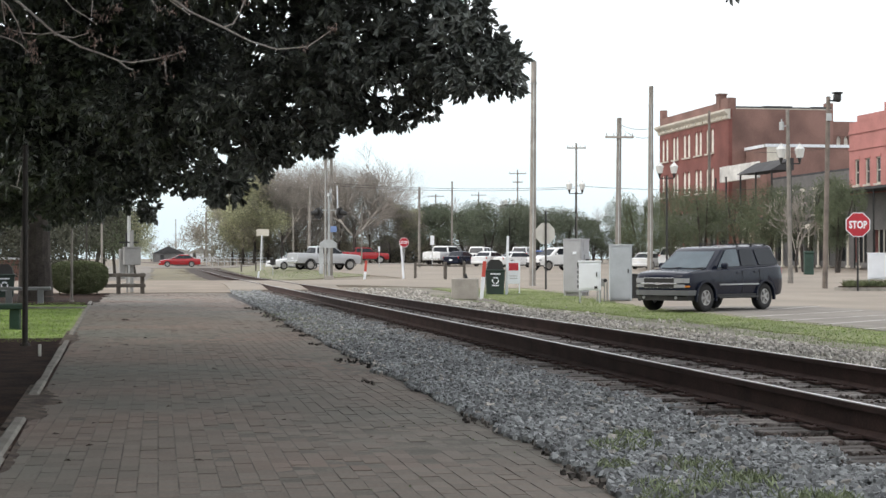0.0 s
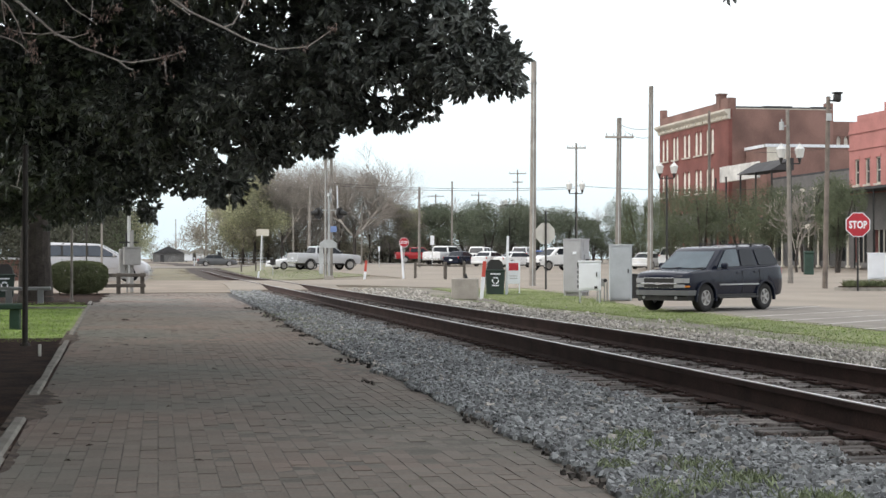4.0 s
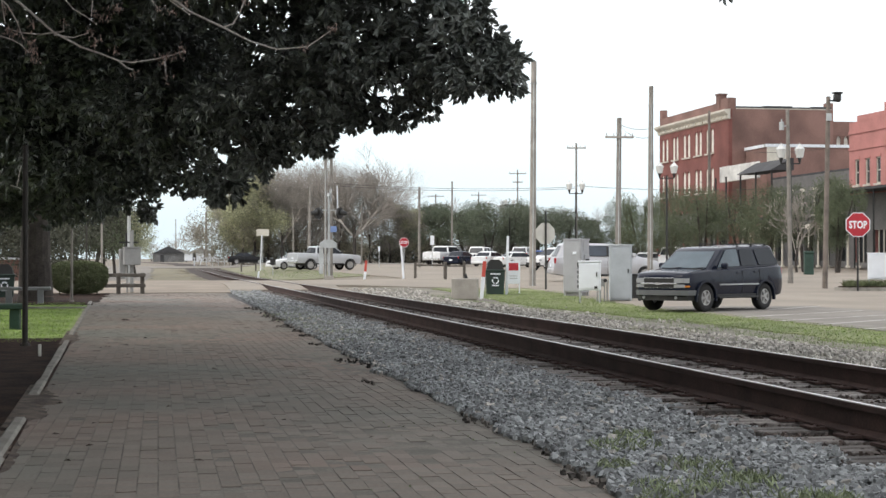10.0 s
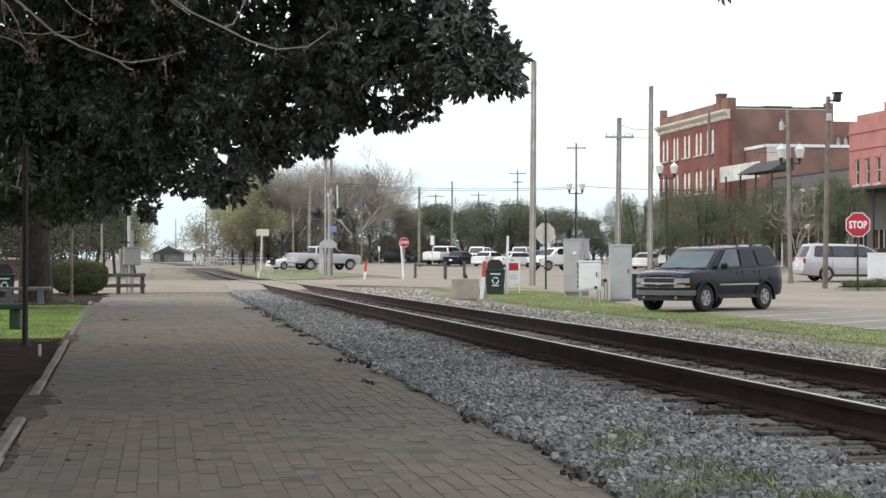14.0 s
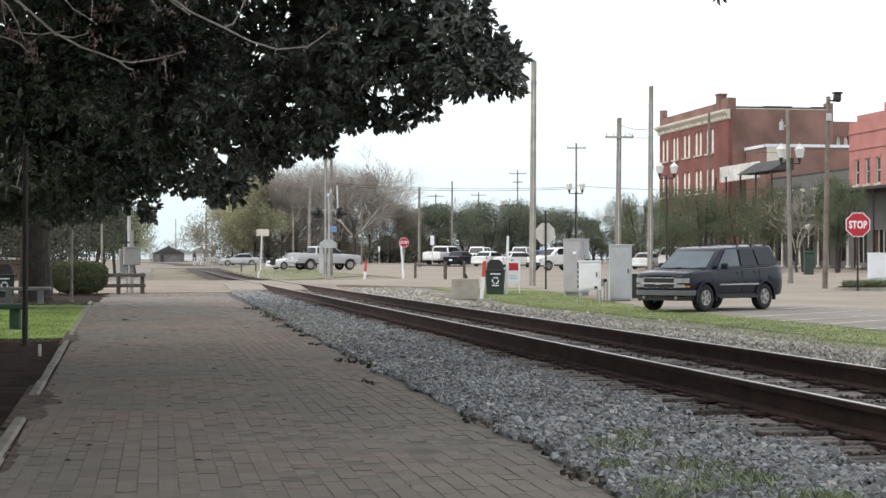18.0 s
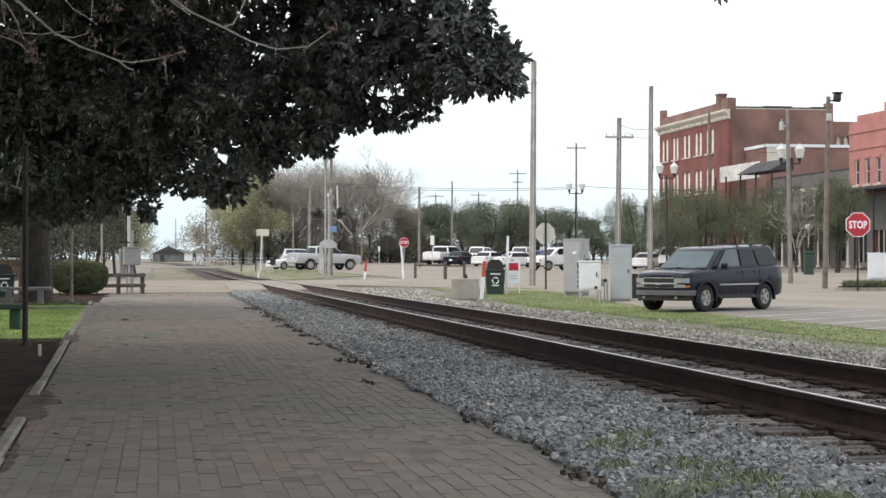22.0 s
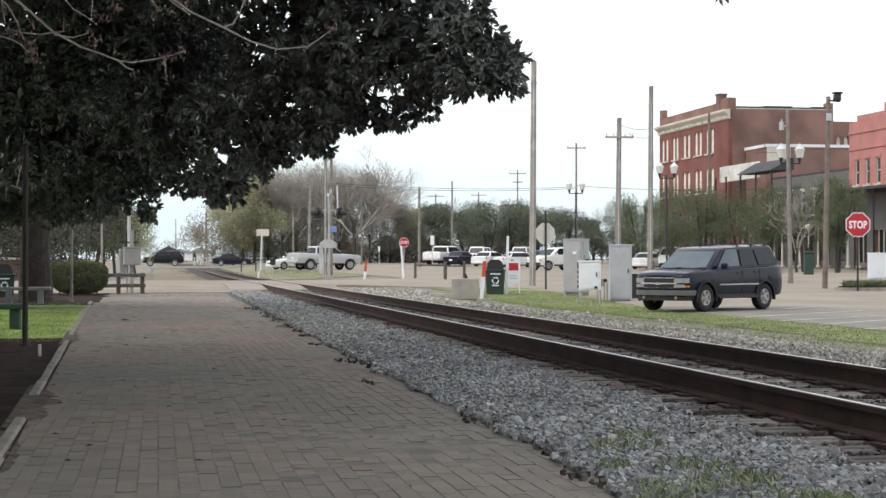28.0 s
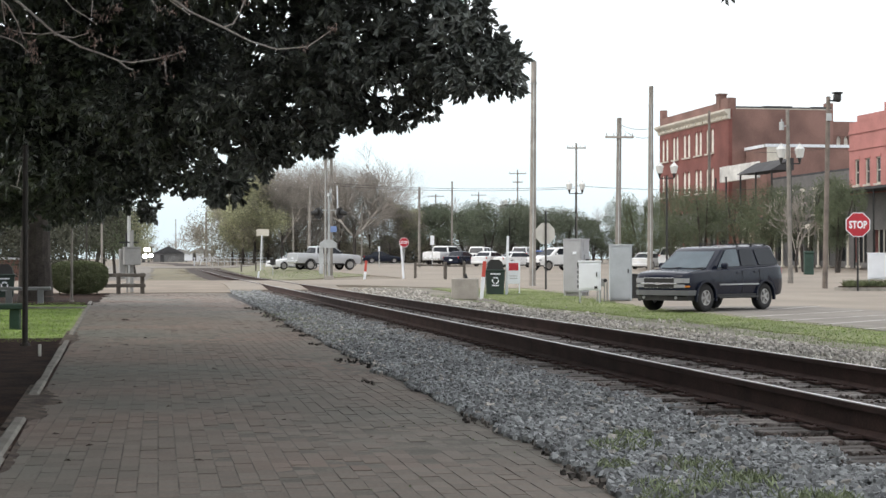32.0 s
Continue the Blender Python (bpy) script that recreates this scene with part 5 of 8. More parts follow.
def stop_sign(x, y, z, width, centre, top, rz, label, front, post_m=BLACKIRON, post_r=0.04):
    """Octagonal sign on a post; front: whether its lettered face is built on the -y side."""
    ob = thing("stop_sign", x, y, z, label, "stop sign", rz)
    bm = B()
    rod(bm, (0, 0, -0.1), (0, 0, top), post_r, post_r, 8)
    part("post", bm, post_m, ob)
    r = width / 2 / math.cos(math.radians(22.5))
    bm = B()
    d = -1 if front else 1
    prism(bm, [(u, v + centre) for u, v in octagon(r)], d * (post_r + 0.002), d * (post_r + 0.012))
    plate = part("sign_plate", bm, WHITEPAINT if front else SIGNBACK, ob, "white sign border" if front else "bare pale metal sign back")
    if front:
        bm = B()
        prism(bm, [(u, v + centre) for u, v in octagon(r * 0.93)], -(post_r + 0.012), -(post_r + 0.017))
        part("red_face", bm, REDPAINT, plate)
        letters("STOP", width * 0.74, width * 0.32, 0.003, WHITEPAINT, plate, pose(0, -(post_r + 0.021), centre, 90, 0, 0))
    return ob


stop_sign(27.24, 61.60, -0.20, 0.96, 2.62, 3.14, -12, "red octagonal stop sign on a black post", True)
stop_sign(15.25, 64.35, -0.12, 0.84, 2.20, 3.1, 14, "stop sign seen from its plain pale back", False)
stop_sign(20.51, 138.53, 0.1, 0.80, 2.35, 2.75, -4, "distant red stop sign", True, GALV)


def cabinet(name, x, y, w, d, h, legs, material, rz, label, doors=1, z=None):
    ob = thing(name, x, y, (ground_z(x, y) if z is None else z), label, "cabinet", rz)
    bm = B()
    box(bm, 0, 0, legs, w, d, h, bevel=0.015)
    part("body", bm, material, ob)
    bm = B()
    box(bm, 0, 0, legs + h, w + 0.06, d + 0.06, 0.05, bevel=0.012)
    part("lid", bm, material, ob)
    for i in range(doors):
        dw = (w - 0.08) / doors
        bm = B()
        box(bm, -w / 2 + 0.04 + dw * (i + 0.5), -d / 2 - 0.012, legs + 0.06, dw - 0.02, 0.024, h - 0.12, bevel=0.006)
        door = part("door", bm, material, ob)
        bm = B()
        box(bm, -w / 2 + 0.04 + dw * (i + 0.5) + dw * 0.36, -d / 2 - 0.045, legs + h * 0.5, 0.035, 0.04, 0.14, bevel=0.008)
        part("handle", bm, BLACKIRON, door)
    if legs > 0:
        for sx in (-1, 1):
            for sy in (-1, 1):
                bm = B()
                box(bm, sx * (w / 2 - 0.04), sy * (d / 2 - 0.04), -0.1, 0.05, 0.05, legs + 0.12)
                part("leg", bm, GALV, ob)
    return ob


relay = cabinet("signal_cabinet", 14.95, 58.31, 0.72, 0.70, 1.90, 0.12, GREYPAINT, -38, "tall grey steel railway signal cabinet", 1)
bm = B()
box(bm, 0.39, 0.05, 1.15, 0.06, 0.4, 0.35, bevel=0.01)
part("vent_box", bm, GREYPAINT, relay)
pipes = thing("conduit_stand", 14.66, 53.7, ground_z(14.66, 53.7), "grey conduits and junction boxes between the cabinets", "conduits", -14)
for k, (cx, ch) in enumerate(((-0.16, 0.62), (-0.05, 0.80), (0.08, 0.55), (0.17, 0.70))):
    part("conduit", rod(B(), (cx, 0.04 * k, -0.1), (cx, 0.04 * k, ch), 0.022, 0.022, 8), BOXGREY, pipes)
part("junction_box", box(B(), -0.02, -0.03, 0.50, 0.22, 0.12, 0.26, bevel=0.01), BOXGREY, pipes)
part("meter", rod(B(), (0.10, -0.02, 0.70), (0.10, -0.14, 0.70), 0.07, 0.06, 12), PLASTIC, pipes)
for k, (py, pz, sy, sz) in enumerate(((0.0, 1.62, 0.46, 0.30), (0.05, 0.30, 0.44, 0.62))):
    part("access_panel", box(B(), 0.372, py, pz, 0.025, sy, sz, bevel=0.006), GREYPAINT, relay)
part("vent_slots", box(B(), 0.425, 0.05, 1.24, 0.02, 0.30, 0.10), PLASTIC, relay)
part("conduit", rod(B(), (0.30, -0.40, -0.1), (0.30, -0.40, 0.7), 0.03, 0.03, 8), GALV, relay)
part("base_plinth", box(B(), 0, 0, -0.08, 0.58, 0.54, 0.2), BOXGREY, relay)
bm = B()
box(bm, 0.1, -0.385, 1.5, 0.14, 0.02, 0.1)
part("notice_plate", bm, WHITEPAINT, relay)
white1 = cabinet("electric_cabinet", 14.02, 52.89, 0.72, 0.42, 0.93, 0.40, WHITEPAINT, -16, "white steel electric cabinet on thin legs", 1)
white2 = cabinet("electric_cabinet", 28.62, 62.45, 1.05, 0.42, 1.02, 0.44, WHITEPAINT, -20, "white steel electric cabinet on legs in a planter", 1)
for cab, sx in ((white1, -0.38), (white2, 0.545)):
    for i in range(5):
        bm = B()
        box(bm, sx, 0.0, 0.48 + i * 0.16, 0.05, 0.30, 0.10, bevel=0.01)
        part("meter_socket", bm, PLASTIC, cab)
    bm = B()
    box(bm, 0.2, -0.225, 0.46, 0.10, 0.03, 0.08)
    part("latch_plate", bm, BLACKIRON, cab)
cabinet("locker_cabinet", 15.43, 54.17, 0.74, 0.55, 1.83, 0.02, BLUEGREY, -12, "tall blue-grey steel locker cabinet", 1)
bm_t = thing("waste_container", 16.49, 56.01, ground_z(16.49, 56.01), "small black waste container behind the cabinet", "waste bin")
bm = B()
prism(bm, [(-0.24, 0.0), (0.24, 0.0), (0.30, 0.80), (-0.30, 0.80)], -0.28, 0.28)
part("bin_body", bm, PLASTIC, bm_t)
bm = B()
box(bm, 0, 0, 0.80, 0.64, 0.62, 0.06, bevel=0.02)
part("lid", bm, PLASTIC, bm_t)


def recycle_bin(x, y, z, w, h, label, rz=0.0):
    ob = thing("recycling_bin", x, y, z, label, "recycling bin", rz, "recycling bins")
    bm = B()
    prism(bm, [(-w * 0.42, 0), (w * 0.42, 0), (w * 0.5, h * 0.66), (-w * 0.5, h * 0.66)], -w * 0.42, w * 0.42)
    part("bin_body", bm, GREENPLASTIC, ob)
    bm = B()
    box(bm, 0, 0, h * 0.66, w * 1.06, w * 0.92, 0.07, bevel=0.02)
    part("rim", bm, GREENPLASTIC, ob)
    bm = B()
    prism(bm, [(-w * 0.44, h * 0.66 + 0.07), (w * 0.44, h * 0.66 + 0.07), (w * 0.36, h * 0.92), (w * 0.2, h), (-w * 0.2, h), (-w * 0.36, h * 0.92)], -w * 0.38, w * 0.38)
    part("hood", bm, PLASTIC, ob)
    # recycling arrows: three bent bars in a ring
    for i in range(3):
        bm = B()
        a = math.radians(90 + 120 * i)
        c, s = math.cos(a), math.sin(a)
        r = w * 0.15
        for da, ln in ((-0.5, 0.9), (0.42, 0.7)):
            u, v = math.cos(a + da) * r, math.sin(a + da) * r
            box(bm, u, -w * 0.47, h * 0.40 + v - w * 0.035, w * 0.16 * ln, 0.02, w * 0.07, ry=-math.degrees(a + da) + 90)
        part("arrow_mark", bm, WHITEPAINT, ob)
    for k, ww in ((0.57, 0.52), (0.24, 0.36)):
        bm = B()
        box(bm, 0, -w * 0.465, h * k, w * ww, 0.02, h * 0.035)
        part("lettering_bar", bm, WHITEPAINT, ob)
    return ob


recycle_bin(12.24, 59.79, ground_z(12.24, 59.79), 0.72, 1.28, "dark green recycling bin with white arrows", -8)
recycle_bin(-4.76, 53.59, ground_z(-4.76, 53.59) - 0.05, 0.62, 1.1, "dark green recycling bin beside a tree trunk", 4)

block = thing("concrete_block", 9.97, 53.6, ground_z(9.97, 53.6) - 0.02, "weathered tan concrete block beside the track", "concrete block", -14)
bm = B()
box(bm, 0, 0, 0, 0.86, 0.8, 0.70, bevel=0.03)
part("block", bm, CONC, block)
bm = B()
box(bm, 0.03, -0.1, 0.68, 0.1, 0.05, 0.16, ry=-20)
part("lifting_eye", bm, BLACKIRON, block)


def striped_post(x, y, z, h, w, bands, label, lean=0.0):
    ob = thing("marker_post", x, y, z, label, "marker post", group="marker posts")
    ob.matrix_basis = pose(x, y, z, 0, lean, -8)
    z0 = -0.1
    for top, m in bands:
        bm = B()
        box(bm, 0, 0, z0, w, w * 0.5, top * h - z0, bevel=0.006)
        part("post", bm, m, ob) if z0 < 0 else part("stripe", bm, m, ob)
        z0 = top * h
    return ob


striped_post(10.79, 54.97, ground_z(10.79, 54.97), 1.32, 0.12, [(0.56, WHITEPAINT), (0.96, ORANGE), (1.0, WHITEPAINT)], "leaning white marker post with red band", 5)
striped_post(12.66, 59.72, ground_z(12.66, 59.72), 2.15, 0.09, [(1.0, WHITEPAINT)], "plain white marker post", 1.5)
striped_post(10.33, 83.46, ground_z(10.33, 83.46), 0.95, 0.12, [(0.42, WHITEPAINT), (1.0, ORANGE)], "leaning white and red marker post", 5)
striped_post(11.99, 81.14, ground_z(11.99, 81.14), 1.65, 0.10, [(1.0, WHITEPAINT)], "white marker post at the lot edge", -4)
striped_post(6.56, 110.49, ground_z(6.56, 110.49), 0.42, 0.12, [(1.0, WHITEPAINT)], "short white marker stub in grass", 4)
striped_post(9.14, 150.63, ground_z(9.14, 150.63), 3.2, 0.10, [(1.0, WHITEPAINT)], "tall white sign post in grass", 2)

notice = thing("notice_board", 13.13, 60.65, ground_z(13.13, 60.65), "white notice sign with a red panel", "sign", -6)
bm = B()
for sx in (-0.22, 0.22):
    box(bm, sx, 0.02, -0.1, 0.04, 0.04, 1.0)
part("legs", bm, WHITEPAINT, notice)
bm = B()
box(bm, 0, 0, 0.36, 0.50, 0.03, 0.86, bevel=0.004)
part("board", bm, WHITEPAINT, notice)
bm = B()
box(bm, 0, -0.018, 0.86, 0.36, 0.01, 0.28)
part("red_panel", bm, REDPAINT, notice)
for k in (0.64, 0.55):
    bm = B()
    box(bm, 0, -0.018, k, 0.30, 0.01, 0.03)
    part("lettering_bar", bm, GALV, notice)


def guard_rail(x, y, length, rz, label, h=0.85, posts=2):
    ob = thing("guard_rail", x, y, ground_z(x, y), label, "barrier", rz)
    for i in range(posts):
        bm = B()
        box(bm, -length / 2 + length * i / max(1, posts - 1), 0, -0.1, 0.13, 0.13, h + 0.1, bevel=0.01)
        part("post", bm, WOODRAIL, ob)
    bm = B()
    box(bm, 0, -0.08, h * 0.75, length + 0.1, 0.05, 0.08, bevel=0.01)
    part("rail", bm, WOODRAIL, ob)
    return ob


guard_rail(13.61, 82.89, 1.5, -8, "low barrier with timber posts at the lot edge")
guard_rail(14.15, 78.74, 0.9, -8, "short barrier with timber posts at the lot edge")


# ---- ornamental lamps ----
def lamp_post(x, y, height, spread, label, dark=False, rz=-10):
    ob = thing("street_lamp", x, y, ground_z(x, y), label, "street lamp", rz, "ornamental street lamps")
    bm = B()
    rod(bm, (0, 0, -0.1), (0, 0, 0.5), 0.13, 0.10, 10)
    rod(bm, (0, 0, 0.5), (0, 0, height - 0.55), 0.065, 0.05, 10)
    part("pole", bm, BLACKIRON, ob)
    bm = B()
    box(bm, 0, 0, height - 0.72, spread, 0.06, 0.06)
    part("crossbar", bm, BLACKIRON, ob)
    heads = [-spread / 2, spread / 2]
    for hx in heads:
        up = 0.62 if hx == 0.0 else 0.0
        bm = B()
        rod(bm, (hx, 0, height - 0.70 + up * 0.3), (hx, 0, height - 0.42 + up), 0.03, 0.10, 8)
        lamp = part("lamp_holder", bm, BLACKIRON, ob)
        bm = B()
        rod(bm, (hx, 0, height - 0.42 + up), (hx, 0, height - 0.02 + up), 0.15, 0.24, 10)
        part("globe", bm, GLOBE if not dark else BLACKIRON, lamp)
        bm = B()
        rod(bm, (hx, 0, height - 0.02 + up), (hx, 0, height + 0.16 + up), 0.23, 0.06, 10)
        rod(bm, (hx, 0, height + 0.16 + up), (hx, 0, height + 0.26 + up), 0.035, 0.02, 6)
        part("lamp_cap", bm, GLOBE, lamp)
    return ob


lamp_post(28.27, 71.24, 6.1, 0.84, "black ornamental street lamp with white glass heads")
lamp_post(27.89, 88.55, 6.15, 0.80, "black ornamental street lamp with white glass heads", dark=False)
lamp_post(29.37, 114.68, 6.3, 0.92, "distant black ornamental street lamp with white glass heads")
lamp_post(41.90, 195.73, 7.6, 0.95, "distant ornamental street lamp with white glass heads")


# ---- level crossing signals ----
def crossing_signal(x, y, z, rz, label, height=4.6, sides=(-1, 1)):
    """Mast with flashing-light heads that face along the road, so that the crossbuck stands edge-on to the walk."""
    ob = thing("crossing_signal", x, y, z, label, "railway signal", rz)
    bm = B()
    rod(bm, (0, 0, -0.1), (0, 0, height), 0.075, 0.065, 10)
    part("mast", bm, GALV, ob)
    bm = B()
    box(bm, 0, 0, -0.1, 0.5, 0.5, 0.3, bevel=0.02)
    part("base", bm, CONC, ob)
    bm = B()
    box(bm, 0, 0, height - 0.80, 1.4, 0.06, 0.06)
    part("light_bar", bm, GALV, ob)
    for sx in sides:
        bm = B()
        rod(bm, (sx * 0.58, 0, height - 0.95), (sx * 0.64, -0.05, height - 0.95), 0.33, 0.31, 20)
        disc = part("target_disc", bm, BLACKIRON, ob)
        bm = B()
        rod(bm, (sx * 0.64, -0.05, height - 0.95), (sx * 0.72, -0.07, height - 0.95), 0.07, 0.07, 14)
        part("red_lens", bm, LAMP_RED, disc)
        bm = B()
        rod(bm, (sx * 0.64, -0.05, height - 0.90), (sx * 1.0, -0.12, height - 0.96), 0.15, 0.10, 10)
        part("hood", bm, BLACKIRON, disc)
        bm = B()
        box(bm, sx * 0.46, 0, height - 1.05, 0.22, 0.2, 0.2, bevel=0.03)
        part("lamp_housing", bm, GALV, disc)
    for a in (35, -35):
        bm = B()
        box(bm, 0.09, 0, height - 0.12, 0.02, 1.2, 0.22, rx=a)
        part("crossbuck_blade", bm, GALV, ob, "weathered pale crossbuck blade")
    bm = B()
    rod(bm, (0, 0, height), (0, 0, height + 0.18), 0.14, 0.10, 12)
    part("bell", bm, GALV, ob)
    return ob


sig = crossing_signal(9.36, 91.74, ground_z(9.36, 91.74), 0, "grey railway crossing signal mast with black discs", 4.62)
bm = B()
box(bm, 0.25, -0.06, 2.62, 0.34, 0.03, 0.34)
part("blue_notice", bm, BLUEPAINT, sig)
bm = B()
prism(bm, [(-0.5, 1.75), (0.42, 1.75), (0.42, 2.0), (0.2, 2.2), (-0.25, 2.2), (-0.5, 2.0)], -0.2, 0.2)
part("motor_box", bm, GALV, sig)
bm = B()
box(bm, -0.42, 0.1, 0.3, 0.22, 0.22, 1.5, bevel=0.02)
part("counterweight_arm", bm, GALV, sig)
bm = B()
rod(bm, (0.5, 0, 3.6), (0.45, 0, 5.2), 0.05, 0.03, 8)
part("raised_gate_arm", bm, WHITEPAINT, sig)

crossing_signal(-1.10, 64.12, ground_z(-1.10, 64.12), 4, "grey crossing signal mast half hidden by leaves", 3.75, sides=(1,))
box_sig = thing("signal_box_on_post", -0.92, 59.01, ground_z(-0.92, 59.01), "grey relay box on a post beside the crossing", "signal box", 8)
bm = B()
rod(bm, (0, 0, -0.1), (0, 0, 2.2), 0.07, 0.07, 10)
rod(bm, (-0.14, 0.1, -0.1), (-0.14, 0.1, 1.2), 0.035, 0.035, 8)
part("post", bm, BOXGREY, box_sig)
bm = B()
box(bm, 0, -0.1, 0.98, 0.58, 0.36, 0.60, bevel=0.02)
part("box", bm, BOXGREY, box_sig)
bm = B()
box(bm, 0, -0.1, 1.58, 0.62, 0.40, 0.04)
part("lid", bm, BOXGREY, box_sig)
bm = B()
box(bm, -0.1, 0, 1.75, 0.7, 0.07, 0.05)
box(bm, -0.18, 0, 1.62, 0.06, 0.06, 0.5)
part("bracket", bm, BLACKIRON, box_sig)
bm = B()
box(bm, -0.30, 0.2, 0.5, 0.22, 0.22, 1.05, bevel=0.03)
part("rear_case", bm, BOXGREY, box_sig)

park_fence = thing("timber_fence", -1.23, 58.05, ground_z(-1.23, 58.05), "low weathered timber fence by the walk's end", "fence", 10)
for fx in (-1.35, -0.12, 0.70):
    bm = B()
    box(bm, fx, 0, -0.1, 0.13, 0.13, 0.82, bevel=0.01)
    part("post", bm, WOODRAIL, park_fence)
for fz in (0.22, 0.58):
    bm = B()
    box(bm, -0.3, -0.08, fz, 2.2, 0.05, 0.12, bevel=0.01)
    part("rail", bm, WOODRAIL, park_fence)


# ---- park furniture ----
def bench(x, y, w, h, rz, m, label):
    ob = thing("bench", x, y, ground_z(x, y), label, "bench", rz, "park benches")
    bm = B()
    box(bm, 0, 0, h - 0.09, w, 0.45, 0.09, bevel=0.015)
    part("seat", bm, m, ob)
    for s in (-1, 1):
        bm = B()
        box(bm, s * w * 0.30, 0, -0.05, 0.16, 0.36, h - 0.04, bevel=0.012)
        part("leg", bm, m, ob)
    return ob


bench(-3.50, 45.25, 1.36, 0.45, 2, BENCHSTONE, "grey concrete bench under the evergreen tree")
bench(-2.56, 27.84, 0.86, 0.42, 0, GREENBENCH, "dark green wooden bench on the lawn")


def thin_post(x, y, h, r, m, label):
    ob = thing("metal_post", x, y, ground_z(x, y), label, "post")
    bm = B()
    rod(bm, (0, 0, -0.1), (0, 0, h), r, r * 0.9, 10)
    part("post", bm, m, ob)
    bm = B()
    rod(bm, (0, 0, -0.05), (0, 0, 0.05), r * 2.0, r * 1.8, 10)
    part("base_plate", bm, m, ob)
    return ob


thin_post(-1.69, 21.91, 2.6, 0.038, DARKMETAL, "thin dark metal post in the mulch bed")
thin_post(-2.37, 47.09, 2.7, 0.038, POLEWOOD, "thin brown metal post beside the hedge")
thin_post(-2.02, 61.23, 2.45, 0.045, POLEWOOD, "grey wooden post beside the hedge")
thin_post(-2.65, 63.37, 2.4, 0.03, DARKMETAL, "thin dark metal post beyond the hedge")

hook = thing("bent_cable", -1.85, 21.9, ground_z(-1.85, 21.9), "pale bent cable hanging on the dark post", "cable")
bm = B()
limb_pts = [(0.14, 0.0, 2.02), (-0.02, -0.06, 2.08), (0.06, -0.07, 2.06), (0.115, -0.07, 2.34)]
for p, q in zip(limb_pts[1:], limb_pts[2:]):
    rod(bm, p, q, 0.007, 0.007, 6)
rod(bm, limb_pts[0], limb_pts[2], 0.006, 0.006, 6)
part("cable", bm, SIGNBACK, hook)

# concrete edging pieces of the walk
rng_k = random.Random(9)
y = 5.0
while y < 46.0:
    ln = rng_k.uniform(1.6, 2.4)
    if not (11.8 < y + ln / 2 < 14.0 or 22.6 < y + ln / 2 < 26.2):
        x = walk_left(y + ln / 2) - 0.04
        k = thing("kerb_stone", x, y + ln / 2, ground_z(0, y) - 0.06, "weathered concrete kerb stone edging the walk", "kerb", 1.47 + rng_k.uniform(-0.5, 0.5), "walk edging")
        bm = B()
        box(bm, 0, 0, 0, 0.085, ln - 0.02, 0.085 + rng_k.uniform(-0.01, 0.02), bevel=0.015)
        part("kerb", bm, KERB, k)
    y += ln

lawn_edge = thing("lawn_edging", -4.6, 40.3, ground_z(-4.6, 40.3), "pale concrete edging along the end of the lawn", "kerb", -3)
bm = B()
box(bm, 0, 0, -0.04, 5.8, 0.10, 0.09, bevel=0.012)
part("kerb", bm, KERB, lawn_edge)
stub = thing("marker_stub", -1.34, 19.5, ground_z(-1.34, 19.5), "short pale stub standing in the mulch", "stake")
part("stake", box(B(), 0, 0, -0.04, 0.035, 0.03, 0.19, rz=12, bevel=0.004), SIGNBACK, stub)

# planter kerb round the stop sign
planter = thing("planter_island", 27.95, 62.3, ground_z(27.95, 62.3), "raised planted island with a concrete kerb", "planter", -6)
bm = B()
prism(bm, [(-1.0, -0.7), (4.6, -0.7), (4.6, 0.7), (-1.0, 0.7), (-1.25, 0.3), (-1.25, -0.3)], -0.05, 0.13, "z")
part("kerb", bm, KERB, planter)
bm = B()
prism(bm, [(-0.9, -0.6), (4.5, -0.6), (4.5, 0.6), (-0.9, 0.6), (-1.1, 0.25), (-1.1, -0.25)], 0.0, 0.17, "z")
part("soil", bm, MULCH, planter)

# green service cabinets far across the lot
for px, py in ((38.77, 94.80),):
    ob = thing("waste_cabinet", px, py, ground_z(px, py), "dark green waste cabinet near the shops", "waste bin", -12, "green waste cabinets")
    bm = B()
    box(bm, 0, 0, 0, 0.54, 0.5, 1.25, bevel=0.03)
    part("body", bm, GREENBENCH, ob)
    bm = B()
    box(bm, 0, 0, 1.25, 0.60, 0.56, 0.18, bevel=0.05)
    part("lid", bm, GREENBENCH, ob)

# painted parking lines, slanted like the bays
for xa, ya, xb, yb in ((17.39, 45.51, 20.36, 48.92), (14.62, 40.17, 19.87, 44.58), (14.70, 37.67, 19.30, 41.31), (14.72, 35.41, 18.90, 39.10), (14.75, 33.05, 18.6, 35.70), (14.75, 30.6, 18.4, 33.0)):
    vs, fs = [], []
    ln = math.hypot(xb - xa, yb - ya)
    ux, uy = (xb - xa) / ln, (yb - ya) / ln
    for i in range(8):
        d = ln * i / 7
        for q in (-0.055, 0.055):
            x, y = xa + d * ux - q * uy, ya + d * uy + q * ux
            vs.append((x, y, ground_z(x, y) + 0.021))
    fs = [(2 * i, 2 * i + 1, 2 * i + 3, 2 * i + 2) for i in range(7)]
    tagged(raw("parking_line", vs, fs, PAINTLINE), "worn white painted parking line", "road marking", kind="structure")

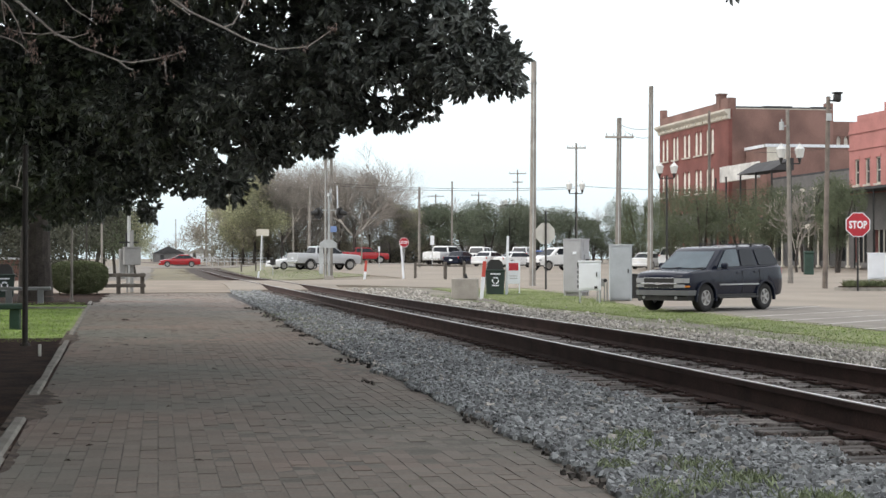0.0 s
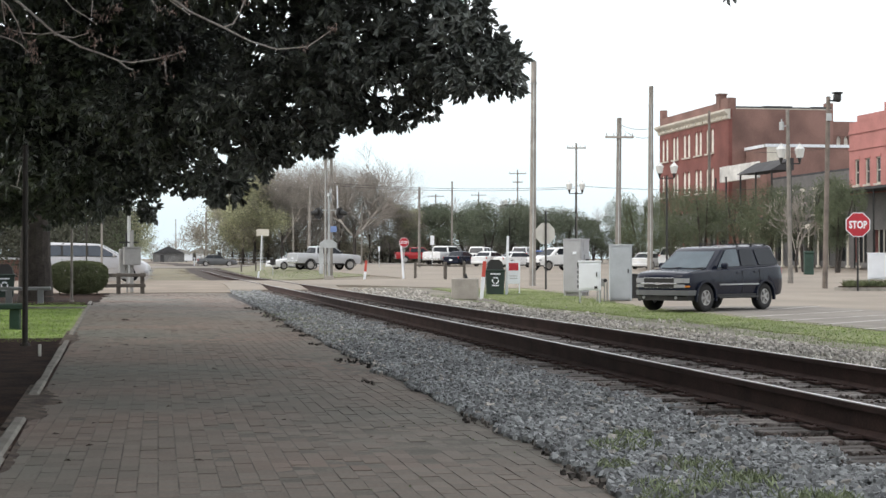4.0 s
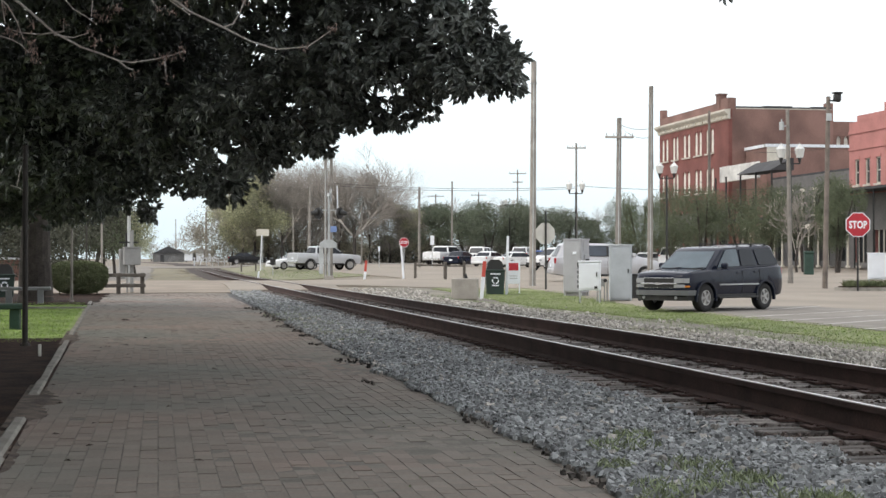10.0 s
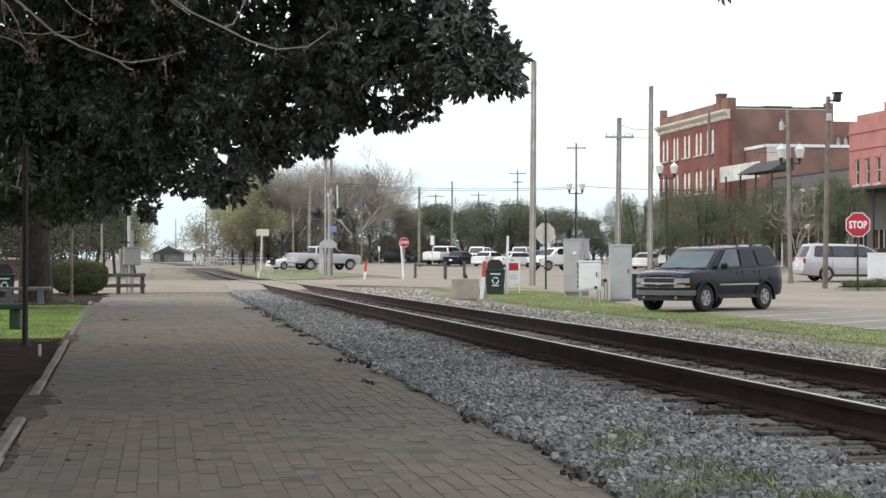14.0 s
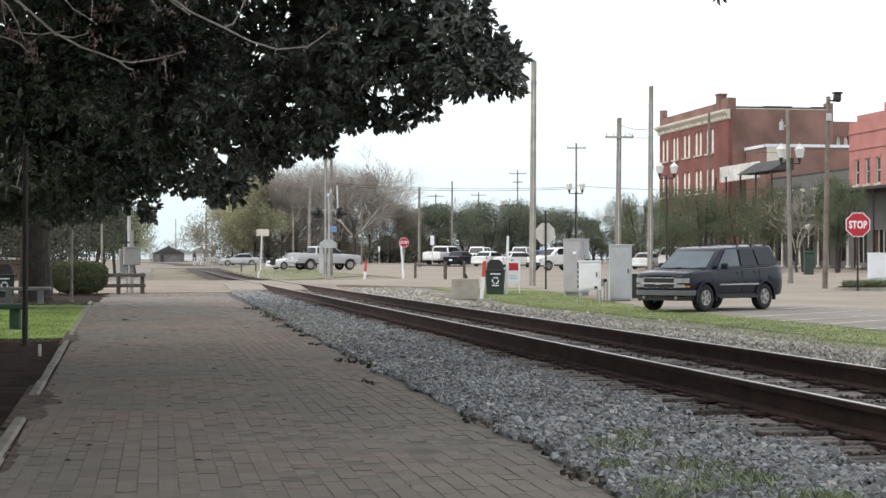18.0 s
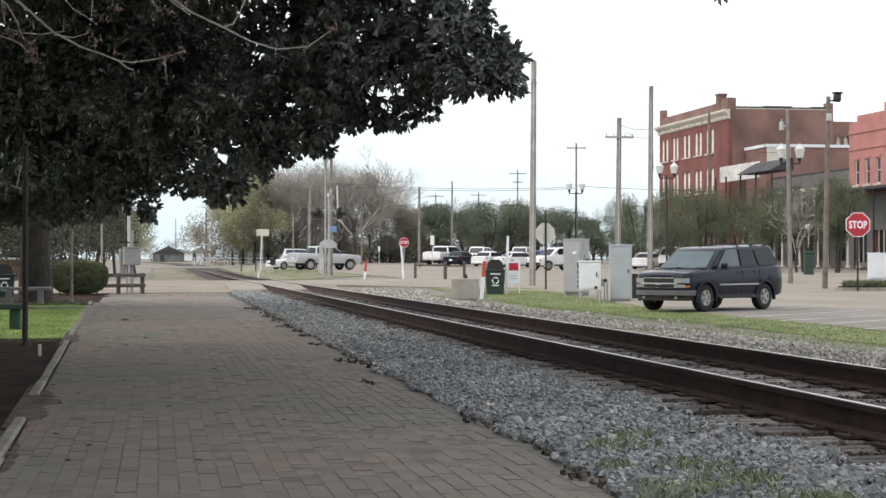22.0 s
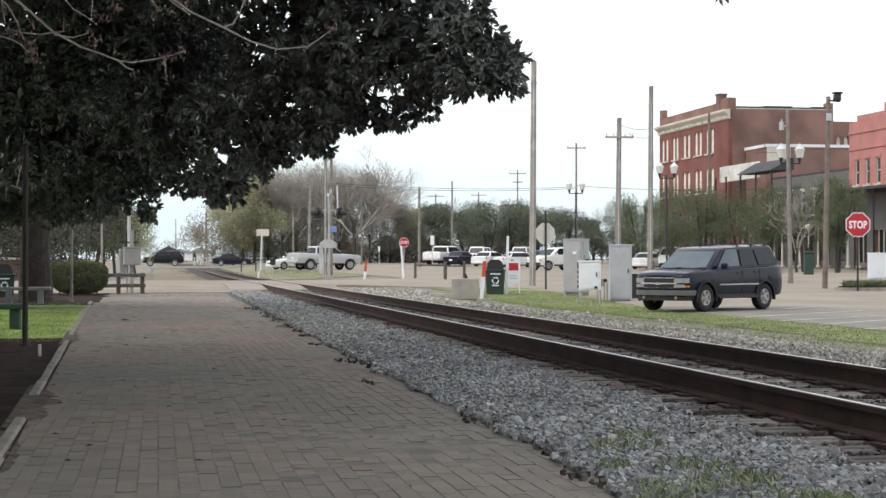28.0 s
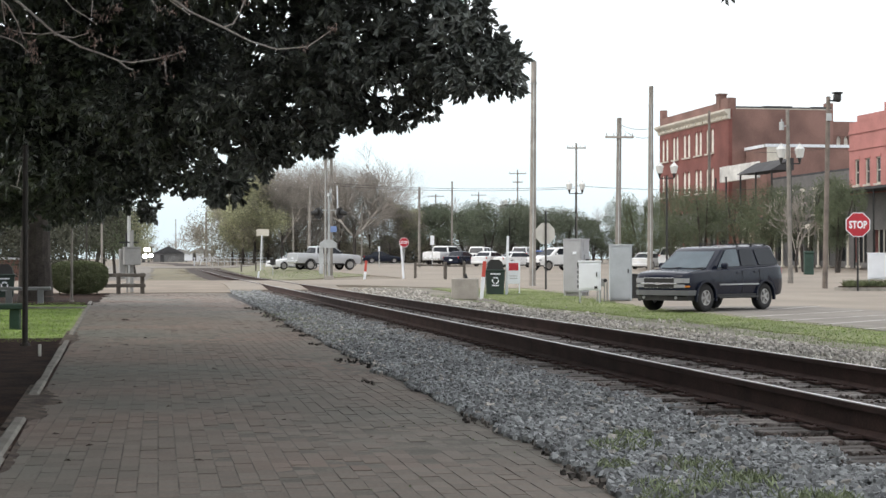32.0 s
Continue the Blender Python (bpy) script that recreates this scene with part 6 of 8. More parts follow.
# wheel stop signs and small posts far across the road
def small_sign(px, py, h, w, hh, m, label):
    ob = thing("small_sign", px, py, ground_z(px, py), label, "sign", -4)
    bm = B()
    rod(bm, (0, 0, -0.1), (0, 0, h), 0.035, 0.035, 6)
    part("post", bm, GALV, ob)
    bm = B()
    box(bm, 0, -0.05, h - hh, w, 0.02, hh)
    part("plate", bm, m, ob)
    return ob


small_sign(24.50, 147.99, 2.9, 0.36, 0.85, WHITEPAINT, "small white parking sign on a post")
small_sign(19.75, 148.81, 1.9, 0.18, 0.45, WHITEPAINT, "small pale sign on a thin post")
small_sign(9.47, 152.61, 3.75, 1.15, 0.62, CREAM, "pale wooden sign board on a tall post")
small_sign(8.20, 120.35, 1.2, 0.40, 0.42, BLACKIRON, "small dark square sign beside the grass")

# white rail fence beyond the far street
rf = thing("white_rail_fence", 9.60, 216.79, ground_z(9.60, 216.79), "distant white rail fence beside the line", "fence", 4)
for i in range(14):
    bm = B()
    box(bm, -5.0 + i * 0.78, 0, -0.1, 0.1, 0.1, 1.05)
    part("post", bm, WHITEPAINT, rf)
for fz in (0.35, 0.8):
    bm = B()
    box(bm, 0.07, -0.06, fz, 10.4, 0.04, 0.13)
    part("rail", bm, WHITEPAINT, rf)
guard_rail(8.08, 150.82, 1.3, -6, "low white timber barrier beyond the grass", 0.8)

# long low red wall with a pale coping, across the park road
low_wall = thing("park_wall", -9.04, 93.90, ground_z(-9.04, 93.90), "long low red wall with a white coping across the park", "wall", 0)
RED_WALL = mat("red_wall_paint", (0.23, 0.12, 0.10), 0.85, var=0.2, scale=1.5, fine=25, stain=0.2)
bm = B()
box(bm, 0.0, 0, -0.1, 5.2, 0.25, 1.28)
part("wall_body", bm, RED_WALL, low_wall)
bm = B()
box(bm, 0.0, 0, 1.18, 5.3, 0.36, 0.12, bevel=0.02)
part("coping", bm, WHITEPAINT, low_wall)


# ---- plants ----
def leaf_mesh(name, centres, dirs, size, width, rng, fold=0.25, round_leaf=False):
    """Many folded rhombic leaves; centres and growing directions as arrays."""
    n = len(centres)
    d = dirs / np.maximum(1e-6, np.linalg.norm(dirs, axis=1, keepdims=True))
    r = rng.normal(size=(n, 3))
    side = np.cross(d, r)
    side /= np.maximum(1e-6, np.linalg.norm(side, axis=1, keepdims=True))
    up = np.cross(side, d)
    s = (size * rng.uniform(0.7, 1.25, n))[:, None]
    half = s * width * 0.5
    lift = up * s * fold * 0.3
    a = centres - d * s * 0.5
    c = centres + d * s * 0.5 - up * s * 0.10
    b1, b2 = centres - d * s * 0.18 + side * half * 0.9 + lift, centres + d * s * 0.22 + side * half * 0.85 + lift
    e1, e2 = centres - d * s * 0.18 - side * half * 0.9 + lift, centres + d * s * 0.22 - side * half * 0.85 + lift
    k = np.arange(n)
    if round_leaf:
        v = np.stack([a, b1, b2, c, e2, e1], 1).reshape(-1, 3)
        k = k * 6
        f = np.concatenate([np.stack([k, k + 1, k + 2, k + 3], 1), np.stack([k, k + 3, k + 4, k + 5], 1)])
    else:
        v = np.stack([a, b1 + d * s * 0.18, c, e1 + d * s * 0.18], 1).reshape(-1, 3)
        k = k * 4
        f = np.concatenate([np.stack([k, k + 1, k + 2], 1), np.stack([k, k + 2, k + 3], 1)])
    return v, f


def crown(name, lobes, n, size, width, material, parent, seed, shell=0.55, droop=0.2, round_leaf=False):
    """Leaves in the outer shells of uneven lobes (x, y, z, rx, ry, rz)."""
    rng = np.random.default_rng(seed)
    lo = np.array(lobes, float)
    wgt = (lo[:, 3] * lo[:, 4] + lo[:, 3] * lo[:, 5] + lo[:, 4] * lo[:, 5])
    idx = rng.choice(len(lo), n, p=wgt / wgt.sum())
    u = rng.normal(size=(n, 3))
    u /= np.linalg.norm(u, axis=1, keepdims=True)
    rad = (shell + (1 - shell) * rng.random(n) ** 0.7) * (1 + 0.16 * np.sin(u[:, 0] * 7 + idx) * np.cos(u[:, 2] * 6 + idx * 2.1))
    # gather leaves into clumps so that gaps stay between
    clump = rng.normal(size=(max(4, n // 14), 3))
    clump /= np.linalg.norm(clump, axis=1, keepdims=True)
    pick = rng.integers(0, len(clump), n)
    u = u * 0.30 + clump[pick]
    u /= np.linalg.norm(u, axis=1, keepdims=True)
    c = lo[idx, :3] + u * rad[:, None] * lo[idx, 3:]
    d = u + rng.normal(size=(n, 3)) * 0.7 - np.array([0, 0, droop])
    v, f = leaf_mesh(name, c, d, size, width, rng, round_leaf=round_leaf)
    return raw(name, v.tolist(), f.tolist(), material, parent)


def rosettes(name, lobes, n, per, size, width, material, parent, seed, shell=0.5, droop=0.35, gap=0.0):
    """Whorls of leaves at the twig ends, spread through the outer part of uneven lobes; gap opens voids between boughs."""
    rng = np.random.default_rng(seed)
    lo = np.array(lobes, float)
    wgt = lo[:, 3] * lo[:, 4] + lo[:, 3] * lo[:, 5] + lo[:, 4] * lo[:, 5]
    idx = rng.choice(len(lo), n, p=wgt / wgt.sum())
    u = rng.normal(size=(n, 3))
    u /= np.linalg.norm(u, axis=1, keepdims=True)
    rad = shell + (1 - shell) * rng.random(n) ** 0.6
    c = lo[idx, :3] + u * rad[:, None] * lo[idx, 3:]
    if gap:
        keep = np.array([noise.noise((q[0] * 0.9, q[1] * 0.9, q[2] * 1.1)) > gap - 0.5 for q in c])
        c, u = c[keep], u[keep]
    axis = u + np.array([0, -0.3, -droop]) + rng.normal(size=c.shape) * 0.35
    axis /= np.linalg.norm(axis, axis=1, keepdims=True)
    c, axis = np.repeat(c, per, 0), np.repeat(axis, per, 0)
    d = rng.normal(size=c.shape) * 0.62 + axis * 0.75 + np.array([0, 0, -0.30])
    d /= np.linalg.norm(d, axis=1, keepdims=True)
    v, f = leaf_mesh(name, c + d * size * 0.6, d, size, width, rng, round_leaf=True)
    return raw(name, v.tolist(), f.tolist(), material, parent)


def limb(bm, pts, r0, r1, seg=7):
    n = len(pts) - 1
    for i in range(n):
        rod(bm, pts[i], pts[i + 1], r0 + (r1 - r0) * i / n, r0 + (r1 - r0) * (i + 1) / n, seg)
    return bm


def branchy(parent, rng, height, spread, levels, start, r0, twig_m, name="branch_crown", fork=(3, 4), up=0.35):
    """A crown of bare forking branches as tapered three-sided tubes."""
    V, Fc = [], []

    def tube(p, q, a, b):
        d = (q - p).normalized()
        s = d.orthogonal().normalized()
        t = d.cross(s)
        k = len(V)
        for o, r in ((p, a), (q, b)):
            for i in range(3):
                an = 2.0944 * i
                V.append(o + s * (math.cos(an) * r) + t * (math.sin(an) * r))
        for i in range(3):
            j = (i + 1) % 3
            Fc.append((k + i, k + j, k + 3 + j, k + 3 + i))

    def grow(p, d, length, r, lev):
        q = p + d * length * 0.5 + Vector((rng.gauss(0, 1), rng.gauss(0, 1), rng.gauss(0, 1))) * length * 0.05
        e = q + (d + Vector((rng.gauss(0, 0.18), rng.gauss(0, 0.18), 0.08))).normalized() * length * 0.5
        tube(p, q, r, r * 0.82)
        tube(q, e, r * 0.82, r * 0.62)
        if lev == 0:
            return
        for _ in range(rng.randint(*fork)):
            nd = (d + Vector((rng.gauss(0, 0.55), rng.gauss(0, 0.55), rng.gauss(up * 0.6, 0.3)))).normalized()
            base = p.lerp(e, rng.uniform(0.45, 1.0))
            grow(base, nd, length * rng.uniform(0.58, 0.82), max(0.008, r * 0.55), lev - 1)

    for _ in range(4):
        d = Vector((rng.gauss(0, spread), rng.gauss(0, spread), 1)).normalized()
        grow(Vector((0, 0, start)), d, (height - start) * rng.uniform(0.32, 0.42), r0, levels)
    return raw(name, V, Fc, twig_m, parent)


def bare_tree(x, y, height, seed, label, haze=0, leaf_m=None, spread=0.45, levels=4):
    rng = random.Random(seed)
    ob = thing("bare_tree", x, y, ground_z(x, y) - 0.1, label, "tree")
    bm = B()
    limb(bm, [(0, 0, 0), (rng.uniform(-.1, .1), 0, height * 0.14), (rng.uniform(-.2, .2), rng.uniform(-.2, .2), height * 0.30)], height * 0.017, height * 0.010)
    part("trunk", bm, BARK, ob)
    branchy(ob, rng, height, spread, levels, height * 0.2, height * 0.008, BARETWIG)
    if haze:
        lobes = [(rng.gauss(0, height * 0.16), rng.gauss(0, height * 0.16), height * rng.uniform(0.25, 0.85), height * 0.16, height * 0.16, height * 0.14) for _ in range(9)]
        tagged(crown("bud_haze", lobes, haze, 0.26, 0.5 if leaf_m is SPRINGLEAF else 0.16, leaf_m, ob, seed, 0.1), kind="stuff")
    return ob


def leafy_tree(x, y, height, width, seed, label, leaf_m=OAKLEAF, n=2600, size=0.26, name="oak_tree", trunks=2, low=0.36):
    rng = random.Random(seed)
    ob = thing(name, x, y, ground_z(x, y) - 0.05, label, "tree", group="street trees")
    for _ in range(trunks):
        bm = B()
        a = rng.uniform(0, 6.28)
        sx, sy = math.cos(a) * 0.12, math.sin(a) * 0.12
        limb(bm, [(sx, sy, 0), (sx * 2.5, sy * 2.5, height * 0.22), (sx * 6, sy * 6, height * 0.5), (sx * 9, sy * 9, height * 0.75)], height * 0.020, height * 0.007)
        part("trunk", bm, BARK, ob)
    lobes = []
    for _ in range(15):
        a, q = rng.uniform(0, 6.28), rng.uniform(0.05, 0.42)
        lobes.append((math.cos(a) * width * q, math.sin(a) * width * q, height * rng.uniform(low, 0.84), width * rng.uniform(0.13, 0.22), width * rng.uniform(0.13, 0.22), height * rng.uniform(0.11, 0.18)))
    crown("crown", lobes, n, size, 0.55, leaf_m, ob, seed, 0.25)
    return ob


# evergreen over the walk
mag = thing("magnolia_tree", -3.45, 48.29, ground_z(-3.45, 48.29) - 0.1, "large dark evergreen magnolia spreading over the walk", "tree")
mx, my = -3.45, 48.29
mz = ground_z(-3.45, 48.29) - 0.1
bm = B()
limb(bm, [(0, 0, 0), (0.02, 0, 0.25), (0.0, 0, 1.2), (0.03, -0.05, 2.4), (0.1, -0.3, 4.2), (0.3, -1.0, 7.0)], 0.54, 0.30, 14)
part("trunk", bm, BARK, mag)
LOBES = [((-3.07, 39.09, 4.69), 2.7, 2.2), ((-4.81, 43.45, 2.92), 2.2, 1.2), ((-3.11, 43.15, 2.70), 1.3, 0.75), ((-1.93, 41.94, 2.66), 1.0, 0.75), ((-1.41, 38.80, 3.39), 2.0, 1.3),
         ((-0.37, 37.61, 3.14), 0.9, 0.5), ((0.59, 35.41, 2.99), 0.8, 0.48), ((1.26, 34.28, 2.74), 0.55, 0.45), ((0.24, 35.47, 4.35), 1.95, 1.25), ((1.56, 33.22, 4.05), 1.4, 0.95), ((1.78, 33.18, 3.20), 0.60, 0.50), ((1.43, 34.25, 2.63), 0.50, 0.42), ((0.88, 35.36, 2.61), 0.6, 0.35), ((2.13, 32.61, 3.22), 0.45, 0.5), ((2.87, 30.96, 3.39), 0.42, 0.36), ((2.59, 32.03, 3.63), 0.5, 0.45),
         ((2.37, 32.06, 4.45), 1.5, 1.25), ((2.30, 32.58, 3.33), 0.42, 0.42), ((2.92, 30.95, 3.65), 0.50, 0.50), ((3.44, 29.85, 4.85), 1.5, 1.2), ((3.29, 30.38, 4.08), 0.55, 0.5),
         ((4.37, 29.18, 5.09), 1.35, 1.15), ((4.99, 28.06, 4.76), 0.95, 0.85), ((5.56, 27.45, 4.41), 0.55, 0.50), ((5.85, 27.41, 4.22), 0.40, 0.36), ((5.71, 27.43, 4.55), 0.34, 0.34), ((5.47, 27.98, 4.96), 0.36, 0.4), ((5.99, 27.38, 4.03), 0.18, 0.14), ((5.23, 27.51, 4.17), 0.55, 0.30),
         ((5.39, 28.50, 5.52), 0.45, 0.6), ((-0.36, 36.59, 5.48), 2.6, 1.8), ((2.91, 31.97, 5.43), 1.6, 1.3),
         # high and outer lobes mostly out of view, added for shade on the walk
         ((-3.21, 35.05, 8.14), 4.0, 2.6), ((1.25, 31.24, 7.84), 3.6, 2.4), ((3.91, 28.75, 7.21), 2.4, 1.6), ((-1.46, 24.60, 7.30), 3.0, 1.5), ((-7.81, 41.93, 5.97), 4.0, 3.0)]
lob = [(c[0] - mx, c[1] - my, c[2] - mz, r * 1.0, r * 1.25, rz) for c, r, rz in LOBES]
wide = [q for q in lob if q[3] >= 1.9]
fine_lobes = [q for q in lob if q[3] < 1.9]
inner = [(x, y + 0.4, z + 0.1, r * 0.86, ry * 0.86, rz * 0.86) for x, y, z, r, ry, rz in wide]
crown("inner_crown", inner, 84000, 0.26, 0.58, MAGLEAF, mag, 21, 0.05, 0.35)
rosettes("crown", wide, 14000, 8, 0.18, 0.42, MAGLEAF, mag, 25, 0.5, 0.5, 0.37)
rosettes("crown", [(x, y, z, r * 1.06, ry * 1.06, rz * 1.06) for x, y, z, r, ry, rz in fine_lobes], 3300, 7, 0.185, 0.45, MAGLEAF, mag, 22, 0.12, 0.4, 0.10)
tip = [(c[0] - mx, c[1] - my, c[2] - mz, r, r, rz) for c, r, rz in (((5.86, 27.45, 4.40), 0.26, 0.30), ((5.62, 27.6, 4.72), 0.24, 0.26))]
rosettes("crown", tip, 85, 7, 0.185, 0.45, MAGLEAF, mag, 26, 0.1, 0.4)
# open sprays at the crown's edge, with sky between the leaves
SPRAYS = [((4.14, 29.73, 3.78), 0.55, 0.36), ((3.64, 29.82, 3.57), 0.40, 0.22), ((4.62, 29.14, 3.88), 0.42, 0.26), ((3.44, 29.85, 3.83), 0.34, 0.3), ((4.11, 29.53, 4.83), 0.4, 0.5), ((2.92, 30.95, 3.23), 0.34, 0.22), ((2.05, 32.12, 3.03), 0.5, 0.3), ((-0.19, 38.59, 2.16), 0.25, 0.25)]
spr = [(c[0] - mx, c[1] - my, c[2] - mz, r, r, rz) for c, r, rz in SPRAYS]
rosettes("edge_spray", spr, 290, 6, 0.17, 0.44, MAGLEAF, mag, 23, 0.1, 0.35)
bm = B()
for (x, y, z, r, _, rz) in spr:
    rngs = random.Random(int(x * 100))
    for _k in range(4):
        limb(bm, [(x - r, y + 0.3, z + 0.5), (x + rngs.uniform(-r, r) * 0.3, y, z + rngs.uniform(-rz, rz) * 0.4), (x + rngs.uniform(-r, r), y, z + rngs.uniform(-rz, rz) * 0.8)], 0.018, 0.006, 5)
tagged(part("spray_twig", bm, BARK, mag), kind="stuff")
bm = B()
for c, r, rz in LOBES[::2]:
    e = Vector((c[0] - mx, c[1] - my, c[2] - mz))
    s = Vector((0.15, -0.5, 4.0))
    m1 = s.lerp(e, 0.5) + Vector((0, 0, 0.8))
    limb(bm, [s, m1, e], 0.16, 0.03, 6)
part("limb", bm, BARK, mag)

# evergreens added out of view overhead, beside and behind, to shade the walk
def shade_tree(x, y, height, label, lobes, n, seed):
    ob = thing("shade_evergreen", x, y, ground_z(x, y) - 0.1, label, "tree")
    bm = B()
    limb(bm, [(0, 0, 0), (0.05, 0, 1.2), (0.0, 0.1, 3.5), (0.2, 0.1, height * 0.7)], 0.34, 0.14, 10)
    part("trunk", bm, BARK, ob)
    crown("crown", lobes, n, 0.42, 0.5, MAGLEAF, ob, seed, 0.1)
    return ob


shade_tree(-7.5, 8.0, 10.0, "unseen evergreen tree added overhead to shade the walk", [(a, b, 6.8 + 0.7 * math.sin(a * 1.7 + b), 2.6, 2.6, 1.7) for a in (-4, -0.5, 3.0, 6.8, 9.6) for b in (-9, -5, -1, 3.5, 8, 11.0) if not (a > 5 and b < 3) and not (a > 9 and b < 8)] + [(8.0, 3.5, 6.7, 2.3, 2.4, 1.6), (5.0, -1.5, 5.3, 2.0, 2.4, 1.1), (5.2, 2.5, 5.3, 2.0, 2.4, 1.1), (5.0, 6.5, 5.4, 2.0, 2.4, 1.1), (2.5, 4.5, 4.8, 2.0, 3.0, 1.3), (5.0, -1.0, 6.6, 2.4, 2.4, 1.6), (5.0, -4.5, 6.8, 2.4, 2.4, 1.6)], 88000, 61)
for i, (bx, by) in enumerate(((-12, 1), (-11, 7), (-12, 13), (-12.5, 19), (-13.5, 25), (-14.5, 31), (-16.5, 38))):
    shade_tree(bx, by, 11.0, "unseen evergreen tree added beside the walk to block sky light", [(1.3 * math.sin(k * 2.4 + i), 1.5 * math.cos(k * 1.9), 1.9 + 1.2 * k, 3.0, 3.4, 1.8) for k in range(8 if i < 3 else 4)], 7000 if i < 3 else 3600, 80 + i)
for i, bx in enumerate((-22, -13, -4, 5, 14, 23, 33)):
    shade_tree(bx, -17.0 - 3 * math.sin(i * 2.2), 12.0, "unseen evergreen tree added behind to block sky light", [(1.5 * math.sin(k * 2.4 + i), 1.5 * math.cos(k * 1.9), 2.2 + 1.25 * k, 3.2, 3.0, 1.8) for k in range(8)], 5200, 70 + i)

# budding twigs of a nearer tree
def twig_tree():
    rng = random.Random(31)
    ob = thing("budding_branches", -2.55, 14.64, ground_z(-2.55, 14.64) - 0.1, "leafless grey tree with reddish buds reaching over the walk", "tree")
    ox, oy = -2.55, 14.64
    oz = ground_z(-2.55, 14.64) - 0.1
    bm = B()
    limb(bm, [(0, 0, 0), (0.05, 0.02, 1.5), (0.0, 0.1, 3.0), (0.2, 0.1, 4.5), (0.5, 0, 6.0)], 0.15, 0.07, 9)
    part("trunk", bm, BARK, ob)
    Y1 = 14.3
    paths = [
        [(-2.45, 14.63, 3.85), (-1.60, 14.4, 3.52), (-1.15, Y1, 3.23), (-1.01, Y1, 3.11), (-0.87, Y1, 2.99), (-0.64, Y1, 2.87), (-0.46, Y1, 2.81), (-0.33, Y1, 2.76), (-0.21, Y1, 2.75), (-0.04, Y1, 2.78), (0.09, Y1, 2.81), (0.2, Y1, 2.85)],
        [(-2.45, 14.63, 3.85), (-0.73, 13.93, 3.53), (-0.00, 13.70, 3.29), (0.25, 13.66, 3.10), (0.52, 13.61, 2.97), (0.73, 13.57, 2.86), (0.95, 13.53, 2.79), (1.20, 13.49, 2.81), (1.41, 13.46, 2.96)],
        [(0.52, 13.61, 2.97), (0.60, 13.6, 3.0), (0.66, 13.6, 3.10), (0.70, 13.6, 3.22)],
        [(-2.45, 14.63, 3.60), (-1.60, Y1, 3.10), (-1.31, Y1, 2.95), (-1.21, Y1, 2.92), (-1.14, Y1, 2.88), (-1.08, Y1, 2.82)],
        [(-0.87, Y1, 2.99), (-0.98, Y1, 2.97), (-1.13, Y1, 2.98), (-1.24, Y1, 3.01)],
        [(-0.87, Y1, 2.99), (-0.79, Y1, 3.0), (-0.79, Y1, 3.08)],
        [(-1.60, 14.4, 3.52), (-0.90, Y1, 3.36), (-0.77, Y1, 3.26), (-0.71, Y1, 3.19), (-0.62, Y1, 3.14), (-0.52, Y1, 3.07)],
        [(-0.71, Y1, 3.40), (-0.55, Y1, 3.27), (-0.56, Y1, 3.14)],
        [(-0.87, Y1, 2.97), (-0.71, Y1, 2.95), (-0.59, Y1, 2.99)],
        [(-0.33, Y1, 2.76), (-0.26, Y1, 2.70), (-0.22, Y1, 2.69)],
        [(0.05, Y1, 2.79), (0.06, Y1, 2.67), (0.07, Y1, 2.63)],
        [(-0.20, Y1, 3.40), (-0.06, Y1, 3.29), (-0.01, Y1, 3.22)],
        [(-1.60, 14.4, 3.52), (-1.30, Y1, 3.25), (-1.27, Y1, 3.06)],
        [(-1.60, 14.4, 3.52), (-1.25, Y1, 3.21), (-1.17, Y1, 3.07), (-1.12, Y1, 2.93)],
        [(-0.15, Y1, 3.40), (0.09, Y1, 3.29), (0.26, Y1, 3.17)],
    ]
    for i, p in enumerate(paths):
        p = [Vector(q) - Vector((ox, oy, oz)) for q in p]
        bm = B()
        limb(bm, p, 0.013 if i < 2 else 0.0075, 0.004, 6)
        for q in p[2:]:
            ball(bm, q.x, q.y, q.z, 0.009, 1.0, 1)          # nodes
        part("branch", bm, TWIG, ob)
    # hanging bunches of buds at the twig ends
    bunches = [(-1.23, 3.01, 5), (-1.17, 2.99, 4), (-1.07, 2.92, 6), (-1.05, 2.85, 8), (-1.03, 2.77, 7), (-1.05, 3.06, 3), (-0.78, 3.08, 3), (-0.58, 3.01, 3), (-0.54, 2.92, 4), (-0.51, 2.95, 3), (-0.34, 2.85, 3),
               (-0.22, 2.68, 2), (-0.25, 2.77, 1), (-0.01, 2.78, 3), (0.05, 2.81, 3), (0.10, 2.82, 3), (0.15, 2.84, 3), (0.20, 2.86, 4), (0.07, 2.63, 2), (-0.48, 3.13, 4), (-0.43, 3.17, 3), (-0.36, 3.20, 5), (-0.33, 3.22, 3), (-0.54, 3.16, 2),
               (0.02, 3.21, 3), (0.11, 3.20, 3), (0.22, 3.28, 3), (-1.26, 3.18, 3)]
    rg = np.random.default_rng(5)
    c = np.concatenate([np.tile((x, Y1 - 0.03, z), (n * 4, 1)) for x, z, n in bunches]) - np.array((ox, oy, oz))
    c = np.concatenate([c, np.tile(np.array((1.40, 13.45, 2.97)) - np.array((ox, oy, oz)), (22, 1)), np.tile(np.array((1.18, 13.48, 2.82)) - np.array((ox, oy, oz)), (12, 1)), np.tile(np.array((0.70, 13.59, 3.22)) - np.array((ox, oy, oz)), (16, 1))])
    c = c + rg.normal(size=c.shape) * np.array([0.024, 0.024, 0.026]) - np.array([0, 0, 0.015])
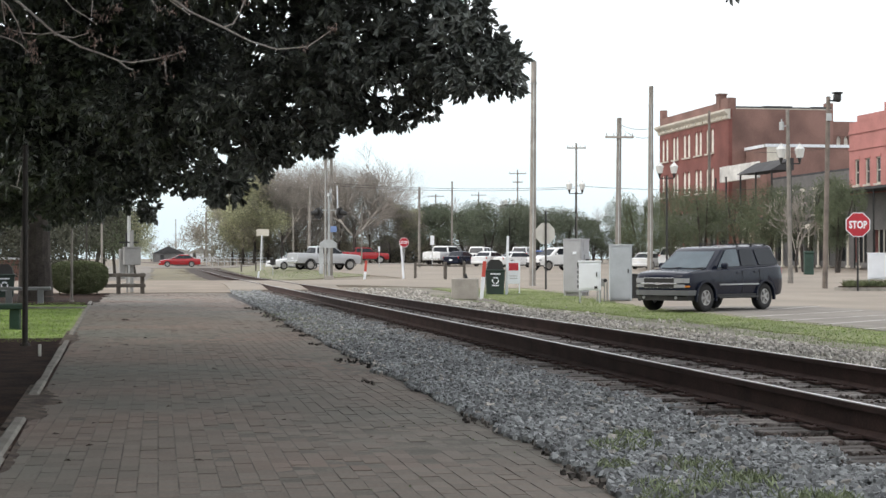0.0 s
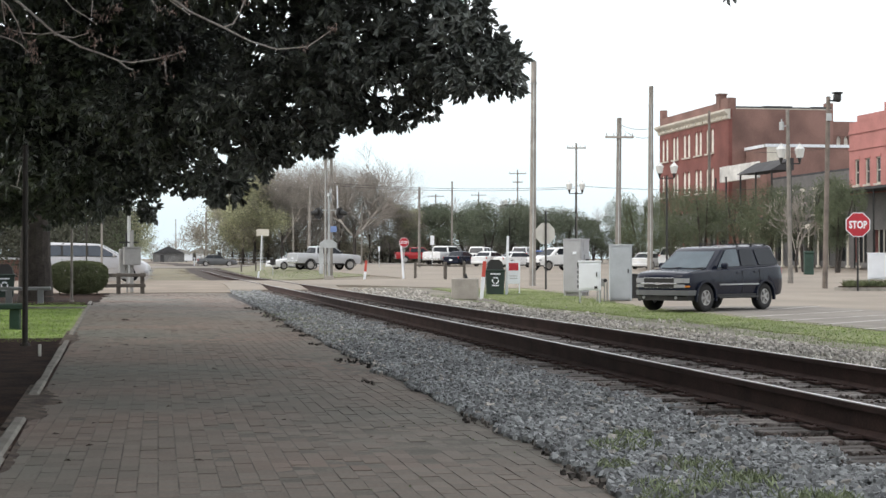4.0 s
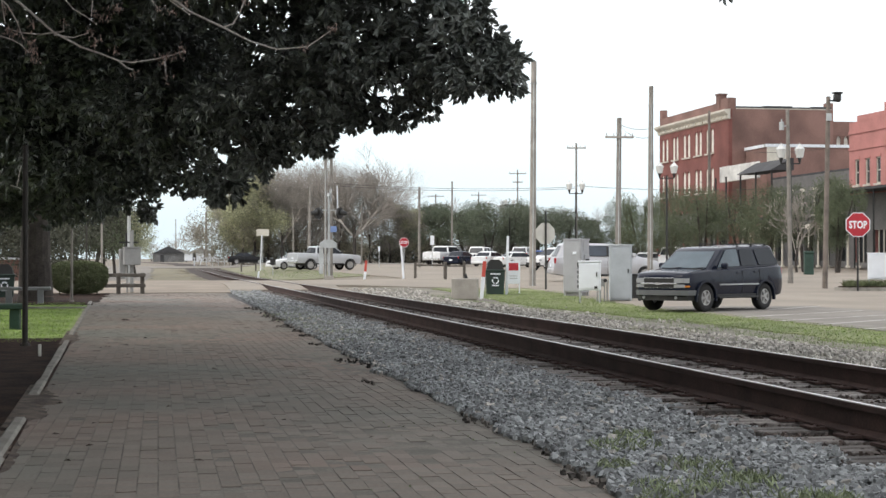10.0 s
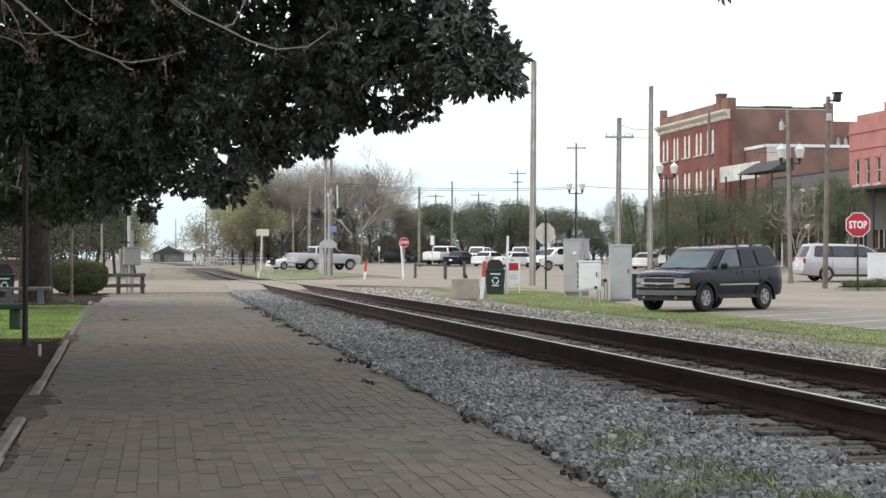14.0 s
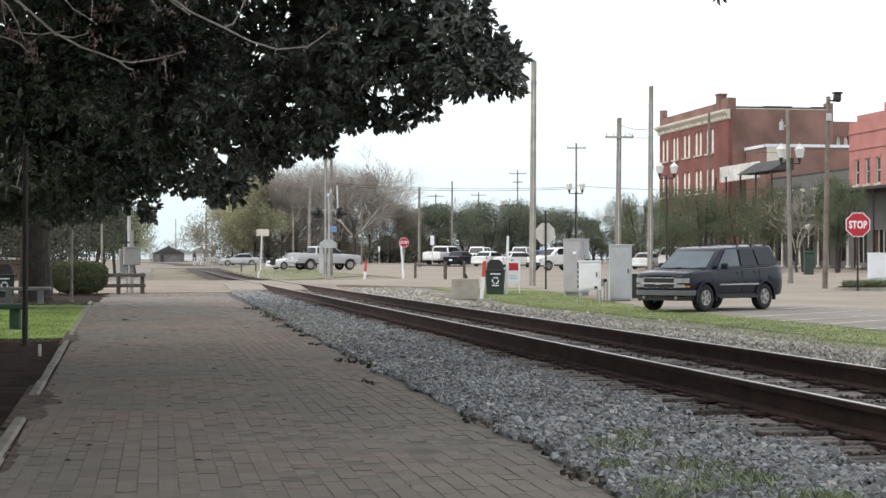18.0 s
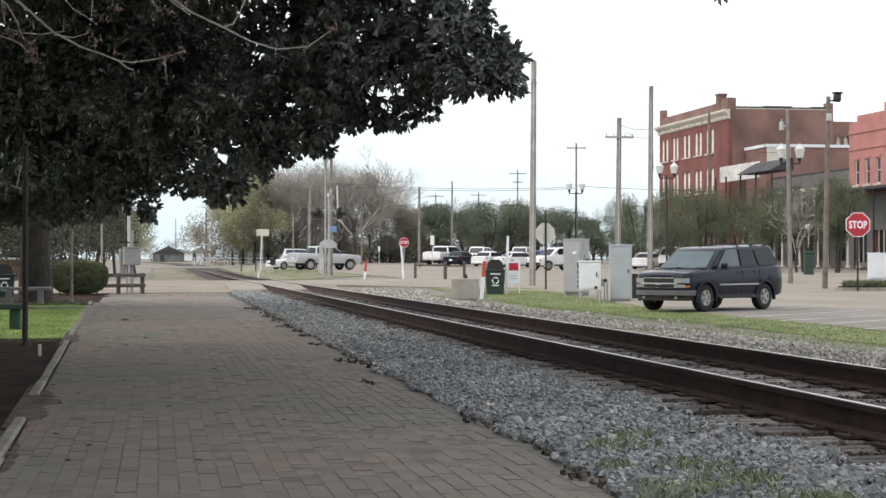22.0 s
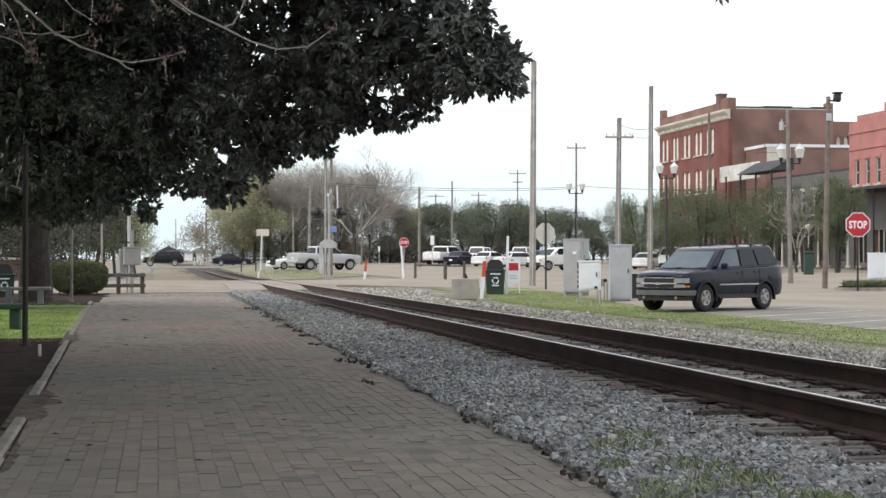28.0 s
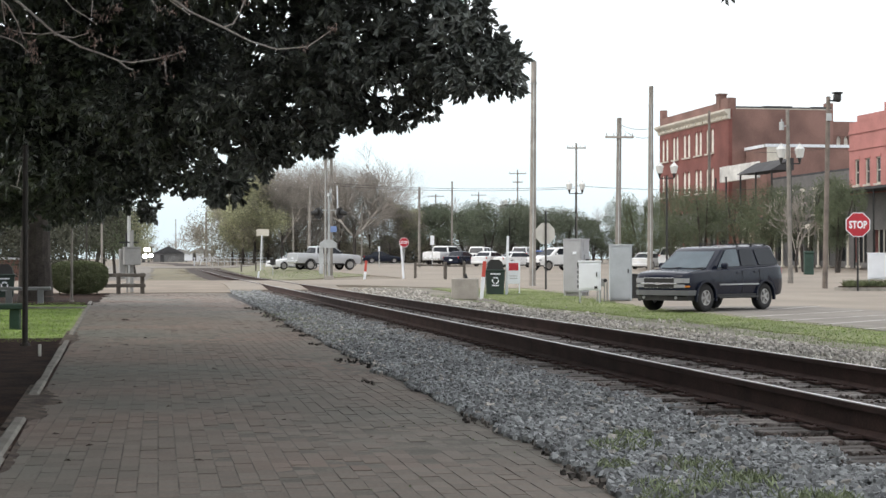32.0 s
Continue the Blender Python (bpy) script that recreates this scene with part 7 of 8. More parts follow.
    v, f = leaf_mesh("bud", c, rg.normal(size=c.shape) * 0.5 - np.array([0, 0, 1.0]), 0.042, 0.34, rg)
    tagged(raw("bud", v.tolist(), f.tolist(), BUD, ob), kind="stuff")
    # hanging leaves beyond the opening of the crown, stirred by the wind
    spray = part("hanging_branch", limb(B(), [Vector(q) - Vector((ox, oy, oz)) for q in ((-2.45, 14.63, 3.85), (1.45, 13.45, 3.93), (3.73, 13.06, 3.61), (4.50, 12.92, 3.31), (4.55, 12.92, 3.22))], 0.03, 0.006, 6), TWIG, ob)
    c = np.array([tuple(Vector(q) - Vector((ox, oy, oz))) for q in ((4.53, 12.92, 3.22), (4.56, 12.91, 3.19), (4.60, 12.91, 3.20), (4.50, 12.92, 3.23), (4.58, 12.91, 3.25))])
    v, f = leaf_mesh("leaf", c, np.array([(-0.2, 0, -1), (0.1, 0, -1), (0.6, 0, -0.8), (-0.8, 0, -0.3), (0.4, 0, -1)]), 0.10, 0.45, rg, round_leaf=True)
    raw("leaf", v.tolist(), f.tolist(), MAGLEAF, spray)
    return spray


hanging = twig_tree()

# clipped hedge
hedge = thing("hedge", -2.62, 56.46, ground_z(-2.62, 56.46), "rounded clipped green hedge beside the walk", "hedge", 8)
rng_h = np.random.default_rng(3)
n_h = 30000
u_h = rng_h.normal(size=(n_h, 3))
u_h /= np.linalg.norm(u_h, axis=1, keepdims=True)
box_h = u_h / np.maximum(np.abs(u_h) ** 3.2, 1e-9).sum(1, keepdims=True) ** (1 / 3.2)          # rounded block
lump = np.array([1 + 0.05 * noise.noise(tuple(q * 3.0)) for q in box_h])
c_h = box_h * lump[:, None] * rng_h.uniform(0.86, 1.0, n_h)[:, None] * np.array([0.97, 0.72, 0.54]) * (1 + np.clip(box_h[:, 2:], -1, 0) * np.array([[0.16, 0.16, 0.0]])) + np.array([0, 0, 0.60])
v_h, f_h = leaf_mesh("foliage", c_h, u_h + rng_h.normal(size=(n_h, 3)) * 0.8, 0.06, 0.6, rng_h)
raw("foliage", v_h.tolist(), f_h.tolist(), HEDGE, hedge)
bm = B()
for i in range(6):
    rod(bm, (-0.6 + i * 0.24, 0, -0.05), (-0.65 + i * 0.26, 0.05, 0.5), 0.025, 0.015, 5)
part("stems", bm, BARK, hedge)

# street oaks across the lot
oaks = [((43.19, 144.77), 7.4, 6.4), ((41.38, 129.86), 7.2, 7.2), ((41.60, 122.72), 7.3, 7.2), ((45.10, 124.15), 7.8, 7.4), ((44.17, 116.19), 6.8, 5.9),
        ((45.51, 111.90), 7.4, 5.6), ((45.27, 105.85), 6.6, 4.4), ((48.09, 164.22), 7.4, 6.0),
        ((35.48, 212.05), 8.0, 8.0), ((37.28, 201.60), 8.6, 9.0), ((39.41, 196.16), 8.0, 9.0), ((43.15, 200.59), 8.8, 9.2), ((47.74, 204.87), 8.0, 9.0), ((52.14, 209.19), 7.6, 9.0), ((57.05, 213.41), 6.8, 8.0), ((34.48, 222.37), 8.4, 7.0), ((42.02, 218.03), 8.4, 9.0), ((49.04, 218.85), 8.6, 9.0)]
for i, (c, h, w) in enumerate(oaks):
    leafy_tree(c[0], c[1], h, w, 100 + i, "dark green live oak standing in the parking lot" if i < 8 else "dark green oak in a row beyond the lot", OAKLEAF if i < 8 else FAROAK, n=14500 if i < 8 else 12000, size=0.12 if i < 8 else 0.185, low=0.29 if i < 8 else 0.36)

# woods beyond the crossing
WOOD_POS = [(9.60, 217.53), (10.81, 215.29), (12.14, 213.03), (14.19, 216.74), (15.56, 210.41), (17.66, 214.11), (19.04, 210.83), (21.14, 214.52), (22.85, 211.19), (25.32, 214.82), (26.90, 211.50), (30.10, 216.03), (32.23, 217.69), (18.13, 232.29), (22.26, 235.64), (26.45, 236.95), (14.58, 234.93), (11.52, 237.49)]
WOOD_H = [8.6, 12.0, 13.5, 13.6, 13.2, 13.8, 12.6, 13.0, 13.2, 14.2, 12.6, 9.0, 8.5, 15.5, 15.5, 15.2, 15.0, 12.5]
for i, (c, h) in enumerate(zip(WOOD_POS, WOOD_H)):
    green = i in (0, 1, 2, 12, 16, 17)
    bare_tree(c[0], c[1], h, 300 + i, "tall tree in pale spring leaf beyond the crossing" if green else "tall bare grey tree at the wood's edge",
              haze=16000 if green else 7000, leaf_m=SPRINGLEAF if green else BARETWIG, levels=5 if i in (3, 5, 7, 9, 11) else 4)
bare_tree(24.09, 204.74, 16.2, 401, "spreading bare tree standing against the sky", spread=0.7, levels=5)
bare_tree(55.80, 228.85, 9.8, 402, "bare tree behind the oak row", levels=4)
for i, (c, h) in enumerate((((37.99, 236.99), 10.0), ((42.38, 238.26), 10.2), ((45.38, 240.79), 9.8), ((48.90, 235.11), 10.6), ((52.00, 236.61), 10.2))):
    bare_tree(c[0], c[1], h, 410 + i, "bare tree behind the oak row", levels=4)
bare_tree(63.45, 232.60, 9.0, 403, "bare tree behind the oak row", levels=4)
bare_tree(44.15, 110.10, 6.0, 404, "slender bare tree before the shops", levels=4)
leafy_tree(-1.40, 113.89, 5.0, 3.0, 406, "small tree in pale spring leaf beyond the crossing", SPRINGLEAF, n=5000, size=0.08)
for i, (c, h) in enumerate((((-6.67, 112.77), 6.0), ((-4.07, 107.25), 5.5), ((-3.03, 122.29), 6.2), ((-6.11, 127.89), 6.4), ((-4.10, 130.59), 5.6), ((-2.18, 137.36), 5.6), ((-9.63, 133.57), 7.0), ((-10.91, 123.65), 6.5))):
    leafy_tree(c[0], c[1], h, 5.5, 450 + i, "dim green tree across the park road", n=8000, size=0.15)
for i, (c, h) in enumerate((((9.19, 424.60), 11.0), ((7.91, 475.56), 10.0), ((11.05, 403.99), 12.0), ((3.77, 567.60), 9.0), ((-2.27, 568.64), 9.0))):
    bare_tree(c[0], c[1], h, 470 + i, "distant bare tree along the line", levels=4)

# far woods closing the horizon
def far_woods(name, rows, label, seed):
    rng = np.random.default_rng(seed)
    lobes = []
    for x, y, h in rows:
        lobes.append((x, y, h * 0.5, 9.0, 5.0, h * 0.5))
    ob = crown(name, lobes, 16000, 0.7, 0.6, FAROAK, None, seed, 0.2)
    return tagged(ob, label, "woods", kind="stuff")


far_woods("far_woods", [(-220 + i * 14, 560 + 30 * math.sin(i * 1.7), 9 + 2.5 * math.sin(i * 2.3)) for i in range(44)], "distant line of woods on the horizon", 9)
far_woods("far_woods", [(-160 + i * 9, 300 + 10 * math.sin(i * 1.3), 7 + 2 * math.sin(i * 2.9)) for i in range(15)], "dim trees beyond the park", 10)

# undergrowth closing the wood below the crowns
def undergrowth(name, pts, h, n, size, material, label, seed, width=0.4):
    rng = random.Random(seed)
    lobes = [(x + rng.gauss(0, 1.0), y + rng.gauss(0, 1.5), ground_z(x, y) + h * rng.uniform(0.15, 0.7), 2.6, 2.0, h * 0.38) for x, y in pts for _ in range(3)]
    return tagged(crown(name, lobes, n, size, width, material, None, seed, 0.05), label, "undergrowth", kind="stuff")


BRUSH = mat("brown_brush", (0.255, 0.235, 0.18), 0.9, var=0.3, scale=0.3, fine=8, island=0.4)
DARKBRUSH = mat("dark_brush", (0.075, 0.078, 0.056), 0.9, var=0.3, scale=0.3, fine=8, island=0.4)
undergrowth("wood_undergrowth", [(6.0 + i * 2.2, 216 + 4 * math.sin(i * 1.9)) for i in range(14)], 7.5, 26000, 0.30, BRUSH, "tangled brown brush along the wood's edge", 88)
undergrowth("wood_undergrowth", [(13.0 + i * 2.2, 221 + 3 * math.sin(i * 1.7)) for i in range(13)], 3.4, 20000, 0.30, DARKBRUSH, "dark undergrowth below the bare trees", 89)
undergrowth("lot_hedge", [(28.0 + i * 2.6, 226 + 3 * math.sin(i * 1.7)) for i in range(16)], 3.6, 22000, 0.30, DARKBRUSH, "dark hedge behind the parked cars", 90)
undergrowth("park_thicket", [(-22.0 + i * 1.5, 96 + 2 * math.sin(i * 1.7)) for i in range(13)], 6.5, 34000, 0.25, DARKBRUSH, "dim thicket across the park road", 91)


# ---- vehicles in place ----
SILVER = paint("silver", (0.50, 0.515, 0.535), 0.3)
WHITE = paint("white", (0.78, 0.79, 0.79))
BLACK = paint("black", (0.012, 0.012, 0.014))
RED = paint("red", (0.36, 0.014, 0.02))
NAVY = paint("navy", (0.011, 0.014, 0.026))
GREY = paint("grey", (0.10, 0.105, 0.11))
BLUE = paint("blue", (0.03, 0.10, 0.36))

vehicle("suv", "suv", NAVY, "dark navy four-wheel-drive estate parked in the lot", "car", 15.74, 45.99, ground_z(15.74, 45.99) + 0.02, -144.2, detail=True)


def parked(kind, colour, label, c, rz, name="car"):
    return vehicle(name, kind, colour, label, "car", c[0], c[1], ground_z(*c) + 0.02, rz, "parked vehicles")


parked("pickup", SILVER, "silver double-cab pickup truck parked beside the grass", (13.27, 133.69), 22, "pickup_truck")
parked("sedan", WHITE, "white car parked beside the pickup", (11.41, 140.10), 200)
parked("pickup", WHITE, "white pickup truck parked across the lot", (27.48, 157.62), 50, "pickup_truck")
parked("sedan", NAVY, "dark blue saloon parked across the lot", (28.63, 155.40), 52)
parked("sedan", WHITE, "white saloon parked across the lot", (30.89, 152.98), 50)
parked("sedan", WHITE, "white saloon parked across the lot", (32.33, 146.64), 20)
parked("hatch", BLUE, "bright blue compact car parked across the lot", (37.67, 159.93), 60)
parked("suv", WHITE, "white off-roader parked behind the cabinet", (31.30, 128.55), 205)
parked("suv", WHITE, "white off-roader parked in a far row", (34.47, 174.68), 60)
parked("suv", SILVER, "silver off-roader parked in a far row", (39.41, 175.86), 60)
parked("pickup", GREY, "dark pickup parked in a far row", (32.57, 183.13), 60, "pickup_truck")
parked("sedan", WHITE, "white car parked before the shops", (41.02, 135.00), 50)
parked("suv", WHITE, "white off-roader parked before the shops", (43.32, 132.57), 35)
parked("sedan", BLACK, "black car parked before the shops", (45.47, 144.38), 50)


# ---- moving vehicles ----
def mover(kind, colour, label, x, y, rz, name="car"):
    return vehicle(name, kind, colour, label, "car", x, y, ground_z(x, y) + 0.03, rz, "moving traffic")


van = mover("minivan", paint("pale_silver", (0.52, 0.52, 0.54), 0.55), "silver family van driving over the railway crossing", 2.53, 75, 0, "minivan")
red_saloon = mover("sedan", RED, "red saloon driving along the far street", 2.70, 193, 180)
red_truck = mover("pickup", RED, "red pickup driving along the far street", 25.31, 199, 0, "pickup_truck")
dark_saloon = mover("sedan", GREY, "dark grey saloon driving along the far street", -8.52, 199, 0)
black_saloon = mover("sedan", BLACK, "black saloon driving along the far street", -18.20, 199, 0)
silver_saloon = mover("sedan", SILVER, "silver saloon driving along the far street", 23.55, 193, 180)
white_van = mover("minivan", WHITE, "white family van driving along the far street", -18.20, 199, 0, "minivan")
violet_saloon = mover("sedan", paint("violet_grey", (0.10, 0.095, 0.13)), "violet-grey saloon driving along the far street", -18.20, 199, 0)
black_suv = mover("suv", BLACK, "black off-roader driving along the far street", 23.55, 193, 180, "suv")
black_car = mover("sedan", NAVY, "black estate car driving along the far street", -18.20, 199, 0)

# locomotive waiting far up the line
loco = thing("locomotive", 0, 0, 0, "distant dark locomotive with bright headlights", "locomotive")
bm = B()
box(bm, 0, 0, 1.1, 2.9, 16.0, 0.5, bevel=0.05)
part("underframe", bm, BLACKIRON, loco)
bm = B()
box(bm, 0, -5.0, 1.6, 2.9, 3.0, 2.9, bevel=0.15)
part("cab", bm, DARKMETAL, loco)
bm = B()
box(bm, 0, 1.5, 1.6, 1.9, 10.0, 2.5, bevel=0.12)
part("engine_hood", bm, DARKMETAL, loco)
bm = B()
box(bm, 0, -7.0, 1.6, 1.9, 1.6, 1.5, bevel=0.12)
part("nose", bm, DARKMETAL, loco)
# glowing discs over a metre wide, enlarged to take in the lamps' glare
for lx, lz in ((-0.28, 3.7), (0.28, 3.7), (-0.7, 1.9), (0.7, 1.9)):
    bm = B()
    rod(bm, (lx, -6.5 if lz > 3 else -7.85, lz), (lx, -6.62 if lz > 3 else -7.97, lz), 0.55, 0.55, 14)
    part("headlight", bm, LAMP_GLOW, loco)
for ax in (-5.2, -3.2, 3.2, 5.2):
    for s in (-0.75, 0.75):
        bm = B()
        rod(bm, (s - 0.07, ax, 0.5), (s + 0.07, ax, 0.5), 0.5, 0.5, 18)
        part("wheel", bm, BLACKIRON, loco)


# ---- bricks of the walk ----
def walk_bricks():
    """Running bond, long side along the walk; the nearest are single pieces, the rest one mesh."""
    rng = np.random.default_rng(17)
    L, Wd, g = 0.205, 0.100, 0.0016
    one = B()
    m = Matrix.Diagonal((Wd - 0.004, L - g, 0.05, 1))
    bmesh.ops.create_cube(one, size=1, matrix=m)
    for v in one.verts:
        if v.co.z > 0:
            v.co.x *= 0.975
            v.co.y *= 0.992
    shared = mesh_of("brick", one, PAVER_ONE)
    base = np.array([tuple(v.co) for v in shared.vertices])
    faces = np.array([tuple(p.vertices) for p in shared.polygons])
    V, Fc, n, near = [], [], 0, 0
    cols = int((WALK_RIGHT + 2.3) / Wd)
    for c in range(cols):
        x = WALK_RIGHT - Wd / 2 - c * Wd
        off = (c % 2) * L / 2 + (c % 3) * 0.006
        y = 6.4 + off - 60 * L
        while y < 58.9:
            if x > walk_left(y) + 0.005 and not (c == 0 and noise.noise((y * 0.9, 3, 1)) > 0.18):
                tilt = rng.normal(0, 0.28 + (0.35 if noise.noise((x * 0.5, y * 0.25, 21)) + x * 0.2 > 0.25 else 0.0), 2)
                dz = rng.normal(0, 0.0013) + 0.004 * noise.noise((x * 0.7, y * 0.35, 2))
                z = ground_z(0, y) + dz - 0.025
                if 6.4 < y < 8.6 and x > -0.6 and near < 300:
                    b = new("brick", shared)
                    b.parent = brick_walk
                    b.matrix_basis = pose(x, y, z, tilt[0], tilt[1], rng.normal(0, 0.6))
                    near += 1
                else:
                    q = np.array(pose(0, 0, 0, tilt[0], tilt[1], rng.normal(0, 0.6)).to_3x3())
                    V.append(base @ q.T + np.array((x, y, z)))
                    Fc.append(faces + n * 8)
                    n += 1
            y += L
    v, f = np.concatenate(V), np.concatenate(Fc)
    ob = raw("brick_field", v.tolist(), f.tolist(), BRICK_PAVER, brick_walk)
    tagged(ob, "worn grey-brown paving bricks", kind="stuff")


walk_bricks()


# ---- grass blades and weeds ----
def blades(name, n, area, h, seed, label, material=BLADE, zf=None, keep=None):
    rng = np.random.default_rng(seed)
    x0, x1, y0, y1 = area
    x = rng.uniform(x0, x1, n)
    y = rng.uniform(y0, y1, n)
    if keep:
        k = np.array([keep(a, b) for a, b in zip(x, y)])
        x, y = x[k], y[k]
        n = len(x)
    z = np.array([(zf or ground_z)(a, b) for a, b in zip(x, y)])
    a = rng.uniform(0, 6.28, n)
    hh = h * rng.uniform(0.5, 1.3, n)
    w = 0.006 + hh * 0.07
    lean = rng.normal(0, 0.35, (n, 2)) * hh[:, None]
    p = np.stack([x - np.cos(a) * w, y - np.sin(a) * w, z], 1)
    q = np.stack([x + np.cos(a) * w, y + np.sin(a) * w, z], 1)
    t = np.stack([x + lean[:, 0], y + lean[:, 1], z + hh], 1)
    v = np.stack([p, q, t], 1).reshape(-1, 3)
    f = np.arange(n * 3).reshape(-1, 3)
    return tagged(raw(name, v.tolist(), f.tolist(), material), label, "grass", kind="stuff")


def verge(x, y):
    return noise.noise((x * 0.9, y * 0.35, 4)) > -0.45 - (x - verge_edge(y)) * 0.8


blades("grass", 34000, (10.8, 15.2, 22, 63), 0.03, 41, "short green grass blades on the verge", keep=verge)
blades("grass", 30000, (-8, -1.3, 23, 46), 0.028, 42, "short bright lawn grass", LAWNBLADE, keep=lambda x, y: x < walk_left(y) - 0.16)
def weed_clumps(spots, seed, label):
    """Low leafy tufts rooted between the stones."""
    rng = np.random.default_rng(seed)
    c, d = [], []
    for x, y, r, n in spots:
        for _ in range(int(n * 0.45)):
            a, q = rng.uniform(0, 6.28), r * 1.7 * math.sqrt(rng.random())
            px, py = x + math.cos(a) * q, y + math.sin(a) * q * 1.3
            c.append((px, py, bed_z(px, py) + rng.uniform(0.03, 0.055)))
            d.append((rng.normal(0, 0.7), rng.normal(0, 0.7), 1.0))
    v, f = leaf_mesh("weeds", np.array(c), np.array(d), 0.06, 0.10, rng)
    return tagged(raw("weeds", v.tolist(), f.tolist(), WEED), label, "weeds", kind="stuff")


WEED = mat("weed_leaf", (0.25, 0.29, 0.165), 0.75, var=0.25, scale=2, fine=20, island=0.35)
weed_clumps([(2.59, 9.01, 0.12, 312), (2.79, 9.52, 0.07, 182), (2.67, 8.02, 0.11, 286), (2.34, 7.3, 0.12, 312), (2.17, 6.91, 0.08, 208), (2.67, 7.43, 0.13, 338), (2.81, 7.51, 0.07, 182), (2.71, 6.73, 0.15, 390), (2.87, 6.79, 0.08, 208), (2.31, 8.2, 0.06, 156), (2.45, 33.06, 0.25, 120), (2.42, 30.02, 0.2, 120)], 43, "low green weeds growing through the ballast")
blades("weeds", 7000, (2.3, 3.1, 22, 60), 0.05, 44, "thin pale weeds growing along the ballast edge", material=WEED, zf=bed_z,
       keep=lambda x, y: ragged_foot(x - 0.1, y) and noise.noise((x * 1.3, y * 0.55, 3)) > -0.1)
blades("weeds", 15000, (7.0, 13.0, 16, 58), 0.05, 47, "thin pale weeds growing through the pale gravel", material=WEED, zf=bed_z,
       keep=lambda x, y: noise.noise((x * 1.1, y * 0.5, 8)) + (x - 10.2) * 0.16 > 0.0)
blades("grass", 6000, (6.8, 12.5, 97, 150), 0.05, 45, "grass beyond the crossing")
px0, py0 = 27.95, 62.3
blades("planter_plants", 5200, (px0 - 0.9, px0 + 4.3, py0 - 0.5, py0 + 0.5), 0.24, 46, "low green plants in the planted island", material=HEDGE, zf=lambda x, y: ground_z(x, y) + 0.15)


# ---- litter on the walk ----
rng_l = random.Random(12)
blades("joint_weeds", 2600, (0.9, 2.15, 6.6, 20.0), 0.014, 48, "tiny weeds in the joints near the ballast", material=WEED, zf=lambda x, y: ground_z(0, y),
       keep=lambda x, y: abs((2.30 - x) % 0.1) < 0.006 and noise.noise((x * 1.1, y * 0.7, 31)) > 0.12)

leaf_bm = B()
for k in range(3):
    leaf_bm.faces.new([leaf_bm.verts.new(q) for q in ((0, -0.05 + k * 0.004, 0.004), (0.025, 0, 0.016), (0.004 * k, 0.055, 0.006), (-0.024, 0.004, 0.012))])
LITTER = mat("dead_leaf", (0.05, 0.035, 0.025), 0.9, var=0.3, scale=20, fine=60, rand=0.4)
litter_mesh = mesh_of("fallen_leaf", leaf_bm, LITTER)
spots = [(-0.61, 31.56), (0.08, 12.57), (-0.64, 13.91), (-0.52, 13.69), (1.29, 10.13), (-0.63, 10.66), (-0.49, 9.22)]
for k in range(46):
    if k < len(spots):
        x, y = spots[k]
    else:
        y = rng_l.uniform(8.0, 45.0)
        x = walk_left(y) + abs(rng_l.gauss(0, 0.7)) + 0.05
    lf = new("fallen_leaf", litter_mesh)
    lf.matrix_basis = pose(x, y, ground_z(0, y) + 0.004, rng_l.uniform(-10, 10), rng_l.uniform(-10, 10), rng_l.uniform(0, 360)) @ Matrix.Scale(rng_l.uniform(0.35, 0.8) if k else 2.0, 4)
    tagged(lf, "dry brown leaf fallen on the brick walk", "fallen leaf", "fallen leaves")


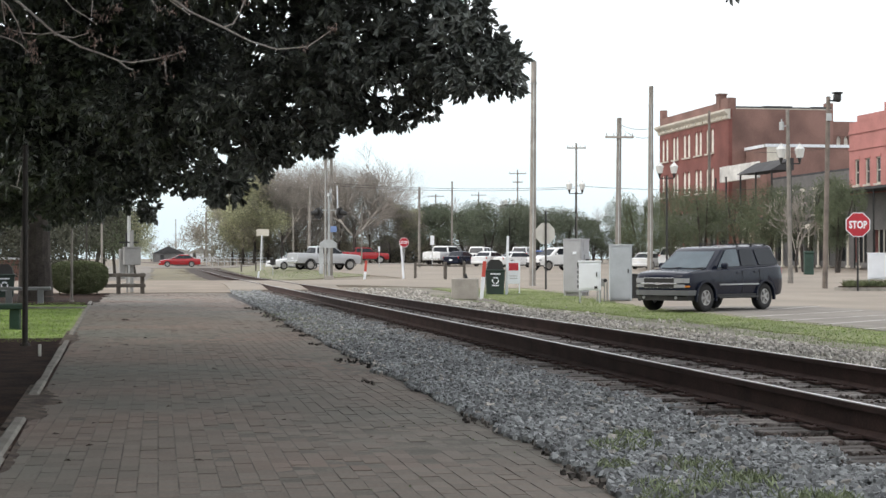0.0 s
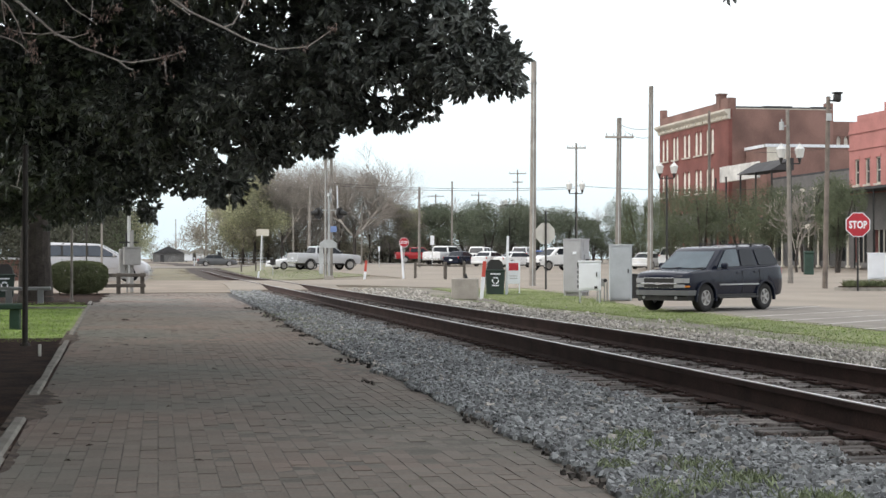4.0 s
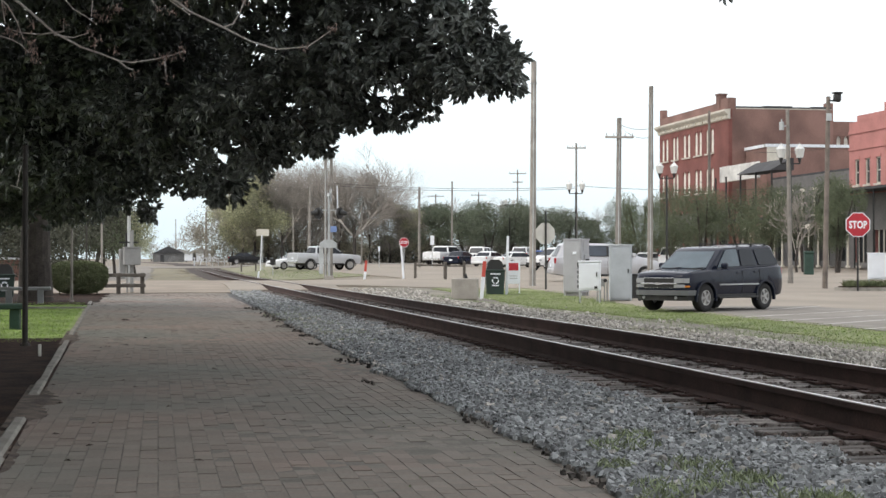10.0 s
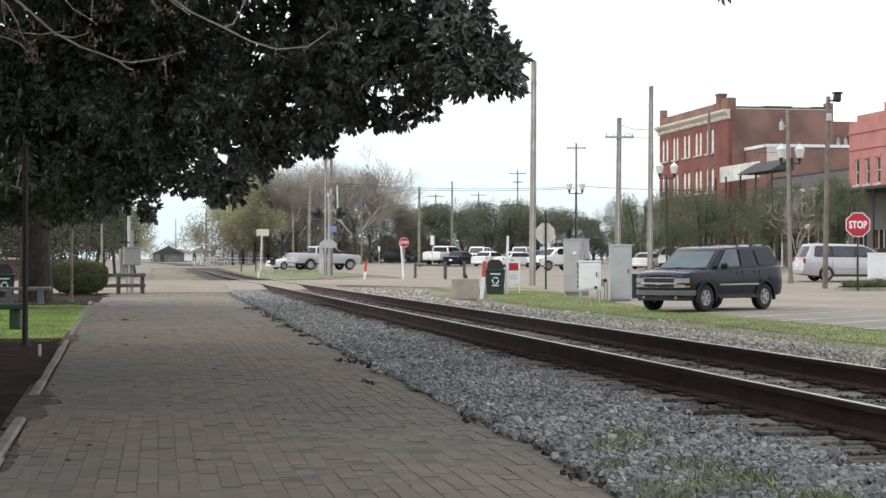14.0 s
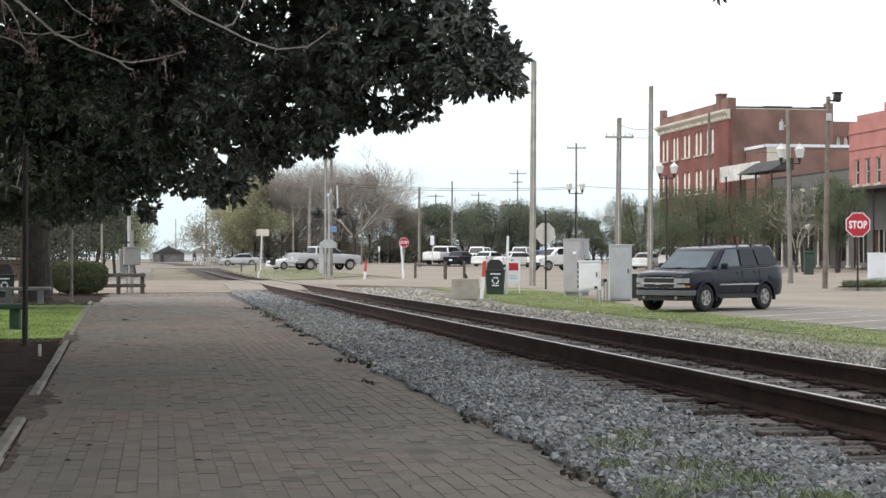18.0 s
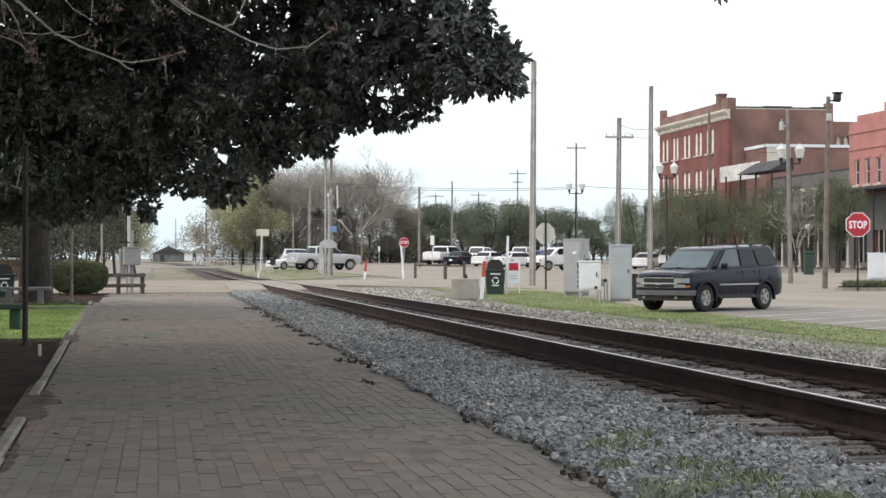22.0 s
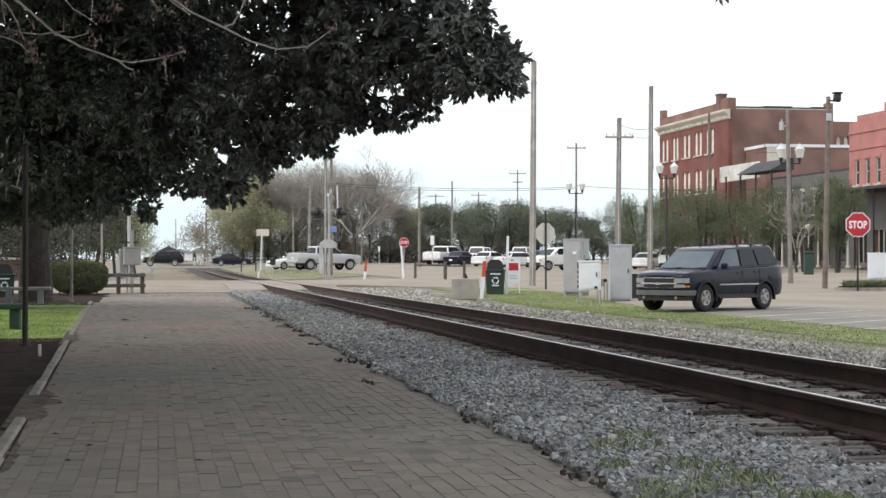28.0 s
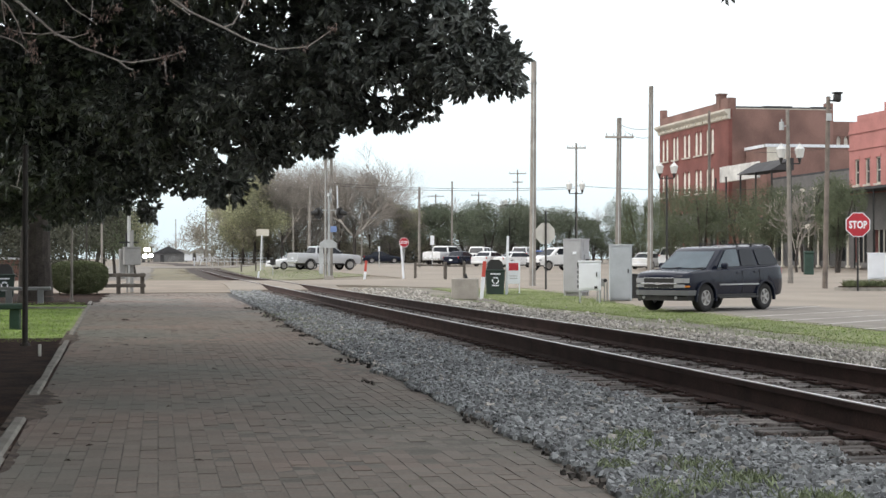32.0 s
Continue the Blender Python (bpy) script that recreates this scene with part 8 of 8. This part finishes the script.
# ---- what moves ----
def drive(car, rows, y, rz, lift=0.03, bend=0.0):
    """Key a vehicle along a straight street, with its wheels rolling: rows of (seconds, x)."""
    ts, xs_ = [r[0] for r in rows], [r[1] for r in rows]
    m = [0.0] * len(rows)
    for i in range(len(rows)):
        a, b = max(0, i - 1), min(len(rows) - 1, i + 1)
        m[i] = (xs_[b] - xs_[a]) / (ts[b] - ts[a])

    def at(t):
        for i in range(len(ts) - 1):
            if t <= ts[i + 1]:
                h = ts[i + 1] - ts[i]
                k = (t - ts[i]) / h
                return ((2 * k ** 3 - 3 * k ** 2 + 1) * xs_[i] + (k ** 3 - 2 * k ** 2 + k) * h * m[i]
                        + (-2 * k ** 3 + 3 * k ** 2) * xs_[i + 1] + (k ** 3 - k ** 2) * h * m[i + 1])
        return xs_[-1]

    steps = [i / 10 for i in range(321)]
    wheels = [c for c in car.children if c.name.startswith("wheel") and "arch" not in c.name]
    r = wheels[0].matrix_basis.translation.z
    keys, last = [], None
    for t in steps:
        x = at(t)
        if last is None or abs(x - last) > 0.001 or t in (0.0, 32.0) or abs(at(min(32.0, t + 0.1)) - x) > 0.001:
            keys.append((t, x))
        last = x
    def spot(x):
        k = (y + 4.0 * bend) / (y + bend * x)
        return pose(x * k, y * k, ground_z(x * k, y * k) + lift, 0, 0, rz - math.degrees(math.atan(bend)))

    walk(car, [(t, spot(x)) for t, x in keys])
    sgn = 1 if abs(rz) < 90 else -1
    # where the wheels turn fast, add rows so that none turns 90 degrees at once
    roll = []
    for (ta, xa), (tb, xb) in zip(keys, keys[1:]):
        n = max(1, int(abs(xb - xa) / (r * 1.3)) + 1)
        n = min(n, max(1, round((tb - ta) * 30)))
        roll += [(ta + (tb - ta) * i / n, xa + (xb - xa) * i / n) for i in range(n)]
    roll.append(keys[-1])
    for w in wheels:
        p = w.matrix_basis.translation.copy()
        walk(w, [(t, pose(p.x, p.y, p.z, 0, math.degrees(sgn * (x - xs_[0]) / r), 0)) for t, x in roll])


def motions():
    drive(van, [(0.0, -16.76), (3.5, -4.68), (5.5, 2.53), (6.0, 4.30), (6.5, 6.16), (7.0, 8.01), (7.5, 9.93), (8.0, 12.02), (8.5, 14.08),
                (9.0, 16.27), (9.5, 18.42), (10.0, 20.65), (11.0, 24.78), (12.0, 28.65), (12.5, 29.84), (13.0, 30.70), (13.5, 31.67),
                (14.0, 32.82), (14.5, 34.38), (16.5, 43.24), (20.0, 63.30), (32.0, 63.30)], 75, 0, bend=0.08)
    drive(red_saloon, [(0.0, 2.44), (0.5, 1.54), (1.0, 0.51), (1.5, -0.77), (2.0, -2.37), (2.5, -4.34), (4.0, -12.04), (8.0, -38.96), (32.0, -38.96)], 193, 180)
    drive(red_truck, [(0.0, 24.62), (0.5, 25.79), (1.0, 27.18), (1.5, 28.28), (2.0, 28.98), (2.5, 29.39), (3.0, 29.81), (3.5, 30.30), (5.5, 34.70),
                      (7.0, 41.75), (9.0, 54.07), (12.0, 80.55), (16.0, 117.92), (32.0, 117.92)], 199, 0)
    drive(dark_saloon, [(0.0, -15.64), (2.5, -1.19), (3.0, 2.12), (3.5, 4.77), (5.5, 13.23), (7.0, 20.16), (8.2, 31.20), (10.0, 49.60), (14.0, 102.08), (32.0, 102.08)], 199, 0)
    drive(black_saloon, [(0.0, -49.69), (4.0, -26.03), (7.0, -1.99), (7.5, 0.27), (8.0, 2.33), (8.5, 4.68), (9.0, 7.03), (9.5, 8.85), (10.0, 10.61),
                         (10.5, 12.44), (11.5, 17.56), (12.5, 23.91), (13.0, 25.57), (13.5, 26.96), (14.0, 28.22), (14.5, 29.48), (16.5, 37.79),
                         (20.0, 60.93), (25.0, 102.85), (32.0, 102.85)], 200.5, 0)
    drive(silver_saloon, [(0.0, 160.0), (10.0, 76.0), (14.0, 42.5), (14.5, 38.0), (15.5, 25.5), (16.5, 16.25), (17.0, 14.07), (17.5, 11.78), (18.0, 9.30), (18.5, 6.44), (19.0, 3.21), (19.5, 0.26), (20.0, -2.43),
                          (22.0, -15.17), (26.0, -41.93), (32.0, -41.93)], 193, 180)
    drive(white_van, [(0.0, -73.02), (14.0, -37.08), (18.0, -9.17), (19.0, -2.24), (19.5, 1.32), (20.0, 4.91), (20.5, 8.52), (21.0, 11.74), (21.5, 14.51), (22.0, 17.09),
                      (23.0, 22.35), (23.5, 24.28), (24.0, 25.45), (24.5, 25.93), (25.0, 26.35), (25.5, 27.04), (27.5, 33.16), (28.0, 35.40), (30.0, 49.60), (32.0, 64.14)], 199, 0)
    drive(violet_saloon, [(0.0, -129.32), (20.0, -26.09), (24.5, -2.93), (25.0, -0.53), (25.5, 2.00), (26.5, 7.79), (27.5, 14.86), (28.5, 19.12), (30.0, 20.22), (32.0, 21.05)], 201, 0)
    drive(black_suv, [(0.0, 150.0), (18.0, 72.0), (23.0, 36.5), (24.0, 31.1), (25.0, 27.8), (25.5, 25.4), (26.5, 13.6), (27.5, 3.93), (28.0, 0.54), (28.5, -2.70), (29.0, -6.17), (32.0, -26.40)], 203.2, 180)
    drive(black_car, [(0.0, -106.71), (22.0, -34.60), (27.0, 2.38), (27.5, 5.57), (28.0, 8.72), (28.5, 11.74), (29.0, 14.72), (29.5, 18.93), (30.0, 22.76), (30.5, 24.69), (31.0, 25.66),
                      (31.5, 26.21), (32.0, 26.76)], 199, 0)
    walk(hanging, [(t, pose(0.0046 * d, 0, 0)) for t, d in ((0.0, 13), (1.0, 10), (2.0, 12), (3.5, 9), (6.0, 5), (7.5, 3), (9.0, -1), (11.0, 2), (13.0, 0), (14.5, -3), (17.0, -8), (19.0, -12), (21.0, -10), (23.0, -8), (25.5, -9), (28.0, -6), (30.0, 2), (32.0, 5))])
    walk(loco, [(0.0, pose(-9.81, 529.35, -0.2, 0, 0, 10)), (26.0, pose(-8.73, 488.57, -0.2, 0, 0, 10)), (28.4, pose(-7.92, 460.02, -0.2, 0, 0, 10)), (29.0, pose(-4.51, 453.34, -0.2, 0, 0, 9)), (29.6, pose(-4.02, 449.20, -0.2, 0, 0, 9)), (32.0, pose(-3.78, 439.01, -0.2, 0, 0, 8))])


motions()
